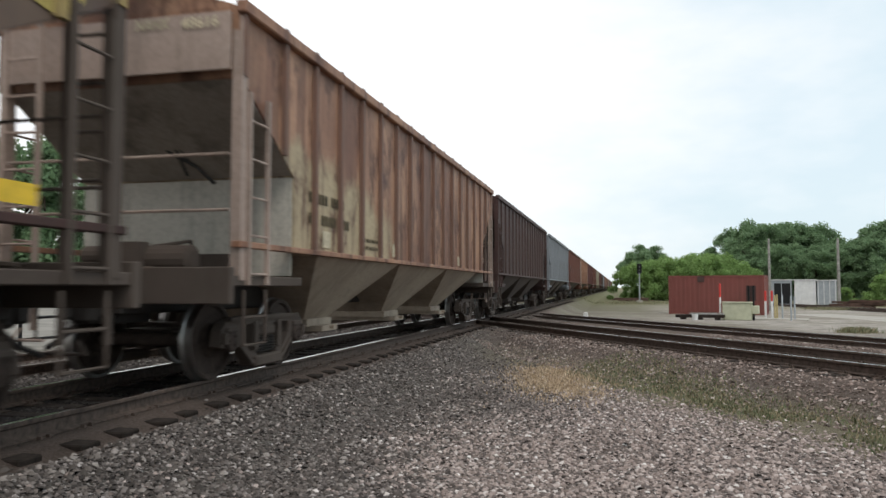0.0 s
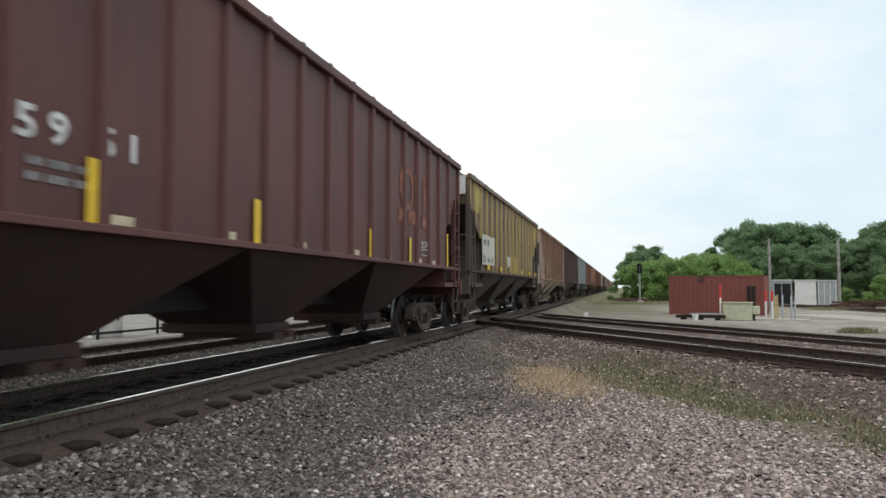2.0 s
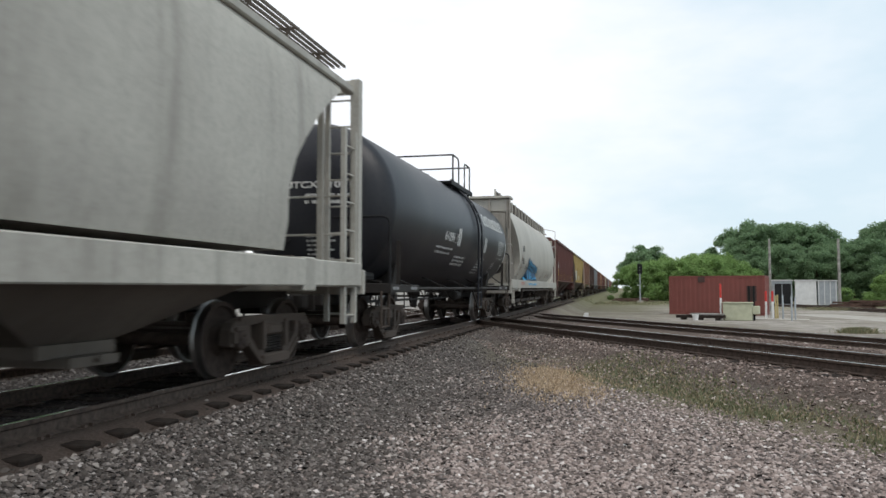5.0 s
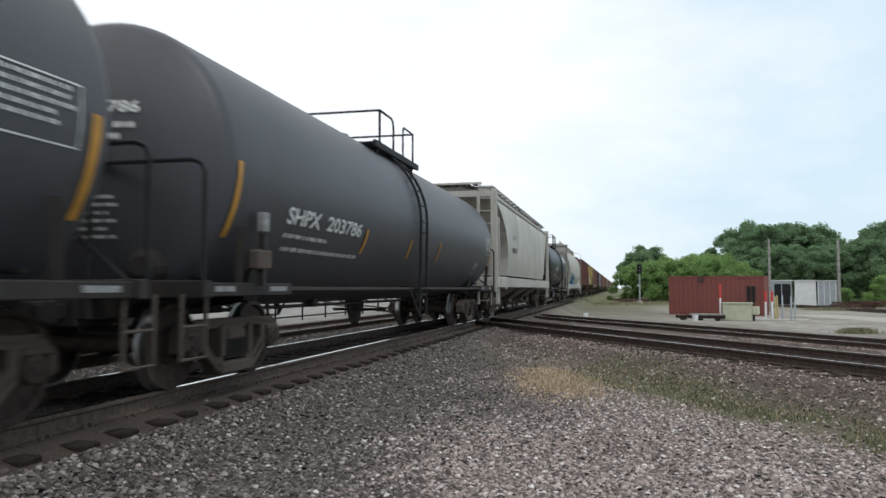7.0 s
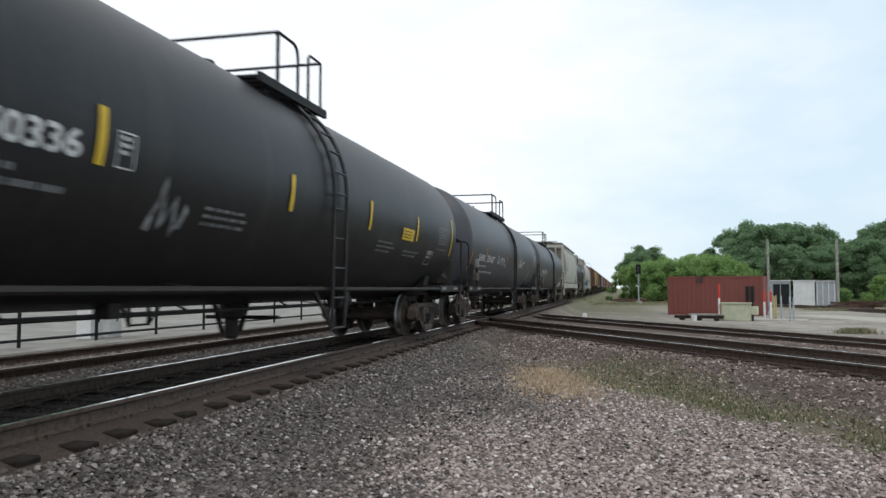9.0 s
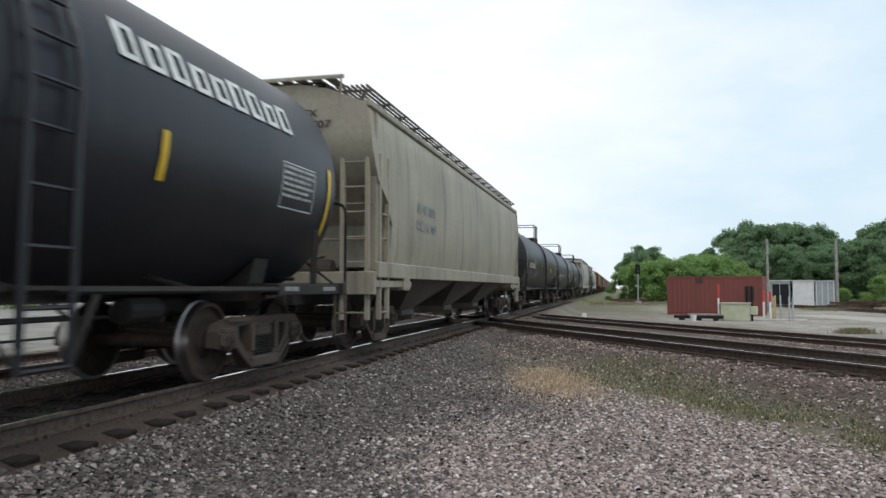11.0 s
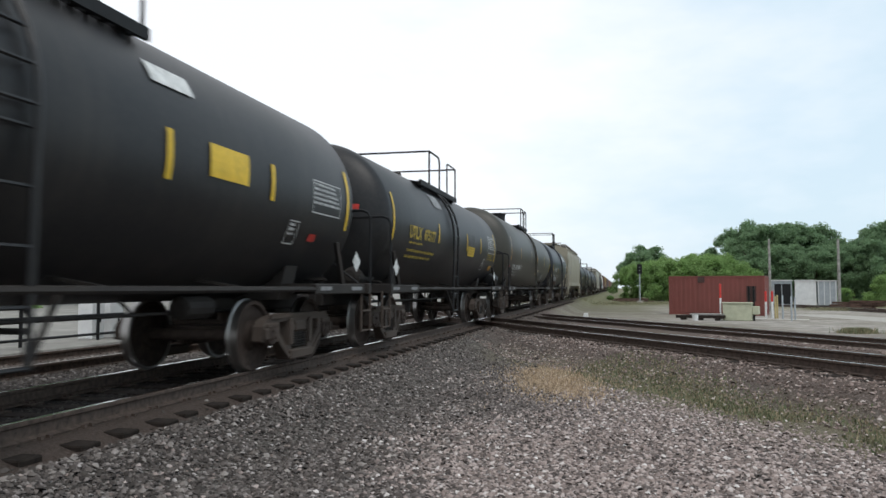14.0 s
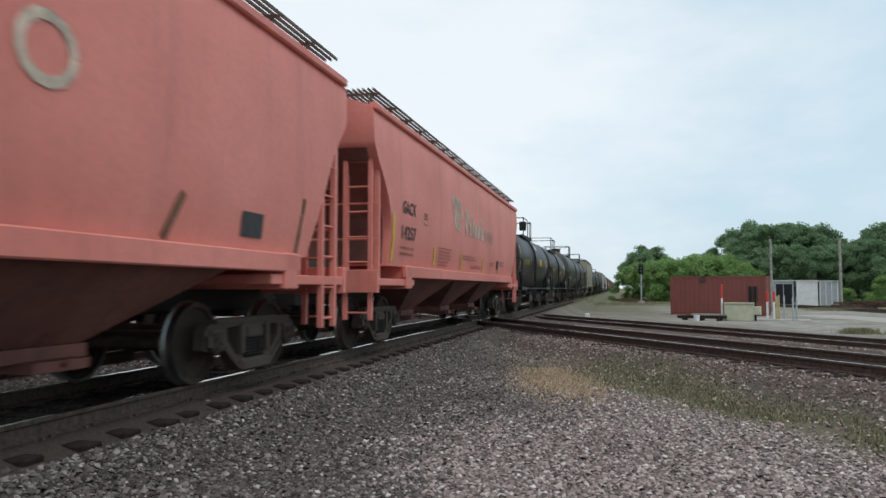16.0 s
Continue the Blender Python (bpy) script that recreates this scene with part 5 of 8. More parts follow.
def yard_bits():
    ob = tagged(new("signal_case"), "pale green stepped equipment case on the gravel", "equipment case")
    bm = bmesh.new(); box(bm, -0.75, 0.75, -0.4, 0.4, 0, 0.95, 0.03); part("body", bm, M["pale_green"], ob)
    bm = bmesh.new(); box(bm, 0.75, 1.1, -0.35, 0.35, 0.35, 0.8, 0.03); part("side_box", bm, M["pale_green"], ob)
    bm = bmesh.new(); box(bm, -0.8, 0.8, -0.45, 0.45, 0.95, 1.0, 0.01); part("lid", bm, M["pale_green"], ob)
    ob.matrix_basis = pose(6.35, 43.6, YARD, 0, 0, -14)
    ob = tagged(new("timber_stack"), "stack of dark timber ties and grey planks on the gravel", "timber stack")
    for k in range(3):
        bm = bmesh.new(); box(bm, -1.25 + 0.2 * k, 1.25, -0.09, 0.09, 0, 0.16, 0.01); part("timber", bm, M["tie"], ob, at=(0, -0.35 + 0.35 * k, 0.14))
    for k in range(2):
        bm = bmesh.new(); box(bm, -0.55, 1.1, -0.11, 0.11, 0, 0.09, 0.01); part("plank", bm, M["pole_wood"], ob, "weathered grey plank", at=pose(0.1 * k, -0.05 + 0.26 * k, 0.3, 0, 0, 1.5 - 3 * k))
    for k in (-0.9, 0.0, 0.9):
        bm = bmesh.new(); box(bm, -0.08, 0.08, -0.5, 0.5, 0, 0.14); part("bearer", bm, M["tie"], ob, at=(k, 0, 0))
    ob.matrix_basis = pose(4.35, 43.2, YARD, 0, 0, -14)
    ob = tagged(new("bucket"), "white plastic bucket standing by the timber stack", "bucket")
    bm = bmesh.new(); lathe(bm, [(0, 0.13), (0.34, 0.165), (0.35, 0.15), (0.05, 0.11)], 16, "z"); part("shell", bm, M["white_metal"], ob, smooth=40)
    ob.matrix_basis = Matrix.Translation((4.0, 42.4, YARD))
    for x, y, h in ((7.15, 43.4, 1.9), (7.0, 44.0, 1.9)):
        ob = tagged(new("sign_post"), "dark sign post seen from behind", "sign", "dark signs")
        bm = bmesh.new(); box(bm, -0.05, 0.05, -0.04, 0.04, 0, h); part("post", bm, M["black_steel"], ob)
        bm = bmesh.new(); box(bm, -0.13, 0.13, 0.04, 0.06, h - 0.85, h); part("panel", bm, M["maroon_body"], ob)
        ob.matrix_basis = pose(x, y, YARD, 0, 0, -14)
    ob = tagged(new("concrete_pad"), "pale concrete pad under the bollards", "concrete pad")
    bm = bmesh.new(); box(bm, -1.5, 1.5, -0.9, 0.9, -0.05, 0.06, 0.02); part("slab", bm, M["concrete"], ob)
    ob.matrix_basis = pose(8.7, 44.8, YARD, 0, 0, -14)
    ob = tagged(new("whistle_marker"), "small white marker block beside the crossing track", "marker")
    bm = bmesh.new(); box(bm, -0.13, 0.13, -0.1, 0.1, 0, 0.36, 0.03); part("block", bm, M["white_metal"], ob)
    ob.matrix_basis = Matrix.Translation((-1.9, 43.9, -0.74))
    ob = tagged(new("concrete_apron"), "pale worn concrete apron across the yard", "concrete apron")
    for k in range(4):
        bm = bmesh.new(); box(bm, -1.7, 1.7, -1.47, 1.47, -0.08, 0.02, 0.015); part("slab", bm, M["concrete"], ob, at=pose(0.2 * (k % 2), -4.5 + 3.0 * k, 0.004 * (k % 3), 0, 0, 0))
    ob.matrix_basis = pose(13.6, 48.6, YARD, 0, 0, 17)
    scrap_pile(20.3, 70.5, -10, 14, 1.6)
    scrap_pile(2.2, 100.0, -15, 8, 1.9)


def scrap_pile(x, y, turn, count, reach):
    ob = tagged(new("scrap_pile"), "pile of rusty scrap rail and timber by the bushes", "scrap pile", "rusty scrap piles")
    rnd = random.Random(count)
    for k in range(count):
        bm = bmesh.new(); box(bm, -reach, reach, -0.09, 0.09, 0, 0.16)
        part("beam", bm, M["rust_scrap"], ob, at=pose(rnd.uniform(-1.2, 1.2), rnd.uniform(-0.8, 0.8), 0.14 * (k // 3), 0, rnd.uniform(-3, 3), rnd.uniform(-25, 25)))
    ob.matrix_basis = pose(x, y, YARD, 0, 0, turn)


yard_bits()


def pole(x, y, h, r, label, arm=False):
    ob = tagged(new("utility_pole"), label, "utility pole", "poles by the trees")
    bm = bmesh.new(); lathe(bm, [(0, r), (h, r * 0.7)], 10, "z"); part("shaft", bm, M["pole_wood"], ob, smooth=40)
    if arm:
        bm = bmesh.new(); box(bm, -1.1, 1.1, -0.06, 0.06, h - 0.5, h - 0.36); part("cross_arm", bm, M["pole_wood"], ob)
        for k in (-1, -0.5, 0.5, 1):
            bm = bmesh.new(); lathe(bm, [(0, 0.04), (0.12, 0.05), (0.16, 0.02)], 8, "z"); part("insulator", bm, M["grey_metal"], ob, at=(k, 0, h - 0.36))
    ob.matrix_basis = Matrix.Translation((x, y, YARD))
    return ob


pole(11.1, 60.3, 5.5, 0.11, "slender weathered timber pole behind the container")
pole(19.2, 72.9, 6.2, 0.15, "weathered timber utility pole before the trees")


def signal_mast(x, y, h):
    ob = tagged(new("signal_mast"), "railway signal mast with a black signal head", "railway signal")
    bm = bmesh.new(); lathe(bm, [(0, 0.09), (h, 0.07)], 10, "z"); part("mast", bm, M["grey_metal"], ob, smooth=40)
    bm = bmesh.new(); box(bm, -0.28, 0.28, -0.05, 0.05, h - 0.9, h + 0.3, 0.08); part("backplate", bm, M["black_steel"], ob)
    for k in range(3):
        bm = bmesh.new(); lathe(bm, [(-0.28, 0.13), (-0.05, 0.12), (-0.04, 0.09)], 12, "y"); part("hood", bm, M["black_steel"], ob, at=(0, 0, h + 0.08 - 0.36 * k))
    bm = bmesh.new(); box(bm, -0.35, 0.35, -0.35, 0.35, 0, 0.3); part("base", bm, M["concrete"], ob)
    ob.matrix_basis = Matrix.Translation((x, y, YARD))


signal_mast(2.35, 90.0, 4.3)


def leaf_crown(rnd, centres, count, size):
    """Leaf clumps scattered on and inside a set of lobes."""
    vs, fs = [], []
    for _ in range(count):
        c, r = centres[rnd.randrange(len(centres))]
        d = Vector((rnd.gauss(0, 1), rnd.gauss(0, 1), rnd.gauss(0, 1))).normalized()
        p = c + Vector((d.x * r.x, d.y * r.y, d.z * r.z)) * (0.2 + 1.15 * rnd.random())
        a = Vector((rnd.gauss(0, 1), rnd.gauss(0, 1), rnd.gauss(0, 0.6))).normalized()
        b = a.cross(Vector((rnd.gauss(0, 1), rnd.gauss(0, 1), rnd.gauss(0, 1)))).normalized()
        s = size * (0.5 + rnd.random())
        k = len(vs)
        vs += [p - a * s * 0.5, p + b * s * 0.28 - a * s * 0.08, p + a * s * 0.5, p - b * s * 0.28 + a * s * 0.05]
        fs.append((k, k + 1, k + 2, k + 3))
    return vs, fs


def tree(height, spread, seed, leaf, clumps=26000, size=0.34, bush=False):
    rnd = random.Random(seed)
    ob = new("bush" if bush else "tree")
    if not bush:
        bm = bmesh.new()
        lean = rnd.uniform(-0.3, 0.3)
        lathe(bm, [(0, 0.28), (height * 0.25, 0.2), (height * 0.55, 0.12), (height * 0.8, 0.04)], 8, "z")
        part("trunk", bm, M["bark"], ob, smooth=40)
        for k in range(5):
            bm = bmesh.new()
            t = rnd.uniform(0, 6.28)
            z = height * rnd.uniform(0.25, 0.5)
            d = spread * rnd.uniform(0.5, 0.8)
            tube(bm, [(0, 0, z), (math.cos(t) * d * 0.5, math.sin(t) * d * 0.5, z + height * 0.12), (math.cos(t) * d, math.sin(t) * d, z + height * 0.3)], 0.07)
            part("limb", bm, M["bark"], ob)
    lobes = []
    for k in range(64 if not bush else 34):
        t = rnd.uniform(0, 6.28)
        f = rnd.uniform(0.0, 1.0)
        z = height * (0.3 + 0.66 * f if not bush else 0.08 + 0.8 * f)
        room = spread * (math.sin(math.pi * (0.16 + 0.8 * f)) if not bush else 1.0 - 0.75 * f * f)
        d = room * rnd.random() ** 0.5
        q = spread * rnd.uniform(0.13, 0.24)
        lobes.append((Vector((math.cos(t) * d, math.sin(t) * d, z)), Vector((q, q, q * rnd.uniform(0.6, 1.0)))))
    vs, fs = leaf_crown(rnd, lobes, clumps, size)
    me = bpy.data.meshes.new("crown")
    me.from_pydata(vs, [], fs)
    me.materials.append(M[leaf])
    place("crown", me, ob)
    return ob


def at_bearing(px_deg, dist):
    """A place by its bearing in degrees right of the main line, and its distance."""
    return math.sin(radians(px_deg)) * dist, math.cos(radians(px_deg)) * dist


def woods():
    dark = [tree(12.2, 4.9, s, "leaf_dark") for s in (1, 2, 3)]
    light = [tree(6.0, 3.2, s, "leaf_light", 12000, 0.26, True) for s in (4, 5)]
    for ob in dark:
        tagged(ob, "broad dark green tree in full leaf at the wood's edge", "tree", "trees of the wood")
    for ob in light:
        tagged(ob, "light green bush growing before the trees", "bush", "bushes before the wood")
    shrub = [tree(5.5, 3.4, s, "leaf_dark", 11000, 0.3, True) for s in (6, 7)]
    for ob in shrub:
        tagged(ob, "dark green shrub filling the foot of the wood", "shrub", "shrubs under the trees")
    rnd = random.Random(11)
    used = set()

    def put(pool, deg, dist, scale):
        x, y = at_bearing(deg, dist)
        src = pool[rnd.randrange(len(pool))]
        m = Matrix.Translation((x, y, YARD - 0.1)) @ Matrix.Rotation(rnd.uniform(0, 6.28), 4, "Z")
        if src.name not in used:
            used.add(src.name)
            src.matrix_basis = m @ Matrix.Scale(scale, 4)
        else:
            ob = copy_thing(src, m)
            ob.scale = (scale,) * 3
    # bearing, distance, scale: the wood behind the yard
    for deg, dist, sc in ((1.6, 165, 0.9), (2.6, 160, 0.85), (0.9, 175, 0.75), (8.0, 140, 0.98), (9.2, 128, 1.0), (10.2, 120, 0.92), (11.4, 128, 0.98),
                          (12.6, 120, 0.9), (13.6, 126, 0.92), (14.8, 118, 0.72), (15.8, 124, 0.7), (16.8, 130, 0.92), (18.0, 122, 0.95), (19.6, 116, 1.0),
                          (20.8, 120, 1.0), (22.0, 118, 1.0), (6.6, 150, 0.75), (5.2, 160, 0.7), (13.0, 150, 1.05), (10.8, 155, 1.1), (9.6, 112, 0.6), (11.0, 108, 0.6), (12.2, 110, 0.62), (13.4, 108, 0.6), (14.4, 110, 0.6), (15.6, 108, 0.6), (16.8, 108, 0.65)):
        put(dark, deg, dist, sc)
    for deg, dist, sc in ((0.7, 112, 0.9), (1.7, 108, 1.0), (2.9, 110, 1.05), (4.1, 106, 1.05), (5.3, 110, 1.15), (6.5, 104, 1.1), (7.6, 108, 1.15), (8.8, 104, 0.9), (3.5, 122, 1.2), (6.0, 124, 1.3),
                          (18.2, 106, 0.9), (20.2, 80, 0.85), (21.4, 84, 1.0), (17.4, 98, 0.6), (15.1, 86, 0.34)):
        put(light, deg, dist, sc)
    for deg in (8.6, 9.6, 10.5, 11.4, 12.3, 13.2, 14.1, 15.0, 15.9, 16.8, 17.6, 18.6):
        put(shrub, deg, 112 + 4 * math.sin(deg * 5), 0.75 + 0.12 * math.sin(deg * 9))
    # the far side of the line
    for deg, dist, sc in ((-50, 62, 0.9), (-45, 60, 1.0), (-41.5, 58, 1.0), (-16, 340, 0.8), (-55, 60, 1.0), (-24, 360, 0.8), (-31, 330, 0.7)):
        put(dark, deg, dist, sc)
    for deg, dist, sc in ((-47, 52, 0.5), (-43, 50, 0.5), (-38, 80, 0.4), (-33, 150, 0.5), (-28, 170, 0.5)):
        put(light, deg, dist, sc)


woods()

# ---------------------------------------------------------------- the freight train


def loose_train():
    """Cars ahead of those that pass close by."""
    y = 24.4 + 8.5
    kinds = [("maroon_body", "dark maroon ribbed covered hopper, grimy"), ("grey_body", "blue-grey ribbed covered hopper"), ("red_body", "rusty red-brown ribbed covered hopper"),
             ("rust_body", "faded rust-orange ribbed covered hopper"), ("brown_body", "brown ribbed covered hopper"), ("red_body", "rusty red-brown ribbed covered hopper"),
             ("beige_body", "dirty beige ribbed covered hopper"), ("brown_body", "brown ribbed covered hopper")]
    for k in range(24):
        paint, label = kinds[k % len(kinds)]
        covered_hopper(label, y, 17.0, paint, lit=k < 1)
        y += 18.6


def car_rust():
    car, side, end = covered_hopper("rust-streaked orange and cream covered hopper with ribbed sides", 15.2, 16.2, "rust_body", end_paint="faded_end", pitch=0.93, odd=False, wide_cut=1.45, bay_paint="rust_hopper", body_paint="rust_side", rib_paint="rust_rib", deck_paint="truck", sheets=("grimy_end", "pale_end"))
    bm = bmesh.new()
    box(bm, -1.45, 1.45, -8.13, -8.105, 3.42, 4.05)
    part("end_panel", bm, M["faded_end"], car)
    mark("end_lettering", [fit_text("NAHX", 0.3, 0.72, 3.9, 4.03), fit_text("48616", 0.86, 1.32, 3.88, 4.01)], lambda u, v: (u, -8.15, v), M["cream_mark"], car)
    mark("lettering", small_print(-6.2, 2.2, 1.7, 2, 0.14, 0.14, 3), side, M["grime_mark"], car)
    mark("lettering", small_print(-4.2, 1.8, 1.2, 2, 0.06, 0.06, 4), side, M["grime_mark"], car)
    for u in (-5.6, -2.4, 3.1):
        mark("label_plate", [flat_box(u - 0.14, u + 0.14, 1.62, 1.85)], side, M["cream_mark"], car)
    mark("spray_scrawl", [flat_stroke([(-0.1, 3.0), (0.05, 2.75), (0.3, 2.6), (0.45, 2.4)], 0.05), flat_stroke([(0.1, 2.5), (0.2, 2.9), (0.25, 2.6)], 0.05)], lambda u, v: (u, -8.1 + float(np.interp(v, [2.45, 3.42], [1.45, 0.12])) - 0.05, v), M["dark_mark"], car, "dark sprayed scrawl")


def car_yellow():
    car, side, end = covered_hopper("grimy yellow ribbed covered hopper with a white number panel", -3.3, 17.1, "yellow_body", end_paint="truck", pitch=0.975, wide_cut=1.85, rib_paint="yellow_rib", sill_paint="brown_bay")
    over = lambda u, v: (side(u, v)[0] + 0.065, u, v)
    up = lambda u, v: (side(u, v)[0] + 0.075, u, v)
    mark("number_panel", [flat_box(-6.85, -4.68, 1.76, 2.65)], over, M["panel_white"], car, "white number panel")
    mark("lettering", [fit_text("IN", -6.6, -6.33, 2.35, 2.52), fit_text("TX", -6.02, -5.68, 2.33, 2.53), fit_text("2 3", -6.73, -6.3, 1.83, 2.02), fit_text("4 6", -5.97, -5.58, 1.83, 2.02), fit_text("0", -5.2, -5.02, 1.83, 2.01)], up, M["dark_mark"], car)
    mark("emblem", [flat_disc(-7.3, 3.62, 0.46, 0.42)], side, M["pale_yellow_mark"], car, "faded round yellow emblem")
    mark("emblem", [flat_disc(7.7, 3.5, 0.42, 0.45)], side, M["pale_yellow_mark"], car, "faded round yellow emblem")
    mark("end_panel", [flat_box(-0.9, 1.45, 3.62, 4.12)], end, M["white_mark"], car, "white painted end panel")
    for u in (-5.75, -3.27, 2.2, 4.8, 7.35):
        mark("reflective_strip", [flat_box(u - 0.22, u + 0.22, 1.63, 1.78)], over, M["yellow_mark"], car, "yellow reflective strip")
    mark("paint_patch", [flat_box(-1.05, 0.65, 1.62, 2.3)], side, M["old_yellow"], car, "faded yellow repaint")
    mark("paint_patch", [flat_box(-0.8, 0.9, 1.62, 2.25)], lambda u, v: (side(u, v)[0] - 0.004, u, v), M["pale_yellow_mark"], car, "faded yellow repaint")
    mark("data_panel", [flat_box(-1.85, -1.15, 1.82, 2.18)], over, M["panel_white"], car, "white data panel")
    mark("data_panel", [flat_box(-2.0, -1.3, 1.79, 2.2)], lambda u, v: (side(u, v)[0] + 0.02, u, v), M["cream_mark"], car, "cream data panel")
    data_panel(car, side, 5.45, 5.9, 2.0, 2.3, "white_mark", 5)
    # worn ghost of an old company name, as upright bars
    name_bars(car, [flat_box(-2.4 + 0.95 * q, -2.3 + 0.95 * q, 3.1, 3.5) for q in range(8)], side, M["grime_mark"], car, "ghost of an old company name as bars")


def car_brown():
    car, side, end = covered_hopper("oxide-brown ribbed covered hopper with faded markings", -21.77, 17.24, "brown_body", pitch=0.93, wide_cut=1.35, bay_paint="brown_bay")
    over = lambda u, v: (side(u, v)[0] + 0.02, u, v)
    # faded railway emblem, as plain strokes
    ring = [(3.95 + 0.42 * math.cos(t), 3.0 + 0.36 * math.sin(t)) for t in np.linspace(0, 2 * math.pi, 17)]
    mark("emblem", [flat_stroke(ring, 0.16)], side, M["faded_orange_mark"], car, "faded orange railway emblem")
    mark("emblem", [flat_box(4.52, 4.7, 2.7, 3.36)], side, M["faded_orange_mark"], car, "faded orange railway emblem")
    mark("emblem", [flat_box(5.14, 5.34, 2.68, 3.36)], side, M["faded_orange_mark"], car, "faded orange railway emblem")
    for a, b in ((3.35, 3.9), (4.05, 4.75), (5.0, 5.45)):
        mark("lettering", [flat_box(a, b, 2.32, 2.56, 0, 4, 1)], side, M["faded_orange_mark"], car, "faded orange lettering bars")
    for a, b in ((-7.08, -6.52), (-6.32, -5.78)):
        mark("letter_panel", [flat_box(a, b, 2.42, 2.83)], side, M["white_mark"], car, "white letter panel")
    mark("lettering", [fit_text("IN", -7.0, -6.6, 2.48, 2.77), fit_text("TX", -6.25, -5.85, 2.5, 2.78)], over, M["brown_body"], car)
    mark("lettering", [fit_text("7 6", -6.36, -5.86, 2.09, 2.34), fit_text("5 9", -5.5, -5.01, 2.1, 2.35), fit_text("5 1", -4.68, -4.22, 2.11, 2.35)], side, M["white_mark"], car)
    mark("lettering", small_print(-6.3, 1.95, 0.7, 2, 0.07, 0.05, 8) + small_print(-5.4, 1.93, 0.7, 2, 0.06, 0.05, 9) + small_print(-6.95, 2.0, 0.45, 3, 0.03, 0.05, 2), side, M["grey_mark"], car)
    for u, top in ((-7.08, 2.33), (-4.75, 2.07), (-2.1, 2.06), (1.79, 2.03), (4.13, 2.05), (7.3, 2.34)):
        stripe(car, over, u, 1.57, top, 0.15)
    data_panel(car, side, 5.02, 5.58, 1.74, 2.03, "white_mark", 5)
    for u in (-6.0, -4.37, -2.67, -0.86, 1.15, 2.86, 4.9, 6.06):
        mark("label_plate", [flat_box(u - 0.14, u + 0.14, 1.58, 1.66)], side, M["cream_mark"], car)
    mark("end_panel", [flat_box(0.66, 1.25, 3.82, 4.1)], end, M["panel_white"], car, "worn white end panel")
    mark("end_lettering", [fit_text("INTX", 0.72, 1.14, 3.92, 4.04)], lambda u, v: (u, end(u, v)[1] - 0.008, v), M["brown_body"], car)
    mark("end_lettering", [fit_text("765951", 0.9, 1.41, 3.67, 3.79)], end, M["white_mark"], car)


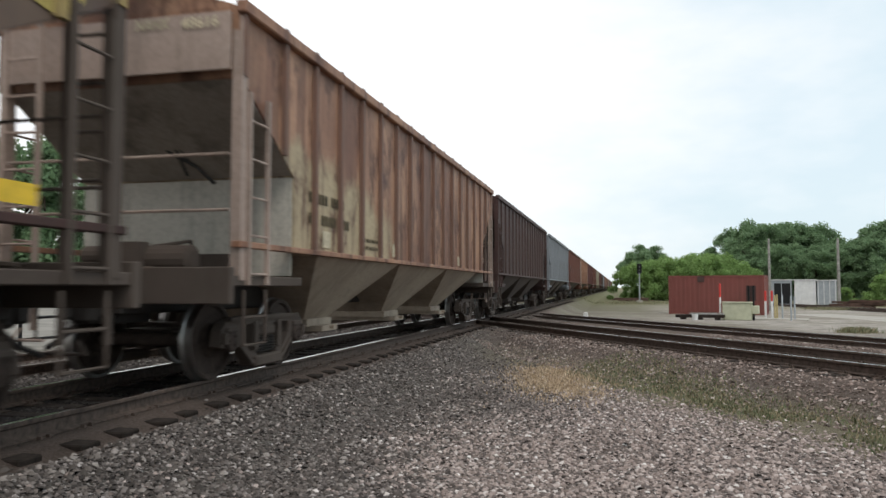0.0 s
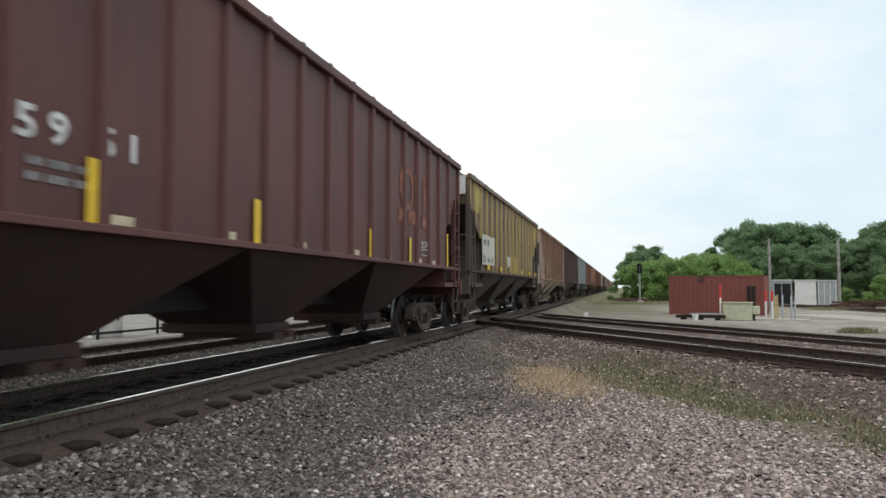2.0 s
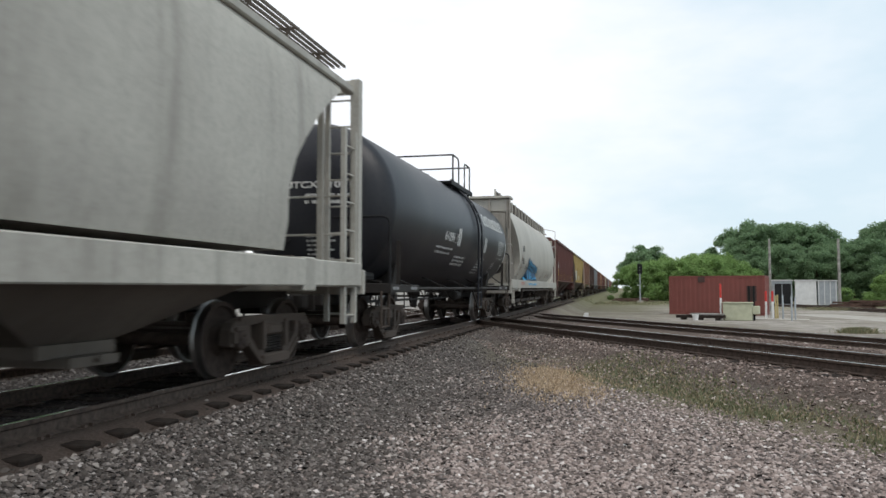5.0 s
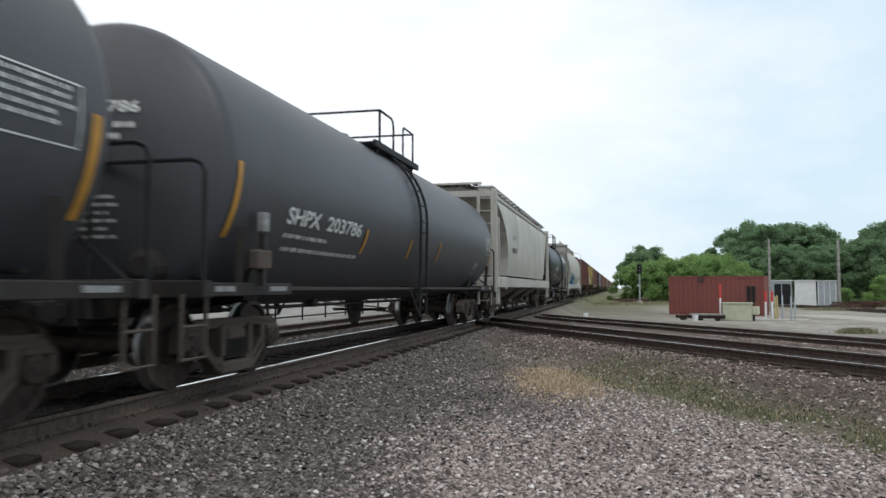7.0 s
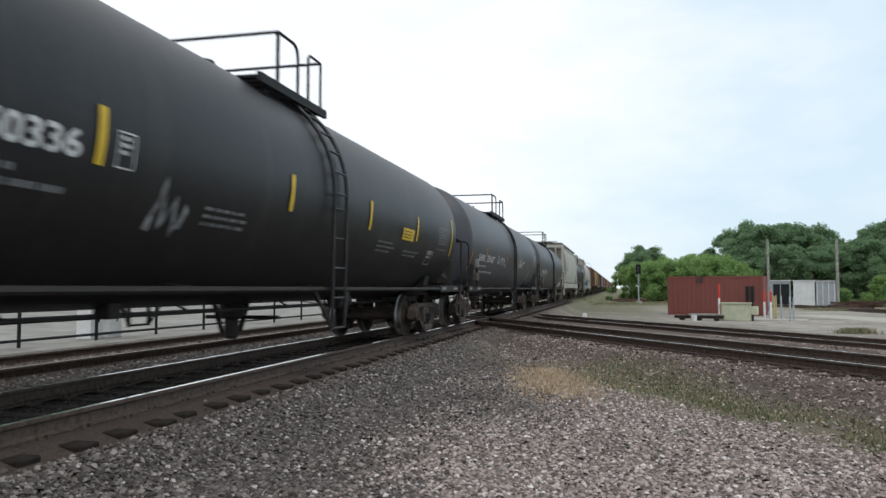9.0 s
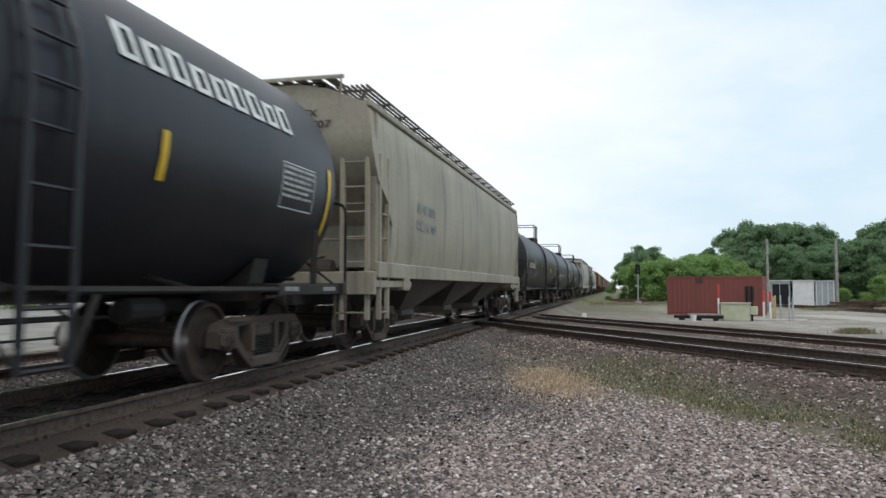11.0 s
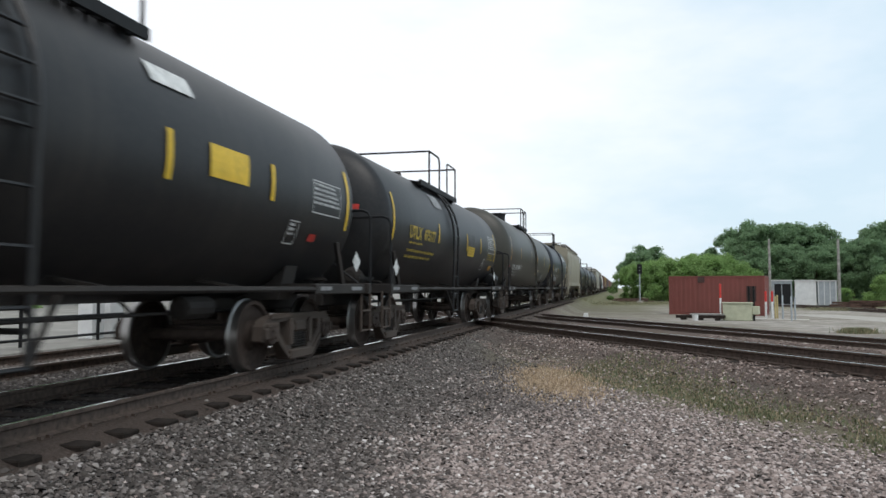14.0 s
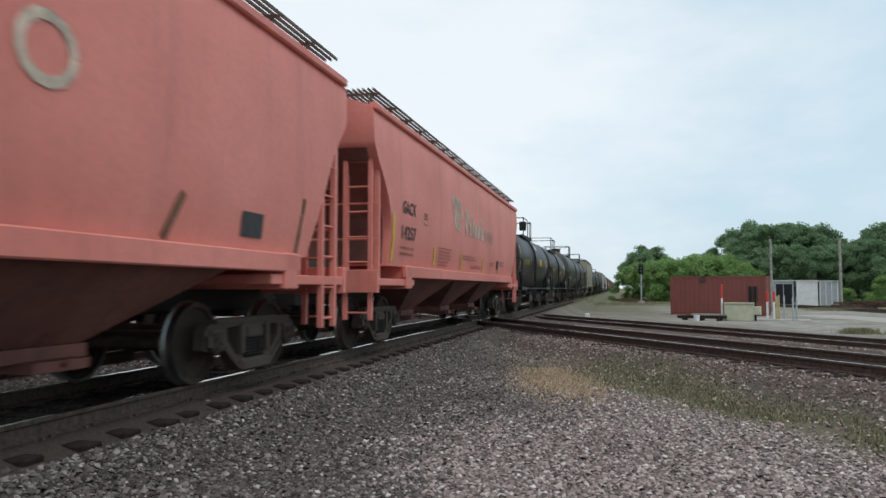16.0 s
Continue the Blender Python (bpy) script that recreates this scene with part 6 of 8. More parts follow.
def car_white():
    sec = [(1.24, 1.36), (1.37, 1.52), (1.48, 1.72), (1.565, 1.95), (1.6, 2.1), (1.62, 2.4), (1.61, 2.8), (1.58, 3.1), (1.5, 3.45), (1.4, 3.75), (1.22, 4.05), (0.95, 4.32), (0.5, 4.5), (0.2, 4.53)]
    L = 19.7
    cut = steps([(1.5, 2.2), (2.0, 2.25), (2.4, 2.15), (2.8, 1.9), (3.3, 1.55), (4.0, 1.25), (4.6, 1.2)])
    far = steps([(1.36, 3.1), (1.6, 2.75), (2.0, 2.35), (2.4, 2.0), (2.8, 1.72), (3.3, 1.42), (3.8, 1.2), (4.2, 1.25), (4.6, 1.8)])
    car, side, eave, top = smooth_hopper("grubby white round-topped pressure hopper with blue spray tag", -41.35, L, "white_body", sec, cut, bays=0, sill=(1.06, 1.39), rails=False, truck_in=2.0, deck=1.05, far_cut=far)
    for s in (-1, 1):
        turn = pose(0, 0, 0, 0, 0, 0 if s < 0 else 180)
        for q in (-1, 1):
            ladder(car, ("white", L, s), q * 1.57, s * (L / 2 - 0.5), 0.5, 2.9 if s > 0 else 1.1, 0.58 if s > 0 else 0.44, "y", M["white_body"])
            if s > 0:
                bm = bmesh.new()
                tube(bm, [(q * 1.57, L / 2 - 0.21, 2.85), (q * 1.57, L / 2 - 0.21, 4.6), (q * 0.9, L / 2 - 0.3, 4.75)], 0.025)
                part("grab_pole", bm, M["white_body"], car)
                bm = bmesh.new()
                rim = [(6.2, 1.36), (8.2, 1.36), (8.2, 2.85), (7.85, 2.4), (7.5, 2.0), (7.1, 1.62)]
                a = [bm.verts.new((q * 1.56, u, z)) for u, z in rim]
                b = [bm.verts.new((q * 1.1, u, z)) for u, z in rim]
                bm.faces.new(a)
                bm.faces.new(b[::-1])
                for k in range(len(rim)):
                    bm.faces.new((a[k], b[k], b[(k + 1) % len(rim)], a[(k + 1) % len(rim)]))
                part("end_gusset", bm, M["white_body"], car)
        if s > 0:
            bm = bmesh.new()
            tube(bm, [(-0.9, -L / 2 + 0.3, 4.3), (-0.9, -L / 2 + 0.3, 4.75), (0.9, -L / 2 + 0.3, 4.75), (0.9, -L / 2 + 0.3, 4.3)], 0.03)
            part("roof_rail", bm, M["white_body"], car, at=turn)
            continue
        bm = bmesh.new()
        box(bm, -1.42, 1.42, -L / 2 + 0.08, -L / 2 + 0.9, 1.2, 3.9, 0.05)
        part("end_bulkhead", bm, M["grimy_white"], car, at=turn)
        # slope behind the bulkhead, its brown colour standing for the recess's shade
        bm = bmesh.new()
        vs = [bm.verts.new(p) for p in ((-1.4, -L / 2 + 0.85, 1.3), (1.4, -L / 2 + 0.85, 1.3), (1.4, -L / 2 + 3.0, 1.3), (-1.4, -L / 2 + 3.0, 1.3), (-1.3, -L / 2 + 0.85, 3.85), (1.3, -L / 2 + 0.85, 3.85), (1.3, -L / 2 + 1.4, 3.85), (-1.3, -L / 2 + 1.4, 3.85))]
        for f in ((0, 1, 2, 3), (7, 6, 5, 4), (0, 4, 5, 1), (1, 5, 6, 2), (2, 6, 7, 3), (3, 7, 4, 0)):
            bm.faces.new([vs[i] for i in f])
        part("slope_sheet", bm, M["recess_brown"], car, at=turn)
        bm = bmesh.new()
        for x in (-1.45, -0.75, 0.75, 1.45):
            box(bm, x - 0.04, x + 0.04, -L / 2 - 0.02, -L / 2 + 0.06, 3.3, 4.42)
        for x in (-1.5, 1.5):
            box(bm, x - 0.05, x + 0.05, -L / 2 - 0.02, -L / 2 + 0.08, 1.15, 4.42)
        part("end_frame", bm, M["grimy_white"], car, at=turn)
        bm = bmesh.new()
        box(bm, -1.55, 1.55, -L / 2 - 0.1, -L / 2 + 0.75, 4.42, 4.5, 0.01)
        box(bm, -1.5, 1.5, -L / 2 + 0.05, -L / 2 + 0.1, 3.95, 4.42)
        part("end_canopy", bm, M["white_body"], car, at=turn)
        bm = bmesh.new()
        for z in (2.0, 2.7):
            tube(bm, [(0.55, -L / 2 - 0.03, z), (1.52, -L / 2 - 0.03, z), (1.52, -L / 2 + 0.75, z)], 0.018)
        part("grab_iron", bm, M["white_body"], car, at=turn)
        bm = bmesh.new()
        lathe(bm, [(-L / 2 + 0.06, 0.3), (-L / 2 + 0.07, 0.31), (-L / 2 + 0.075, 0.02)], 20, "y", (0.95, 0, 1.9))
        part("access_hole", bm, M["under"], car, at=turn)
    for s in (-1, 1):
        for z in (4.41, 4.474, 4.538, 4.602, 4.666, 4.73):
            bm = bmesh.new()
            box(bm, s * 0.9 - 0.012, s * 0.9 + 0.012, -L / 2 + 0.75, L / 2 - 0.9, z, z + 0.052)
            part("kerb_slat", bm, M["under_light"], car)
        for k in range(17):
            bm = bmesh.new()
            box(bm, -0.03, 0.03, -0.03, 0.03, 4.3, 4.8)
            part("kerb_post", bm, M["white_body"], car, at=(s * 0.93, -L / 2 + 0.3 + (L - 1.6) * k / 16, 0))
        bm = bmesh.new()
        tube(bm, [(s * 0.95, -6.0, 0.5), (s * 0.95, 6.2, 0.5)], 0.08, 10)
        part("discharge_pipe", bm, M["dark_bay"], car)
        bm = bmesh.new()
        beam(bm, (s * 1.5, -6.3, 0.97), (s * 1.5, 6.3, 0.97), 0.05, 0.07)
        part("lower_sill", bm, M["dark_bay"], car)
        for u in (-5.6, -2.6, -0.4, 2.6, 5.25):
            bm = bmesh.new()
            beam(bm, (s * 1.47, u, 1.06), (s * 1.36, u, 0.5), 0.05, 0.05)
            part("pipe_hanger", bm, M["dark_bay"], car)
        bm = bmesh.new()
        box(bm, s * 1.4 - 0.2, s * 1.4 + 0.2, -8.0, 8.0, 1.372, 1.386)
        part("sill_plate", bm, M["white_body"], car)
        bm = bmesh.new()
        box(bm, s * 1.0 - 0.3, s * 1.0 + 0.3, 6.4, 6.9, 0.55, 1.0, 0.03)
        tube(bm, [(s * 1.3, 6.3, 1.1), (s * 1.3, 6.3, 0.42), (s * 1.3, 7.1, 0.42), (s * 1.3, 7.1, 1.1)], 0.03)
        part("valve_box", bm, M["dark_bay"], car)
    running_board(car, L - 1.8, 4.62, 0.8, M["under"])
    for k in range(3):
        bm = bmesh.new()
        lathe(bm, [(0.42, 0.22), (0.6, 0.42), (1.4, 1.45)], 24, "z")
        part("hopper_cone", bm, M["under"], car, at=(0, -4.0 + 4.0 * k, 0), smooth=40)
    mark("seam", [flat_box(-L / 2 + 2.3, L / 2 - 2.4, 2.03, 2.052, 0, 1, 1)], side, M["panel_white"], car, "pale welded seam")
    for (a, v1), (b, v0) in (((-0.25, 1.87), (-0.5, 1.47)), ((1.95, 1.87), (1.6, 1.48)), ((4.29, 1.84), (3.95, 1.57)), ((6.8, 2.42), (6.45, 1.72))):
        run = [(b + (a - b) * k / 12, v0 + (v1 - v0) * k / 12) for k in range(13)]
        mark("old_strip", [flat_stroke(run[:7], 0.09)], side, M["orange_mark" if a < 0 else "rust_streak"], car, "grimy orange strip")
        mark("body_streak", [flat_stroke(run[5:], 0.075)], lambda u, v: (side(u, v)[0] + 0.004, u, v), M["rust_streak"], car, "rusty grime streak")
    mark("data_panel", [flat_box(5.1, 5.4, 1.66, 1.86)], side, M["grime_mark"], car, "dark data panel")
    mark("body_streak", [flat_box(2.46, 2.5, 2.06, 3.0, 0.05)], side, M["light_seam"], car, "faint upright weld seam")
    mark("lettering", [fit_text("SSPX", -6.72, -6.06, 2.57, 2.81), fit_text("1022", -6.81, -6.15, 2.06, 2.3)], side, M["dark_mark"], car)
    mark("lettering", small_print(-6.8, 1.9, 2.2, 2, 0.05, 0.08, 2), side, M["light_seam"], car)
    mark("lettering", small_print(-0.9, 1.28, 0.75, 2, 0.04, 0.05, 4) + small_print(4.2, 1.28, 0.6, 2, 0.03, 0.04, 4), lambda u, v: (1.632, u, v), M["grey_mark"], car)
    mark("lettering", small_print(-7.4, 1.27, 1.3, 2, 0.035, 0.03, 4), lambda u, v: (1.635, u, v), M["red_mark"], car)
    mark("body_streak", [flat_stroke([(-7.1, 1.55), (-6.95, 1.95), (-6.82, 2.4)], 0.12)], side, M["rust_streak"], car, "rusty grime streak")
    # sprayed tag: leaning dark blue bubbles with pale blue cores over a pale blue base, no letters
    rnd = random.Random(21)
    lay = lambda d: (lambda u, v: ((1.63 if v < 1.41 else max(side(u, v)[0], 1.55 if v < 1.5 else 0)) + d, u, v))
    base = [(-5.15 + 0.1 * k, 1.36 + 0.05 * math.sin(k * 0.8)) for k in range(36)]
    mark("spray_tag", [flat_stroke(base, 0.3)], lay(0.010), M["blue_mark"], car, "pale blue spray paint base")
    for k in range(6):
        u, top = -4.75 + 0.62 * k, (2.36, 2.3, 2.2, 2.16, 2.13, 2.08)[k]
        tall = top - 1.42
        for j, (f, w) in enumerate(((0.26, 0.36), (0.72, 0.33))):
            cu, cv = u + 0.28 * f + 0.05 * math.sin(k * 1.7), 1.42 + tall * f
            h = tall * 0.31
            mark("spray_outline", [flat_disc(cu, cv, w, h, 24)], lay(0.016 + 0.002 * j), M["navy_mark"], car, "dark blue spray paint bubble")
            mark("spray_tag", [flat_disc(cu + 0.03, cv, w * 0.72, h * 0.7, 24)], lay(0.022 + 0.002 * j), M["blue_mark"], car, "pale blue spray paint core")
            mark("spray_outline", [flat_disc(cu + (0.06 if k % 2 else -0.04), cv - 0.02, w * 0.36, h * 0.34, 16)], lay(0.028 + 0.002 * j), M["navy_mark"], car, "dark blue spray paint spot")
    scrawls = (((-5.8, 1.95), 0.85, 0.2), ((-1.22, 1.76), 0.5, 0.2), ((-1.3, 1.6), 0.6, 0.06))
    for (u, v), w, h in scrawls:
        pts = [(u + w * k / 23 + 0.05 * math.sin(k * 1.9), v + h * (0.6 * math.sin(k * 1.2) + rnd.uniform(-0.2, 0.2))) for k in range(24)]
        mark("spray_scrawl", [flat_stroke(pts, 0.03)], lay(0.014), M["dark_mark"], car, "dark spray paint scrawl")


def end_lettering(car, head, u0, text, mat, z0=2.86, w=1.25):
    mark("end_lettering", [fit_text(text, u0, u0 + w, z0, z0 + 0.13)], head, M[mat], car)
    mark("end_lettering", small_print(u0 + 0.4, z0 - 0.16, 0.85, 2, 0.06, 0.06, 3), head, M[mat], car)
    mark("end_lettering", small_print(0.02, 1.98, 0.55, 6, 0.035, 0.045, 7), head, M[mat], car)


def worded_shapes(u, v, w, h, n, seed):
    """A brand word as a row of plain frames of its size."""
    rnd, out = random.Random(seed), []
    for k in range(n):
        a, c, top = u + w * k / n, w / n * 0.76, v + h * (1 if rnd.random() < 0.5 else 0.86)
        pts = [(a, v), (a + c, v), (a + c, top), (a, top), (a + c * 0.34, v + h * 0.16), (a + c * 0.72, v + h * 0.16), (a + c * 0.72, top - h * 0.16), (a + c * 0.34, top - h * 0.16)]
        out.append((pts, [(0, 1, 5, 4), (1, 2, 6, 5), (2, 3, 7, 6), (3, 0, 4, 7)]))
    return out


def name_bars(car, shapes, surface, mat, owner, label):
    """Each bar of a brand word as a piece of its own."""
    for s in shapes:
        mark("name_bar", [s], surface, mat, owner, label)


def gauge_post(car, u, top, bottom=1.1):
    """Upright lever post with a pale box on its head, at the corner of an end platform."""
    bm = bmesh.new()
    beam(bm, (1.6, u - 0.02, bottom), (1.6, u, top), 0.07, 0.07)
    post = part("lever_post", bm, M["under"], car)
    bm = bmesh.new()
    box(bm, 1.56, 1.65, u - 0.07, u + 0.06, top + 0.02, top + 0.24, 0.01)
    part("indicator_box", bm, M["grey_mark"], post, "pale indicator box")
    bm = bmesh.new()
    box(bm, 1.5, 1.64, u - 0.16, u + 0.16, bottom + 0.18, bottom + 0.4, 0.02)
    part("linkage_box", bm, M["truck"], post)


def car_syrup():
    cyl = 13.1
    car, side, head = tank_car("black corn-syrup tank car with a white company name", -59.0, cyl, 1.55, 2.6, "navy_tank", domed=True, mid=1.3, walk_at=1.3)
    end_lettering(car, head, -0.4, "UTCX 61091", "white_mark")
    name_bars(car, worded_shapes(9.05, 2.95, 3.6, 0.36, 9, 3), side, M["white_mark"], car, "white company name as bars")
    mark("lettering", [fit_text("61091", 3.85, 4.85, 2.2, 2.42)], side, M["white_mark"], car)
    mark("lettering", small_print(3.3, 2.0, 1.6, 2, 0.05, 0.06, 5), side, M["white_mark"], car)
    mark("lettering", small_print(5.4, 1.85, 1.4, 3, 0.05, 0.04, 6), side, M["white_mark"], car)
    mark("lettering", small_print(8.6, 1.92, 0.9, 6, 0.035, 0.045, 6), side, M["white_mark"], car)
    for u in (5.45, 9.15):
        for q in (-0.09, 0.09):
            mark("reflective_strip", [flat_box(u + q - 0.06, u + q + 0.06, 2.14, 2.58)], side, M["white_mark"], car, "white reflective strip")
    data_panel(car, side, 11.5, 12.6, 2.05, 2.62, "white_mark", 2)
    data_panel(car, side, 11.1, 11.5, 1.6, 1.9, "white_mark", 3)
    data_panel(car, side, 5.05, 5.25, 2.2, 2.42, "white_mark", 3)
    stripe(car, side, cyl - 0.1, 1.7, 2.6, 0.1, "white_mark")


def round_section(bulge=1.6):
    return [(1.5, 1.45), (bulge - 0.03, 1.8), (bulge - 0.01, 2.2), (bulge, 2.6), (bulge, 2.9), (bulge - 0.02, 3.3), (bulge - 0.05, 3.6), (1.5, 3.9), (1.42, 4.05), (0.8, 4.3), (0.3, 4.4)]


def end_dress(car, L, mat, eave, fence, dark, back=0.0, near_ladder=True):
    """End frame, ladders and a roof walkway for smooth hoppers."""
    for s in (-1, 1):
        bm = bmesh.new()
        for x in (-1.5, -0.95, 0.95, 1.5):
            box(bm, x - 0.045, x + 0.045, 0, 0.08, 1.15, eave - 0.05)
        for z in (1.9, 2.5):
            tube(bm, [(-1.5, 0.0, z), (1.5, 0.0, z)], 0.018)
        part("end_frame", bm, mat, car, at=pose(0, s * (L / 2 - 0.02 - back), 0, 0, 0, 0 if s < 0 else 180))
        for q in (-1, 1):
            if near_ladder or s > 0:
                ladder(car, ("s", L, eave), q * 1.55, s * (L / 2 - 0.4 - back), 0.55, eave - 0.75, 0.44, "y", mat, rail=0.07)
            ladder(car, ("e", L, eave), q * 1.22, s * (L / 2 + 0.1 - back), 0.55, eave + 0.05, 0.44, "x", mat, rail=0.07)
        brake_gear(car, s * (L / 2 - 0.2), 1.15, M["truck"])
        bm = bmesh.new()
        box(bm, -0.95, 1.1, -0.12, -0.08, fence - 0.04, fence + 0.02)
        tube(bm, [(-0.9, -0.1, fence), (-0.9, -0.1, eave)], 0.018)
        tube(bm, [(1.05, -0.1, fence), (1.05, -0.1, eave)], 0.018)
        board = part("end_running_board", bm, mat, car, at=pose(0, s * L / 2, 0, 0, 0, 0 if s < 0 else 180))

        def end_slat(bm):
            box(bm, -0.09, 0.09, -0.35, 0.35, -0.01, 0.01)
        for k in range(7):
            place("slat", shared(("end_slat", mat.name), end_slat, "slat", mat), board, (-0.81 + 0.27 * k, 0.25, fence))
    running_board(car, L - 0.4, fence, 0.62, dark)


def roof_grating(car, L, half, z, roof, mat):
    """Wide open grating walkway along the roof edge on brackets."""
    def bars(bm):
        for k in range(9):
            x = half - 0.75 + 0.09 * k
            box(bm, x - 0.012, x + 0.012, -L / 2 + 0.2, L / 2 - 0.2, -0.02, 0.02)
    for s in (-1, 1):
        place("roof_grating", shared(("grating", L, half), bars, "roof_grating", mat), car, pose(0, 0, z, 0, 0, 0 if s > 0 else 180))
        k = -L / 2 + 0.4
        while k < L / 2:
            bm = bmesh.new()
            box(bm, half - 0.8, half + 0.03, -0.03, 0.03, -0.05, -0.02)
            beam(bm, (half - 0.1, 0, -0.04), (half - 0.2, 0, roof - z), 0.05, 0.05)
            me = MESHES.get(("gb", half, z)) or MESHES.setdefault(("gb", half, z), mesh_of(bm, "grating_bracket", mat))
            place("grating_bracket", me, car, pose(0, k * s, z, 0, 0, 0 if s > 0 else 180))
            k += 1.05


def car_grey():
    L = 18.2
    cut = steps([(1.4, 2.5), (2.3, 2.55), (2.6, 2.45), (3.2, 1.9), (3.7, 1.15), (4.05, 0.5), (4.4, 0.35)])
    sec = [(hw, z + 0.08) for hw, z in round_section()]
    car, side, eave, top = smooth_hopper("pale grey smooth-sided covered hopper", -76.8, L, "light_grey_body", sec, cut, sill=(1.1, 1.45))
    end_dress(car, L, M["light_grey_body"], 4.2, 4.55, M["under"])
    for s in (-1, 1):
        bm = bmesh.new()
        for x in (-1.52, 1.52):
            box(bm, x - 0.07, x + 0.07, -L / 2 - 0.05, -L / 2 + 0.1, 1.15, 4.3)
        box(bm, -1.52, 1.52, -L / 2 - 0.05, -L / 2 + 0.06, 4.1, 4.3)
        part("end_portal", bm, M["light_grey_body"], car, at=pose(0, 0, 0, 0, 0, 0 if s < 0 else 180))
    mark("lettering", small_print(-5.5, 2.9, 1.0, 1, 0.14, 0.1, 4), side, M["grey_mark"], car)
    mark("lettering", small_print(-5.5, 2.4, 1.4, 1, 0.2, 0.1, 5), side, M["dark_mark"], car)
    roof_grating(car, L, 1.42, 4.48, 4.2, M["under_light"])


def car_tank_one():
    cyl = 15.8
    car, side, head = tank_car("charcoal tank car with white number and orange strips", -95.0, cyl, 1.59, 2.41, "charcoal_tank", mid=-0.5, walk_at=-0.41, walk_len=3.05, stand=0.67, posts=(-1.6, -0.72, -0.04, 0.72))
    gauge_post(car, -7.32, 1.68)
    end_lettering(car, head, -0.5, "SHPX 203786", "white_mark")
    mark("lettering", [fit_text("SHPX", 1.35, 2.38, 1.87, 2.08), fit_text("203786", 2.62, 4.02, 1.87, 2.08)], side, M["white_mark"], car)
    mark("lettering", small_print(1.4, 1.71, 1.9, 1, 0.05, 0.1, 1), side, M["white_mark"], car)
    mark("lettering", small_print(1.5, 1.55, 2.7, 1, 0.05, 0.1, 2), side, M["white_mark"], car)
    for u, a, b in ((0.06, 1.62, 2.42), (4.3, 1.63, 2.02), (6.9, 1.65, 2.01), (9.25, 1.66, 2.1), (cyl - 0.08, 1.6, 2.4)):
        stripe(car, side, u, a, b, 0.1, "orange_mark")
    data_panel(car, side, 14.9, 15.7, 2.08, 2.58, "white_mark", 5)
    data_panel(car, side, 13.75, 14.15, 1.5, 1.8, "white_mark", 2)


def car_tank_two():
    cyl = 16.25
    car, side, head = tank_car("charcoal tank car with white number and sprayed scrawls", -113.1, cyl, 1.59, 2.41, "charcoal_tank", mid=0.1, walk_at=-0.55, walk_len=3.1, stand=0.67, posts=(-1.84, -0.95, -0.1, 0.72))
    gauge_post(car, -7.63, 1.65)
    end_lettering(car, head, -0.75, "SHPX 201687", "white_mark")
    mark("lettering", [fit_text("SHPX", 1.12, 2.17, 1.89, 2.08), fit_text("201687", 2.55, 3.85, 1.89, 2.1)], side, M["white_mark"], car)
    mark("lettering", small_print(1.2, 1.73, 2.0, 1, 0.05, 0.1, 1), side, M["white_mark"], car)
    mark("lettering", small_print(1.3, 1.56, 2.9, 1, 0.05, 0.1, 2), side, M["white_mark"], car)
    for u, a, b in ((0.06, 1.61, 2.15), (2.34, 1.86, 2.3), (6.6, 1.84, 2.28), (9.5, 1.84, 2.2), (12.95, 1.84, 2.1), (cyl - 0.08, 1.6, 2.4)):
        stripe(car, side, u, a, b, 0.1, "orange_mark")
    zig = [(4.5, 1.95), (4.6, 2.15), (4.75, 2.1), (4.6, 1.95), (4.85, 1.9), (5.0, 2.1), (5.1, 1.95), (5.2, 2.12), (5.15, 1.9), (5.35, 2.12), (5.55, 2.1), (5.35, 1.9), (5.6, 1.92), (5.7, 2.12), (5.8, 1.95), (5.95, 2.1), (6.05, 1.95), (6.35, 1.85)]
    mark("spray_scrawl", [flat_stroke(zig, 0.05)], side, M["white_mark"], car, "white spray paint scrawl")
    loop = [(9.8, 1.95), (9.95, 1.9), (10.05, 2.1), (10.1, 2.45), (10.12, 1.95), (10.25, 1.92), (10.35, 2.2), (10.4, 1.95), (10.5, 1.98), (10.6, 2.3), (10.62, 2.0), (10.8, 1.98), (10.85, 2.15), (10.7, 2.1), (10.9, 1.92), (11.1, 2.05), (11.4, 2.2), (11.6, 2.1)]
    mark("spray_scrawl", [flat_stroke(loop, 0.075)], side, M["white_mark"], car, "white spray paint scrawl")
    data_panel(car, side, 14.95, 16.0, 2.1, 2.58, "white_mark", 5)
    data_panel(car, side, 13.6, 14.0, 1.5, 1.85, "white_mark", 2)


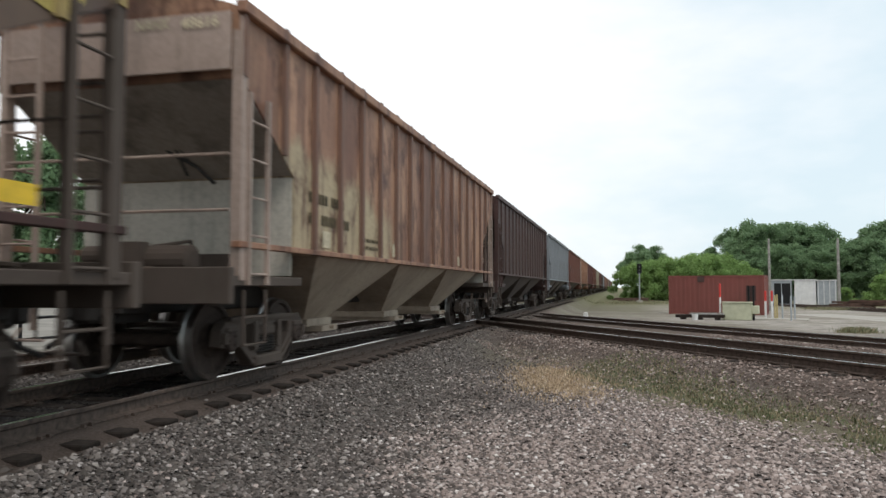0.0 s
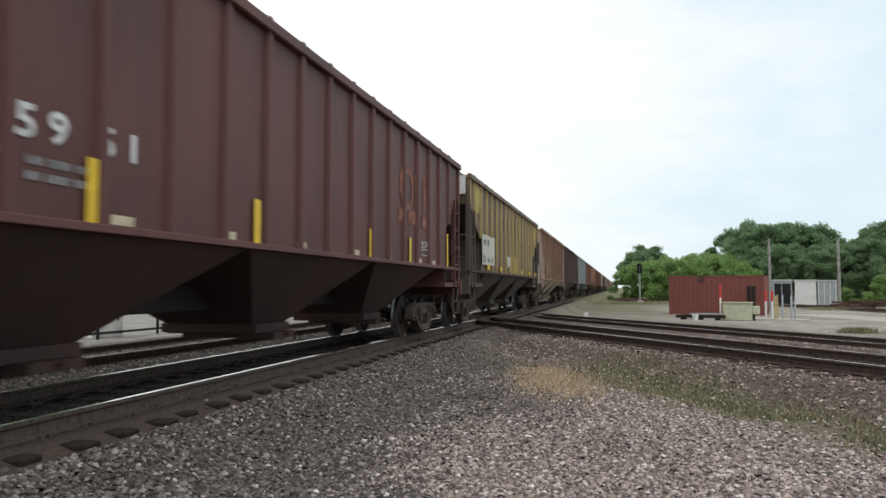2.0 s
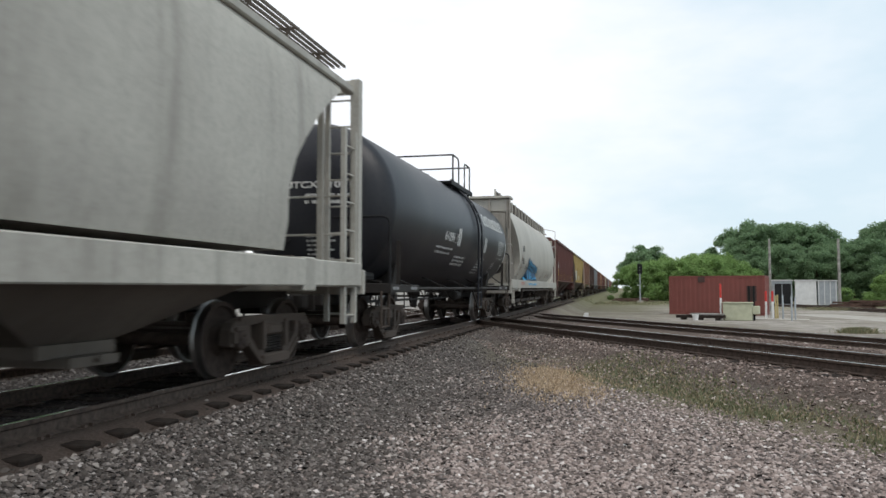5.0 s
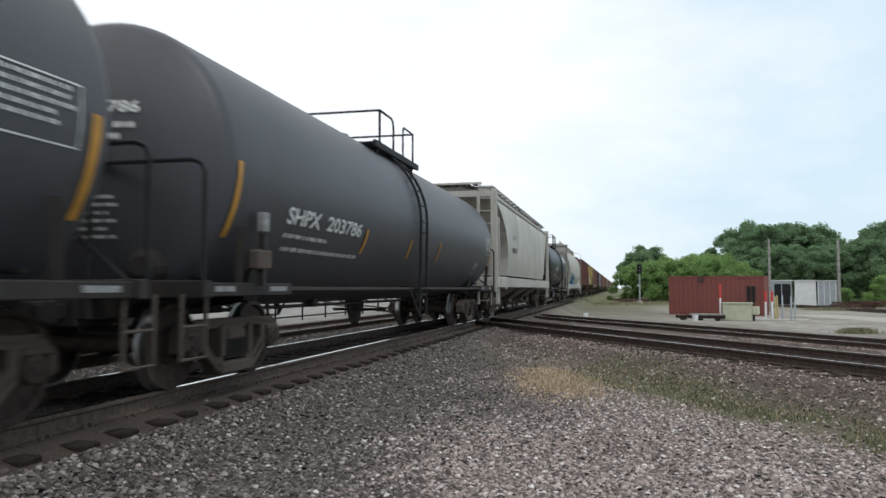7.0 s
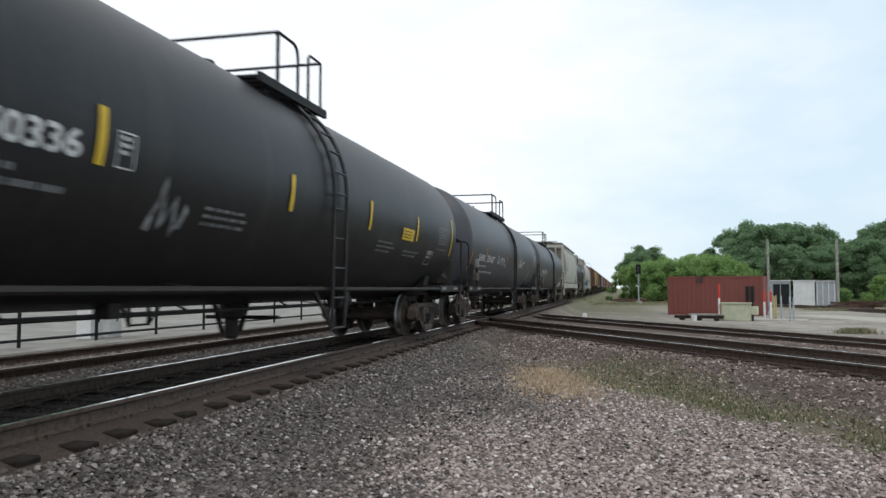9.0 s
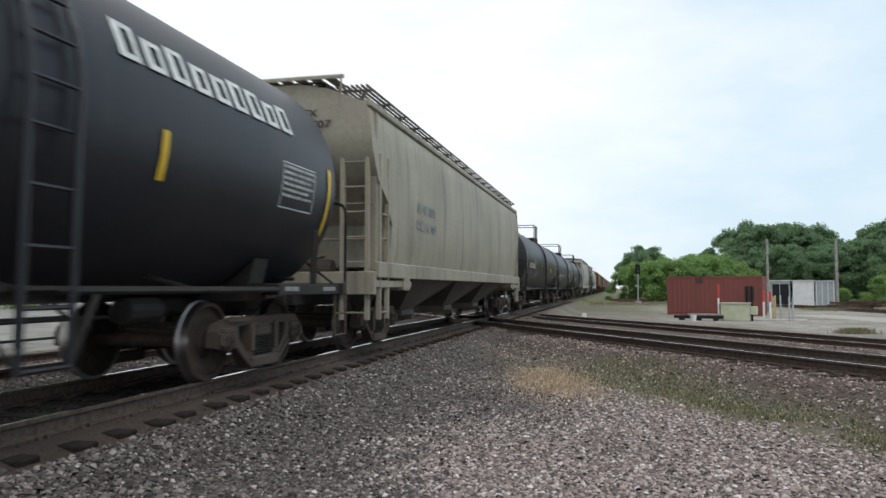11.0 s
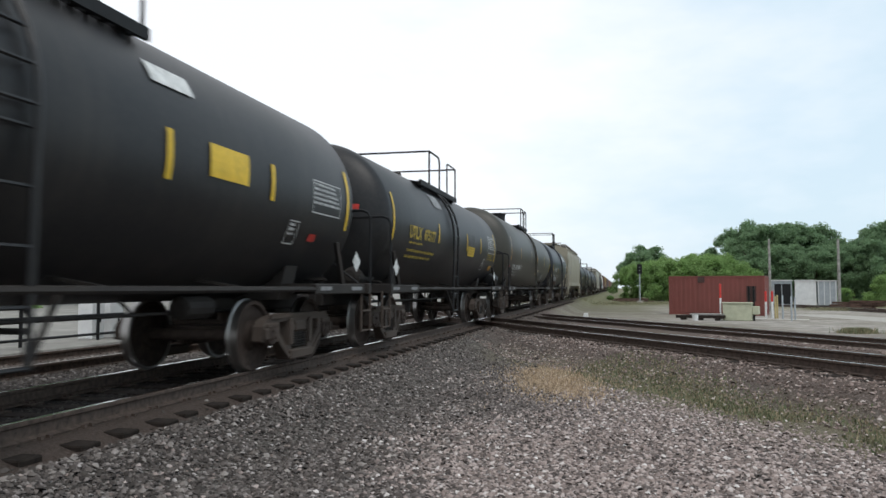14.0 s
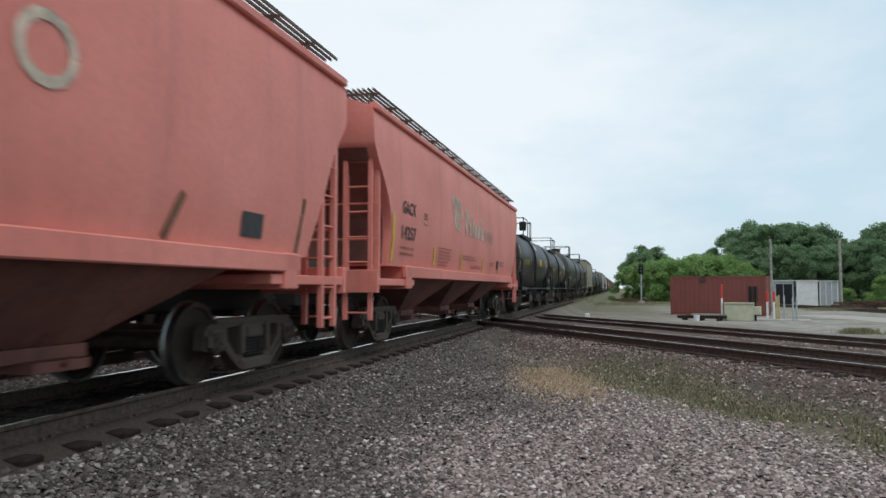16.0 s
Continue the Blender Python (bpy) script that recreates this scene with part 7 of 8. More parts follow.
def car_tank_three():
    cyl = 16.2
    car, side, head = tank_car("black tank car with white number and yellow strips", -131.5, cyl, 1.565, 2.41, "black_tank", mid=0.1, walk_at=-0.25, walk_len=2.2, stand=0.74, posts=(-0.8, -0.16, 0.2, 0.66))
    end_lettering(car, head, -0.75, "TILX 250336", "white_mark")
    mark("lettering", [fit_text("TILX", 1.12, 1.84, 2.05, 2.26), fit_text("250336", 1.92, 3.05, 2.05, 2.27)], side, M["white_mark"], car)
    mark("lettering", small_print(1.1, 1.88, 1.9, 2, 0.05, 0.05, 1), side, M["grey_mark"], car)
    mark("lettering", small_print(4.9, 1.86, 0.9, 3, 0.035, 0.04, 3), side, M["grey_mark"], car)
    mark("lettering", small_print(10.35, 1.87, 1.0, 3, 0.035, 0.04, 3), side, M["grey_mark"], car)
    mark("lettering", small_print(12.0, 1.78, 1.2, 2, 0.035, 0.04, 4), side, M["grey_mark"], car)
    for u, a, b in ((0.06, 1.85, 2.8), (3.26, 2.04, 2.5), (6.75, 2.03, 2.48), (9.75, 2.03, 2.5), (12.65, 2.02, 2.5), (cyl - 0.42, 1.85, 2.72)):
        stripe(car, side, u, a, b)
    mark("warning_panel", [flat_box(11.65, 12.42, 2.0, 2.22)], side, M["yellow_mark"], car, "yellow warning panel")
    mark("warning_print", small_print(11.7, 2.15, 0.65, 3, 0.025, 0.03, 5), lambda u, v: side(u, v, 0.02), M["dark_mark"], car)
    data_panel(car, side, 3.45, 3.68, 2.05, 2.35, "white_mark", 3)
    mark("spray_scrawl", [flat_stroke([(4.1, 1.6), (4.2, 2.05), (4.28, 1.65), (4.4, 1.9), (4.5, 1.6), (4.6, 1.85), (4.55, 1.65)], 0.09)], side, M["grey_mark"], car, "smudged grey spray scrawl")
    data_panel(car, side, 14.45, 15.4, 1.95, 2.46, "grey_mark", 5)
    data_panel(car, side, 13.75, 14.2, 1.6, 1.88, "white_mark", 2)


def car_beige():
    L = 18.6
    cut = steps([(1.4, 1.0), (2.0, 1.15), (2.3, 1.1), (2.6, 0.8), (2.9, 0.3), (3.05, 0.05), (4.4, 0.0)])
    sec = [(hw, z + 0.12 if z > 3 else z) for hw, z in round_section(1.58)]
    car, side, eave, top = smooth_hopper("weathered beige smooth-sided covered hopper with streaks", -151.9, L, "beige_body", sec, cut, back=0.25)
    end_dress(car, L, M["beige_body"], 4.1, 4.6, M["under"], 0.25)
    mark("end_lettering", [fit_text("CSTX", 0.1, 0.6, 3.95, 4.08), fit_text("700707", 0.1, 0.85, 3.76, 3.89)], lambda u, v: (u, -L / 2 - 0.012, v), M["dark_mark"], car)
    mark("lettering", small_print(-6.5, 2.6, 1.6, 2, 0.2, 0.15, 4), side, M["grey_mark"], car)
    roof_grating(car, L, 1.42, 4.5, 4.3, M["under_light"])


def car_syrup_two():
    cyl = 11.4
    car, side, head = tank_car("blue-black syrup tank car with a white company name", -168.75, cyl, 1.6, 2.52, "navy_tank", domed=True, mid=0.4, walk_at=0.14, walk_len=2.5, stand=0.9, posts=(-0.19, 0.47, 0.85, 1.3))
    gauge_post(car, -4.96, 1.5)
    end_lettering(car, head, -0.75, "STSX 3370", "white_mark")
    mark("lettering", [fit_text("STSX", 1.1, 1.82, 2.11, 2.33), fit_text("3370", 1.92, 2.62, 2.11, 2.33)], side, M["white_mark"], car)
    mark("lettering", small_print(1.15, 1.87, 1.4, 2, 0.05, 0.05, 5), side, M["white_mark"], car)
    mark("lettering", small_print(2.9, 1.87, 0.95, 5, 0.025, 0.03, 6), side, M["white_mark"], car)
    mark("lettering", small_print(4.3, 1.88, 0.75, 5, 0.03, 0.035, 6), side, M["white_mark"], car)
    name_bars(car, worded_shapes(6.95, 2.98, 3.4, 0.33, 9, 3), side, M["white_mark"], car, "white company name as bars")
    for u, a, b in ((0.06, 1.6, 2.48), (3.74, 2.0, 2.46), (3.88, 2.0, 2.46), (7.5, 2.03, 2.47), (cyl - 0.1, 1.8, 2.7)):
        stripe(car, side, u, a, b)
    data_panel(car, side, 2.95, 3.2, 2.12, 2.4, "white_mark", 3)
    data_panel(car, side, 9.85, 10.8, 2.05, 2.6, "white_mark", 6)


def car_olive():
    cyl, lead = 15.55, 0.7
    car, shell, head = tank_car("olive-black tank car with white number and a tall vent", -184.75, cyl, 1.59, 2.51, "olive_tank", domed=True, mid=0.15, walk_at=-0.35, walk_len=3.1, stand=0.85, posts=(-0.99, -0.15, 0.25, 0.95))
    # lettering is set out from a weld seam a little in from the head
    side = lambda u, v, *lift: shell(u + lead, v, *lift)
    end_lettering(car, head, -0.4, "CTCX 302168", "white_mark")
    mark("lettering", [fit_text("CTCX", 0.25, 0.97, 1.8, 1.98), fit_text("302", 1.2, 1.78, 1.81, 2.0), fit_text("168", 1.88, 2.5, 1.83, 2.02)], side, M["white_mark"], car)
    for k, u in enumerate((0.15, 0.75, 1.45)):
        mark("lettering", small_print(u, 1.7, 0.5, 2, 0.04, 0.07, k), side, M["white_mark"], car)
    for u, a, b, m in ((-0.55, 2.1, 2.62, "orange_mark"), (-0.55, 2.63, 3.0, "faded_cream"), (2.19, 2.26, 2.71, "orange_mark"), (5.9, 2.16, 2.72, "faded_cream"), (8.37, 2.25, 2.7, "orange_mark"), (11.64, 2.23, 2.71, "yellow_mark"), (cyl - lead - 0.1, 1.9, 2.8, "yellow_mark")):
        stripe(car, side, u, a, b, 0.09, m)
    mark("red_reflector", [flat_box(-0.5, -0.38, 1.82, 1.94)], side, M["red_mark"], car, "small red reflector")
    mark("notice_panel", [flat_box(8.53, 9.5, 1.74, 1.98)], side, M["cream_mark"], car, "cream notice panel")
    mark("notice_print", small_print(8.58, 1.9, 0.85, 3, 0.03, 0.035, 5), lambda u, v: side(u, v, 0.02), M["yellow_stencil"], car)
    data_panel(car, side, 2.66, 2.92, 1.8, 2.02, "white_mark", 3)
    bm = bmesh.new()
    lathe(bm, [(-0.1, 0.36), (0.42, 0.36), (0.43, 0.4), (0.49, 0.4), (0.51, 0.1)], 24, "z")
    part("vent_housing", bm, M["black_steel"], car, at=(0, -1.15, 4.03), smooth=40)
    data_panel(car, side, 13.04, 14.4, 2.3, 2.88, "grey_mark", 6)
    data_panel(car, side, 12.1, 12.52, 1.5, 1.78, "white_mark", 7)
    mark("solvent_stain", [flat_box(10.52, 11.39, 1.6, 1.86)], side, M["dark_mark"], car, "dark stained patch")
    placard(car, side, 13.55, 1.43, 0.16)
    mark("placard_centre", [flat_disc(13.55, 1.43, 0.07, 0.08)], lambda u, v: side(u, v, 0.02), M["red_mark"], car, "red placard centre")


def placard(car, side, u, v, s=0.2):
    mark("placard", [([(u - s, v), (u, v - s * 0.95), (u + s, v), (u, v + s * 0.95)], [(0, 1, 2, 3)])], side, M["white_mark"], car, "white diamond placard")


def car_black_one():
    cyl = 11.7
    car, side, head = tank_car("black chemical tank car with yellow number and warning panel", -200.95, cyl, 1.43, 2.36, "black_tank", domed=True, mid=-0.7, walk_at=-0.75, walk_len=3.8, stand=0.85, tall=True, posts=(-1.78, -0.75, 0.1, 1.1))
    end_lettering(car, head, -0.9, "UTLX 675177", "yellow_stencil", 3.0)
    mark("lettering", [fit_text("UTLX", 1.15, 2.1, 2.08, 2.34), fit_text("675177", 2.3, 3.27, 2.1, 2.34)], side, M["yellow_stencil"], car)
    mark("lettering", small_print(1.2, 1.98, 1.2, 1, 0.04, 0.1, 1) + small_print(1.2, 1.82, 2.2, 2, 0.05, 0.07, 2), side, M["yellow_stencil"], car)
    for u, a, b in ((0.06, 1.9, 2.85), (3.6, 2.11, 2.55), (6.88, 2.1, 2.55), (8.92, 2.11, 2.55), (cyl - 0.27, 1.94, 2.85)):
        stripe(car, side, u, a, b)
    mark("warning_panel", [flat_box(7.02, 7.92, 1.97, 2.22)], side, M["yellow_mark"], car, "yellow warning panel")
    mark("warning_print", small_print(7.08, 2.15, 0.75, 3, 0.03, 0.035, 5), lambda u, v: side(u, v, 0.02), M["dark_mark"], car)
    mark("notice_panel", [flat_box(7.02, 7.9, 2.24, 2.56)], side, M["dark_grey_mark"], car, "worn grey notice panel")
    mark("notice_panel", [flat_box(3.6, 4.4, 2.95, 3.25)], side, M["grey_mark"], car, "worn grey notice panel")
    data_panel(car, side, 9.47, 9.82, 1.65, 1.97, "white_mark", 3)
    data_panel(car, side, 10.12, 11.28, 2.18, 2.7, "white_mark", 6)
    mark("yellow_print", small_print(10.15, 2.1, 0.9, 3, 0.035, 0.03, 4), side, M["yellow_stencil"], car)
    mark("red_strip", [flat_box(0.45, 0.95, 2.45, 2.58)], head, M["red_mark"], car, "red marker strip")
    mark("orange_panel", [flat_box(10.85, 11.25, 1.66, 1.8)], side, M["orange_mark"], car, "orange marker panel")
    for u in (10.74, -0.1):
        placard(car, lambda a, b: (1.53, a - cyl / 2, b), u, 1.45, 0.17)
    bm = bmesh.new()
    lathe(bm, [(-0.52, 0.06), (-0.48, 0.17), (-0.42, 0.2), (-0.08, 0.2), (-0.07, 0.21), (-0.03, 0.21), (-0.02, 0.2), (0.42, 0.2), (0.48, 0.17), (0.52, 0.06)], 20, "y")
    for q in (-0.3, 0.3):
        box(bm, -0.12, 0.12, q - 0.03, q + 0.03, -0.23, -0.15)
    part("brake_reservoir", bm, M["black_steel"], car, "black air tank on the end platform", at=(1.2, 6.1, 1.36), smooth=40)


def car_black_two():
    cyl = 11.5
    car, side, head = tank_car("black chemical tank car with yellow number and red end strip", -214.85, cyl, 1.45, 2.36, "black_tank", domed=True, mid=-0.85, walk_at=-0.65, walk_len=3.75, stand=0.86, tall=True, posts=(-1.84, -0.22, 0.5, 1.14))
    end_lettering(car, head, -0.9, "UTLX 674987", "yellow_stencil", 3.0)
    mark("lettering", [fit_text("UTLX", 1.1, 1.95, 2.08, 2.33), fit_text("674987", 2.06, 3.08, 2.1, 2.35)], side, M["yellow_stencil"], car)
    mark("lettering", small_print(1.1, 1.98, 1.2, 1, 0.04, 0.1, 1) + small_print(1.1, 1.82, 2.1, 2, 0.05, 0.07, 2), side, M["grey_mark"], car)
    for u, a, b in ((0.06, 1.9, 2.85), (3.7, 2.09, 2.55), (6.8, 2.08, 2.55), (8.9, 2.12, 2.55), (cyl - 0.1, 1.95, 2.84)):
        stripe(car, side, u, a, b)
    mark("warning_panel", [flat_box(7.5, 8.3, 2.21, 2.55)], side, M["yellow_mark"], car, "yellow warning panel")
    mark("notice_panel", [flat_box(6.7, 7.4, 2.98, 3.18)], side, M["white_mark"], car, "white notice panel")
    data_panel(car, side, 9.5, 9.8, 1.65, 1.95, "white_mark", 3)
    data_panel(car, side, 10.1, 11.1, 2.1, 2.55, "white_mark", 4)
    mark("red_label", [flat_box(10.2, 10.42, 1.72, 1.82)], side, M["red_mark"], car, "red label")
    mark("red_strip", [flat_box(0.2, 0.62, 2.4, 2.53)], head, M["red_mark"], car, "red marker strip")
    placard(car, lambda a, b: (1.53, a - cyl / 2, b), cyl + 0.1, 1.48, 0.17)
    bm = bmesh.new()
    box(bm, -0.16, 0.16, -0.02, 0.02, 0.3, 0.72)
    part("sign_board", bm, M["black_steel"], car, at=(1.05, -1.88, 3.47))


def car_pink(y, label, number):
    L = 17.2
    zs = (1.47, 1.8, 2.0, 2.3, 2.65, 2.95, 3.2, 3.42, 3.5, 3.95, 4.1, 4.3, 4.38)
    hw = np.interp(zs, [1.47, 2.0, 2.7, 3.4, 3.95, 4.1, 4.3, 4.38], [1.52, 1.58, 1.6, 1.58, 1.55, 1.5, 0.9, 0.35])
    sec = [(float(a), z) for a, z in zip(hw, zs)]
    cut = steps([(1.47, 0.85), (2.0, 0.92), (2.3, 0.88), (2.65, 0.7), (2.95, 0.45), (3.2, 0.2), (3.42, 0.03), (3.5, 0.0), (5, 0.0)])
    far = steps([(1.47, 1.35), (2.0, 1.1), (2.3, 0.92), (2.7, 0.72), (3.0, 0.52), (3.3, 0.22), (3.5, 0.04), (3.95, 0.0), (5, 0.0)])
    car, side, eave, top = smooth_hopper(label, y, L, "pink_body", sec, cut, bay_mat="pink_dark", sill=(1.27, 1.49), deck=1.18, back=0.3, sill_back=1.72, end_paint="pink_body", far_cut=far)
    end_dress(car, L, M["pink_body"], 4.05, 4.5, M["under_light"], 0.3, False)
    roof_grating(car, L, 1.5, 4.42, 4.15, M["under_light"])
    # plates over the end slopes, with the recess's shade painted in as a darker red
    for s in (-1, 1):
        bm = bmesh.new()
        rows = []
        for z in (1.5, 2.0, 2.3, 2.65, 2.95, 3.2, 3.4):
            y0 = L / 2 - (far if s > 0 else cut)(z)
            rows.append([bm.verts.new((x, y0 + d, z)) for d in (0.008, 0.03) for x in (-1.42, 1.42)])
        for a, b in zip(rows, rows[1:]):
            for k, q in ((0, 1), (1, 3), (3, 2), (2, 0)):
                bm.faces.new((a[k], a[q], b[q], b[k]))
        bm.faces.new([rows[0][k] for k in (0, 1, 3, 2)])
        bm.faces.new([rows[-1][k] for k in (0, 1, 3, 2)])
        part("slope_sheet", bm, M["pink_dark"], car, "end slope sheet, recess shade in its dark colour", at=pose(0, 0, 0, 0, 0, 0 if s > 0 else 180))
    if number:
        mark("lettering", [fit_text("GACX", -7.06, -6.16, 2.46, 2.7), fit_text("14257", -7.1, -6.12, 1.98, 2.24)], side, M["faded_dark"], car)
        data_panel(car, side, -5.56, -5.24, 2.36, 2.59, "faded_dark", 3)
        mark("end_lettering", [fit_text("GACX", -0.1, 0.35, 3.82, 3.96), fit_text("14257", -0.05, 0.5, 3.62, 3.76)], lambda u, v: (u, -L / 2 - 0.012, v), M["dark_mark"], car)
        # company emblem and name as plain shapes
        for k in range(3):
            pts = [(-2.9 + 0.24 * k, 3.3), (-2.72 + 0.24 * k, 2.9), (-2.5 + 0.22 * k, 2.52 - 0.02 * k)]
            mark("emblem", [flat_stroke(pts, 0.14)], side, M["faded_cream"], car, "faded cream company emblem")
        for k in range(2):
            mark("emblem", [flat_stroke([(-2.4 + 0.1 * k, 3.28 - 0.1 * k), (-1.95, 3.2 - 0.14 * k), (-1.78 - 0.02 * k, 2.98 - 0.1 * k), (-2.05, 2.88 - 0.1 * k)], 0.08)], side, M["faded_cream"], car, "faded cream company emblem")
        bar = lambda u, a, b, w: flat_box(u - w / 2, u + w / 2, a, b)
        wide = [bar(-1.32, 2.44, 3.1, 0.2), bar(-1.06, 2.7, 3.1, 0.2), bar(-0.75, 2.44, 2.82, 0.26), bar(-0.4, 2.44, 2.98, 0.16), bar(-0.02, 2.44, 2.82, 0.28), bar(0.4, 2.44, 2.82, 0.24), bar(0.74, 2.44, 3.05, 0.15), bar(1.04, 2.44, 2.8, 0.2)]
        slim = [bar(1.4 + 0.17 * k, 2.46 if k < 7 else 2.3, 2.88 - 0.02 * k, 0.055) for k in range(9)]
        name_bars(car, wide + slim, side, M["faded_cream"], car, "faded cream company name as plain bars")
        mark("lettering", [fit_text("ON SIDES OF CAR", -0.52, 0.95, 1.6, 1.7)], side, M["pink_shade"], car)
        mark("lettering", small_print(-1.6, 1.88, 1.9, 2, 0.035, 0.03, 3), side, M["pink_shade"], car)
        mark("lettering", small_print(2.4, 1.82, 0.8, 2, 0.03, 0.03, 7) + small_print(4.2, 1.9, 1.2, 2, 0.05, 0.05, 8), side, M["pink_shade"], car)
        stripe(car, side, 1.27, 1.5, 1.95, 0.14)
        stripe(car, side, -7.6, 1.55, 2.4, 0.12)
        stripe(car, side, -4.57, 1.58, 1.97, 0.13)
        stripe(car, side, -1.72, 1.52, 1.96, 0.13)
        stripe(car, side, 3.99, 1.55, 1.95, 0.1, "orange_mark")
        stripe(car, side, 7.0, 1.6, 1.98, 0.08, "orange_mark")
        mark("data_panel", [flat_box(3.58, 3.88, 1.68, 1.96)], side, M["dark_mark"], car, "dark data panel")
        mark("lettering", small_print(-4.2, 1.95, 1.3, 6, 0.035, 0.04, 6), side, M["pink_shade"], car)
        mark("lettering", small_print(-7.1, 1.8, 1.2, 2, 0.05, 0.06, 8), side, M["pink_shade"], car)
    else:
        name_bars(car, worded_shapes(-2.6, 2.35, 4.4, 0.62, 8, 2), side, M["faded_cream"], car, "faded cream company name as bars")
        ring = [(2.68 + 0.26 * math.cos(t), 2.75 + 0.24 * math.sin(t)) for t in np.linspace(0, 6.28, 14)]
        mark("company_name", [flat_stroke(ring, 0.09)], side, M["faded_cream"], car, "faded cream ring shape")
        mark("data_panel", [flat_box(5.5, 5.98, 1.63, 1.9)], side, M["dark_mark"], car, "dark data panel")
        mark("body_streak", [flat_stroke([(4.15, 1.52), (4.4, 1.96)], 0.1)], side, M["rust_streak"], car, "brown streak")
        # painted stroke standing for the highlight along the body's far edge
        mark("body_streak", [flat_stroke([(6.9, 1.5), (7.05, 2.2)], 0.09)], side, M["rust_streak"], car, "brown streak")
        mark("lettering", small_print(-6.8, 1.8, 2.0, 2, 0.05, 0.06, 8), side, M["pink_shade"], car)


car_rust()
car_yellow()
car_brown()
car_white()
car_syrup()
car_grey()
car_tank_one()
car_tank_two()
car_tank_three()
car_beige()
car_syrup_two()
car_olive()
car_black_one()
car_black_two()
car_pink(-231.15, "salmon-red covered hopper with curved sides and a cream emblem", True)
car_pink(-249.58, "faded salmon-red covered hopper with a roof walkway", False)
loose_train()

# ---------------------------------------------------------------- stones and grass
def scatter(name, label, count, region, size, mat, seed, kind_shape="stone", lift=0.3):
    """Many small stones as one sheet of loose pieces. region(n, rng) gives x, y."""
    rng = np.random.default_rng(seed)
    x, y = region(count, rng)
    n = len(x)
    z = ground_height(x, y)
    # open-bottomed chip: five corners and a short ridge
    base = np.array([(1, 0, -0.25), (0.25, 0.95, -0.2), (-0.9, 0.4, -0.3), (-0.6, -0.75, -0.2), (0.5, -0.85, -0.3), (0.35, 0.1, 0.6), (-0.3, -0.1, 0.5)])
    tri = np.array([(0, 1, 5), (1, 2, 6), (1, 6, 5), (2, 3, 6), (3, 4, 6), (4, 5, 6), (4, 0, 5)])
    s = size[0] + (size[1] - size[0]) * rng.random(n) ** 2
    pts = base[None] * (0.75 + 0.5 * rng.random((n, len(base), 3))) * (s * 0.5)[:, None, None]
    pts[:, :, 2] *= 0.8
    a, b = rng.uniform(0, 6.283, n), rng.uniform(-0.7, 0.7, n)
    ca, sa, cb, sb = np.cos(a), np.sin(a), np.cos(b), np.sin(b)
    px, py, pz = pts[..., 0], pts[..., 1], pts[..., 2]
    py, pz = py * cb[:, None] - pz * sb[:, None], py * sb[:, None] + pz * cb[:, None]
    px, py = px * ca[:, None] - py * sa[:, None], px * sa[:, None] + py * ca[:, None]
    V = np.stack([px + x[:, None], py + y[:, None], pz + (z + s * lift * rng.random(n))[:, None]], -1).reshape(-1, 3)
    F = (tri[None] + (np.arange(n) * len(base))[:, None, None]).reshape(-1, 3)
    me = bpy.data.meshes.new(name)
    me.vertices.add(len(V)); me.vertices.foreach_set("co", V.astype(np.float32).ravel())
    me.loops.add(len(F) * 3); me.loops.foreach_set("vertex_index", F.astype(np.int32).ravel())
    me.polygons.add(len(F)); me.polygons.foreach_set("loop_start", np.arange(0, len(F) * 3, 3, dtype=np.int32))
    me.update(calc_edges=True)
    me.materials.append(mat)
    return tagged(new(name, me), label, "gravel", kind="stuff")


def near_gravel(n, rng):
    # fan in front of the camera, denser close by
    d = 4.6 + 12.5 * rng.random(n) ** 1.5
    t = np.radians(rng.uniform(-46, 21, n))
    x, y = d * np.sin(t), d * np.cos(t)
    keep = (x > -4.02 + 0.3 * rng.random(n) ** 1.5) & (x * 0.848 + y * 0.53 < 6.0 + 0.7 * rng.random(n))
    return x[keep], y[keep]


def pale_share(x, y, rng):
    """How far the pale gravel has spread towards the track."""
    drift = 0.5 * np.sin(y * 1.1) + 0.4 * np.sin(x * 2.3 + y * 0.7) + 0.3 * np.sin(x * 5.1 - y * 3.3)
    return rng.random(len(x)) < np.clip((x + 2.5 + drift) / 1.9, 0.06, 0.95)


def pale_gravel(n, rng):
    x, y = near_gravel(n, rng)
    keep = pale_share(x, y, rng)
    return x[keep], y[keep]


def dark_gravel(n, rng):
    x, y = near_gravel(n, rng)
    keep = ~pale_share(x, y, rng)
    return x[keep], y[keep]


def line_ballast(n, rng):
    y = 3 + 34 * rng.random(n) ** 1.9
    x = rng.uniform(-10.8, -1.6, n)
    keep = (np.abs(np.abs(x - LINE_X) - 0.7525) > 0.1) & (np.abs(np.abs(x - SIDING_X) - 0.7525) > 0.1)
    d = x - LINE_X
    keep &= np.abs(d) > 0.72
    keep &= (d < 0.7) | (d > 1.42 + 0.2 * rng.random(n)) | (rng.random(n) < 0.03)
    keep &= (d < 1.9) | (rng.random(n) < 0.5)
    return x[keep], y[keep]


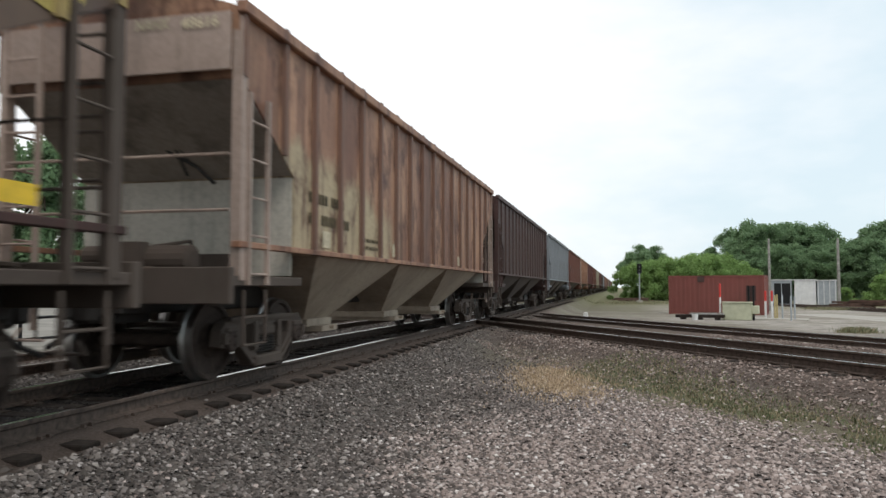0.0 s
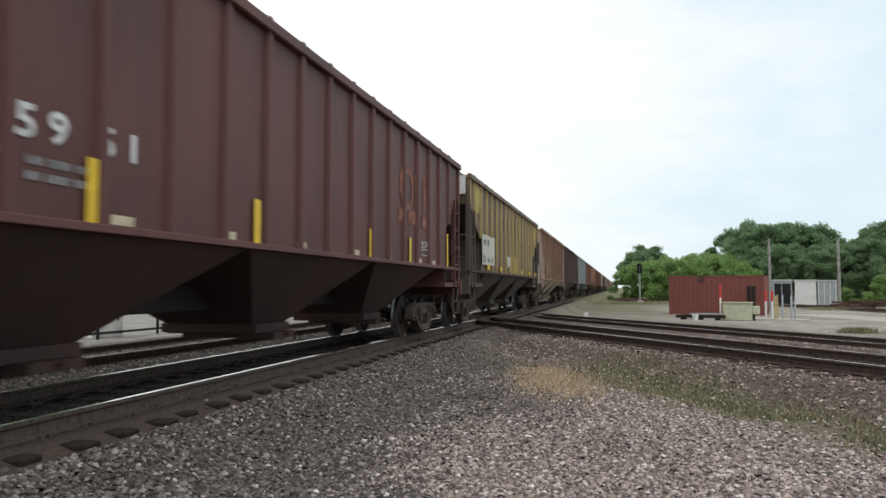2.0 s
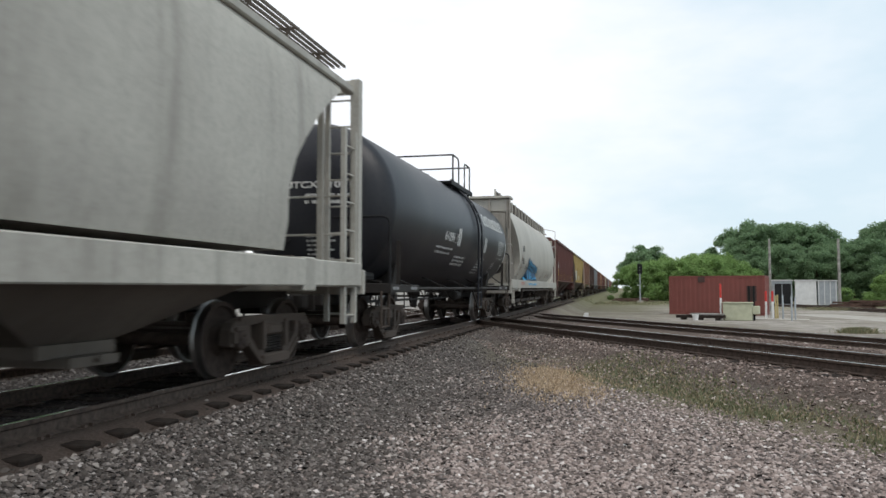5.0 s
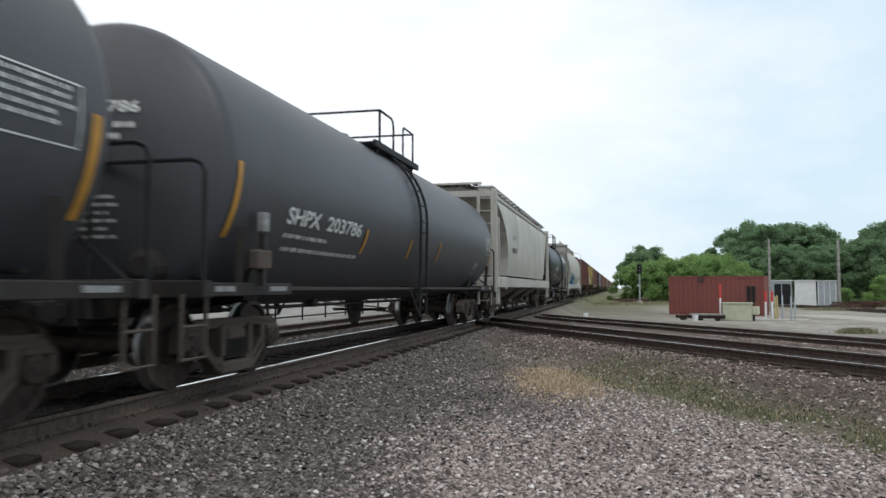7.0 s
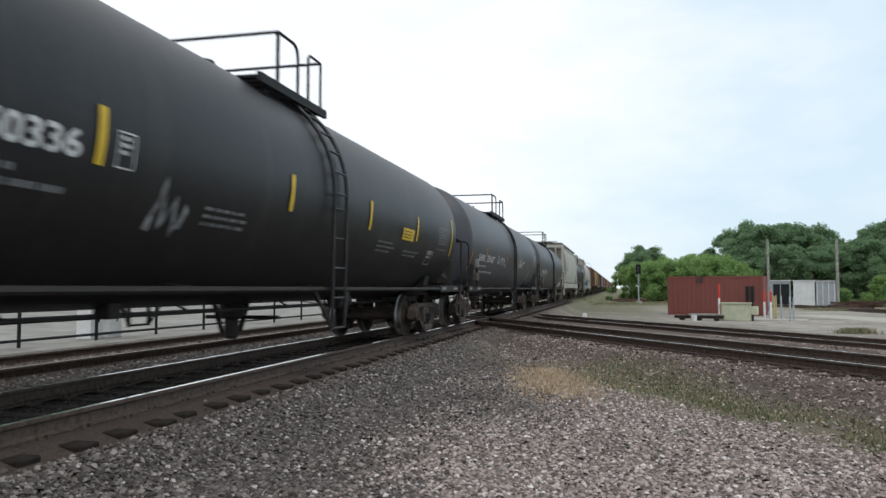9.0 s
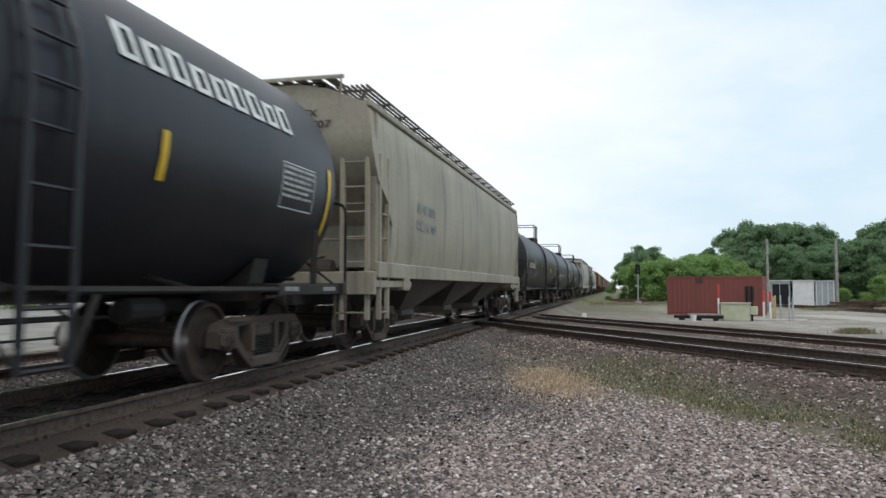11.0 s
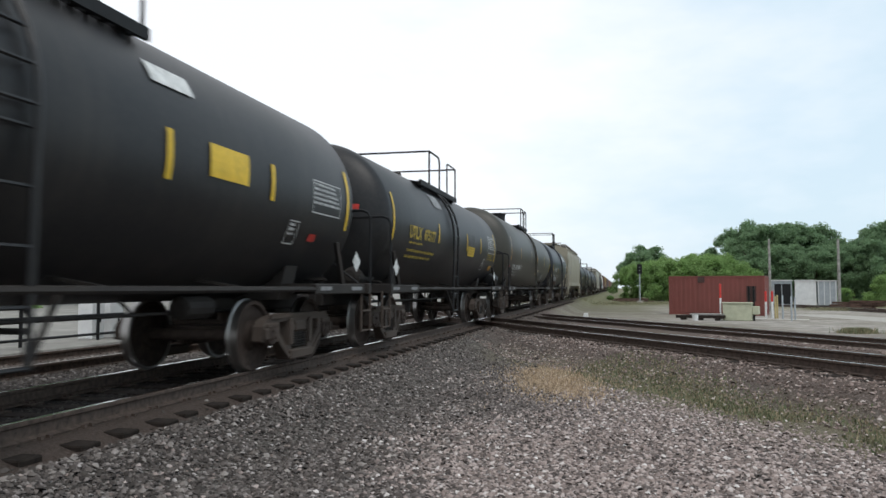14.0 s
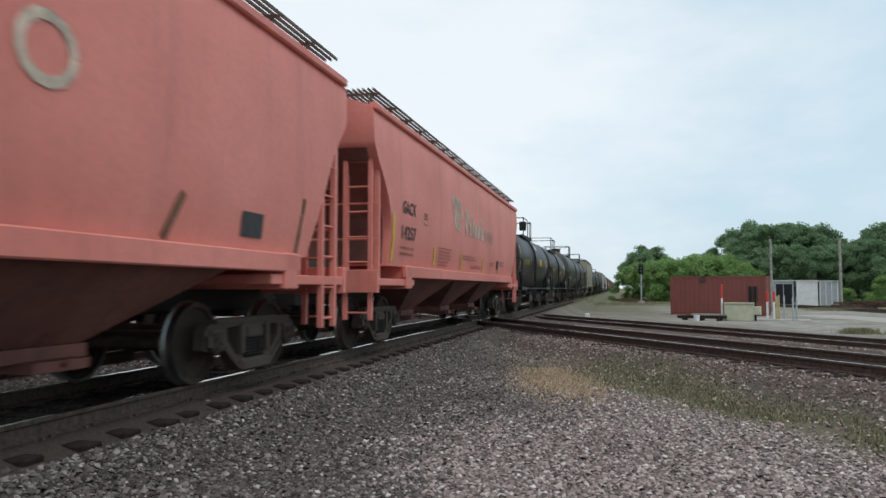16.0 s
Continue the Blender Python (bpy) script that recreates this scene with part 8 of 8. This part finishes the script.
def cross_ballast(n, rng):
    a = rng.uniform(-14, 18, n)
    c = 6.8 + 10.7 * rng.random(n) ** 1.25
    keep = np.abs(np.abs(c - CROSS_N[0]) - 0.7525) > 0.1
    for q in CROSS_N[1:]:
        keep &= np.abs(np.abs(c - q) - 0.7525) > 0.1
    a, c = a[keep], c[keep]
    x, y = CROSS_NORMAL.x * c + CROSS_DIR.x * a, CROSS_NORMAL.y * c + CROSS_DIR.y * a
    keep = (x > -4.0)
    return x[keep], y[keep]


scatter("gravel", "loose grey and pinkish crushed stone", 130000, pale_gravel, (0.018, 0.062), M["gravel"], 1)
scatter("gravel", "darker brown-grey crushed stone beside the track", 140000, dark_gravel, (0.016, 0.058), M["gravel_dark"], 6)
scatter("track_ballast", "dark crushed stone round the main line ties", 85000, line_ballast, (0.03, 0.075), M["ballast"], 2)
def gauge_ballast(n, rng):
    return LINE_X + rng.uniform(-0.66, 0.66, n), 3 + 34 * rng.random(n) ** 1.9


# stones in the gauge, coloured dark in place of the train's shade
scatter("track_ballast", "near-black stone between the main line's rails, train's shade in its colour", 16000, gauge_ballast, (0.03, 0.07), M["shaded_ballast"], 12, lift=0.15)
scatter("track_ballast", "rust-stained crushed stone round the crossing line ties", 80000, cross_ballast, (0.022, 0.07), M["brown_ballast"], 3)


def wide_gravel(n, rng):
    # the same gravel round and behind the viewpoint
    x, y = rng.uniform(-3.6, 13, n), rng.uniform(-16, 7, n)
    keep = (x * 0.848 + y * 0.53 < 6.2) & ((np.hypot(x, y) < 4.7) | (y < 2.5))
    return x[keep], y[keep]


scatter("gravel", "loose crushed stone round the viewpoint", 60000, wide_gravel, (0.03, 0.07), M["gravel"], 9)


def grass(name, label, count, region, height, mat, seed):
    rng = np.random.default_rng(seed)
    x, y = region(count, rng)
    n = len(x)
    z = ground_height(x, y) - 0.01
    h = height[0] + (height[1] - height[0]) * rng.random(n) ** 1.5
    a = rng.uniform(0, 6.283, n)
    w = 0.008 + 0.01 * rng.random(n)
    lean = h * rng.uniform(0.1, 0.7, n)
    b = rng.uniform(0, 6.283, n)
    P = np.zeros((n, 4, 3))
    P[:, 0] = np.stack([x - w * np.cos(a), y - w * np.sin(a), z], -1)
    P[:, 1] = np.stack([x + w * np.cos(a), y + w * np.sin(a), z], -1)
    P[:, 2] = np.stack([x + w * 0.6 * np.cos(a) + lean * 0.4 * np.cos(b), y + w * 0.6 * np.sin(a) + lean * 0.4 * np.sin(b), z + h * 0.6], -1)
    P[:, 3] = np.stack([x + lean * np.cos(b), y + lean * np.sin(b), z + h], -1)
    F = (np.array([(0, 1, 2), (0, 2, 3)])[None] + (np.arange(n) * 4)[:, None, None]).reshape(-1, 3)
    me = bpy.data.meshes.new(name)
    V = P.reshape(-1, 3)
    me.vertices.add(len(V)); me.vertices.foreach_set("co", V.astype(np.float32).ravel())
    me.loops.add(len(F) * 3); me.loops.foreach_set("vertex_index", F.astype(np.int32).ravel())
    me.polygons.add(len(F)); me.polygons.foreach_set("loop_start", np.arange(0, len(F) * 3, 3, dtype=np.int32))
    me.update(calc_edges=True)
    me.materials.append(mat)
    return tagged(new(name, me), label, "grass", kind="stuff")


def verge(n, rng):
    a = rng.uniform(4.0, 13.0, n)
    c = rng.normal(6.85, 0.28, n) + np.clip((a - 8) / 3, 0, 1) * rng.normal(0.4, 0.4, n)
    x, y = CROSS_NORMAL.x * c + CROSS_DIR.x * a, CROSS_NORMAL.y * c + CROSS_DIR.y * a
    keep = (x > -1.3)
    patch = np.sin(x * 2.1 + 1.3 * np.sin(y)) + np.sin(y * 1.7 + x) > -1.3 + 0.9 * rng.random(n) - 0.4
    keep &= patch
    return x[keep], y[keep]


def straw_patch(n, rng):
    x = rng.normal(-1.1, 0.4, n)
    y = rng.normal(12.6, 0.95, n) - 1.2 * (x + 0.98)
    return x, y


grass("verge_grass", "sparse green and dry grass between the gravel and the crossing line", 20000, verge, (0.015, 0.07), M["blades"], 4)
grass("straw_tuft", "patch of dry straw-coloured grass in the gravel", 12000, straw_patch, (0.015, 0.065), M["straw"], 5)


def yard_tufts(n, rng):
    spots = np.array([(8.9, 31.4, 0.28), (17.0, 66.0, 1.2), (22.5, 76.0, 1.6), (0.6, 84.0, 3.0), (4.0, 92.0, 3.0)])
    k = rng.integers(0, len(spots), n)
    return rng.normal(spots[k, 0], spots[k, 2]), rng.normal(spots[k, 1], spots[k, 2])


grass("yard_grass", "thin green weeds growing in the yard", 12000, yard_tufts, (0.05, 0.28), M["blades"], 8)


# ---------------------------------------------------------------- what moves
def motions():
    """The train rolls away along the main line at an even speed; its wheels turn with it."""
    end = 16.0
    for car, y in CARS:
        walk(car, [(0.0, pose(LINE_X, y, 0)), (8.0, pose(LINE_X, y + SPEED * 8.0, 0)), (end, pose(LINE_X, y + SPEED * end, 0))])
    turn = math.degrees(SPEED / FPS / WHEEL_R)
    times = [k / FPS for k in range(int(end * FPS) + 1)]
    for ws, y in WHEELSETS[:NEAR_WHEELS]:
        start = random.Random(y).uniform(0, 90)
        walk(ws, [(t, pose(0, y, WHEEL_R, -(start + turn * k) % 360, 0, 0)) for k, t in enumerate(times)])


NEAR_WHEELS = 64
motions()
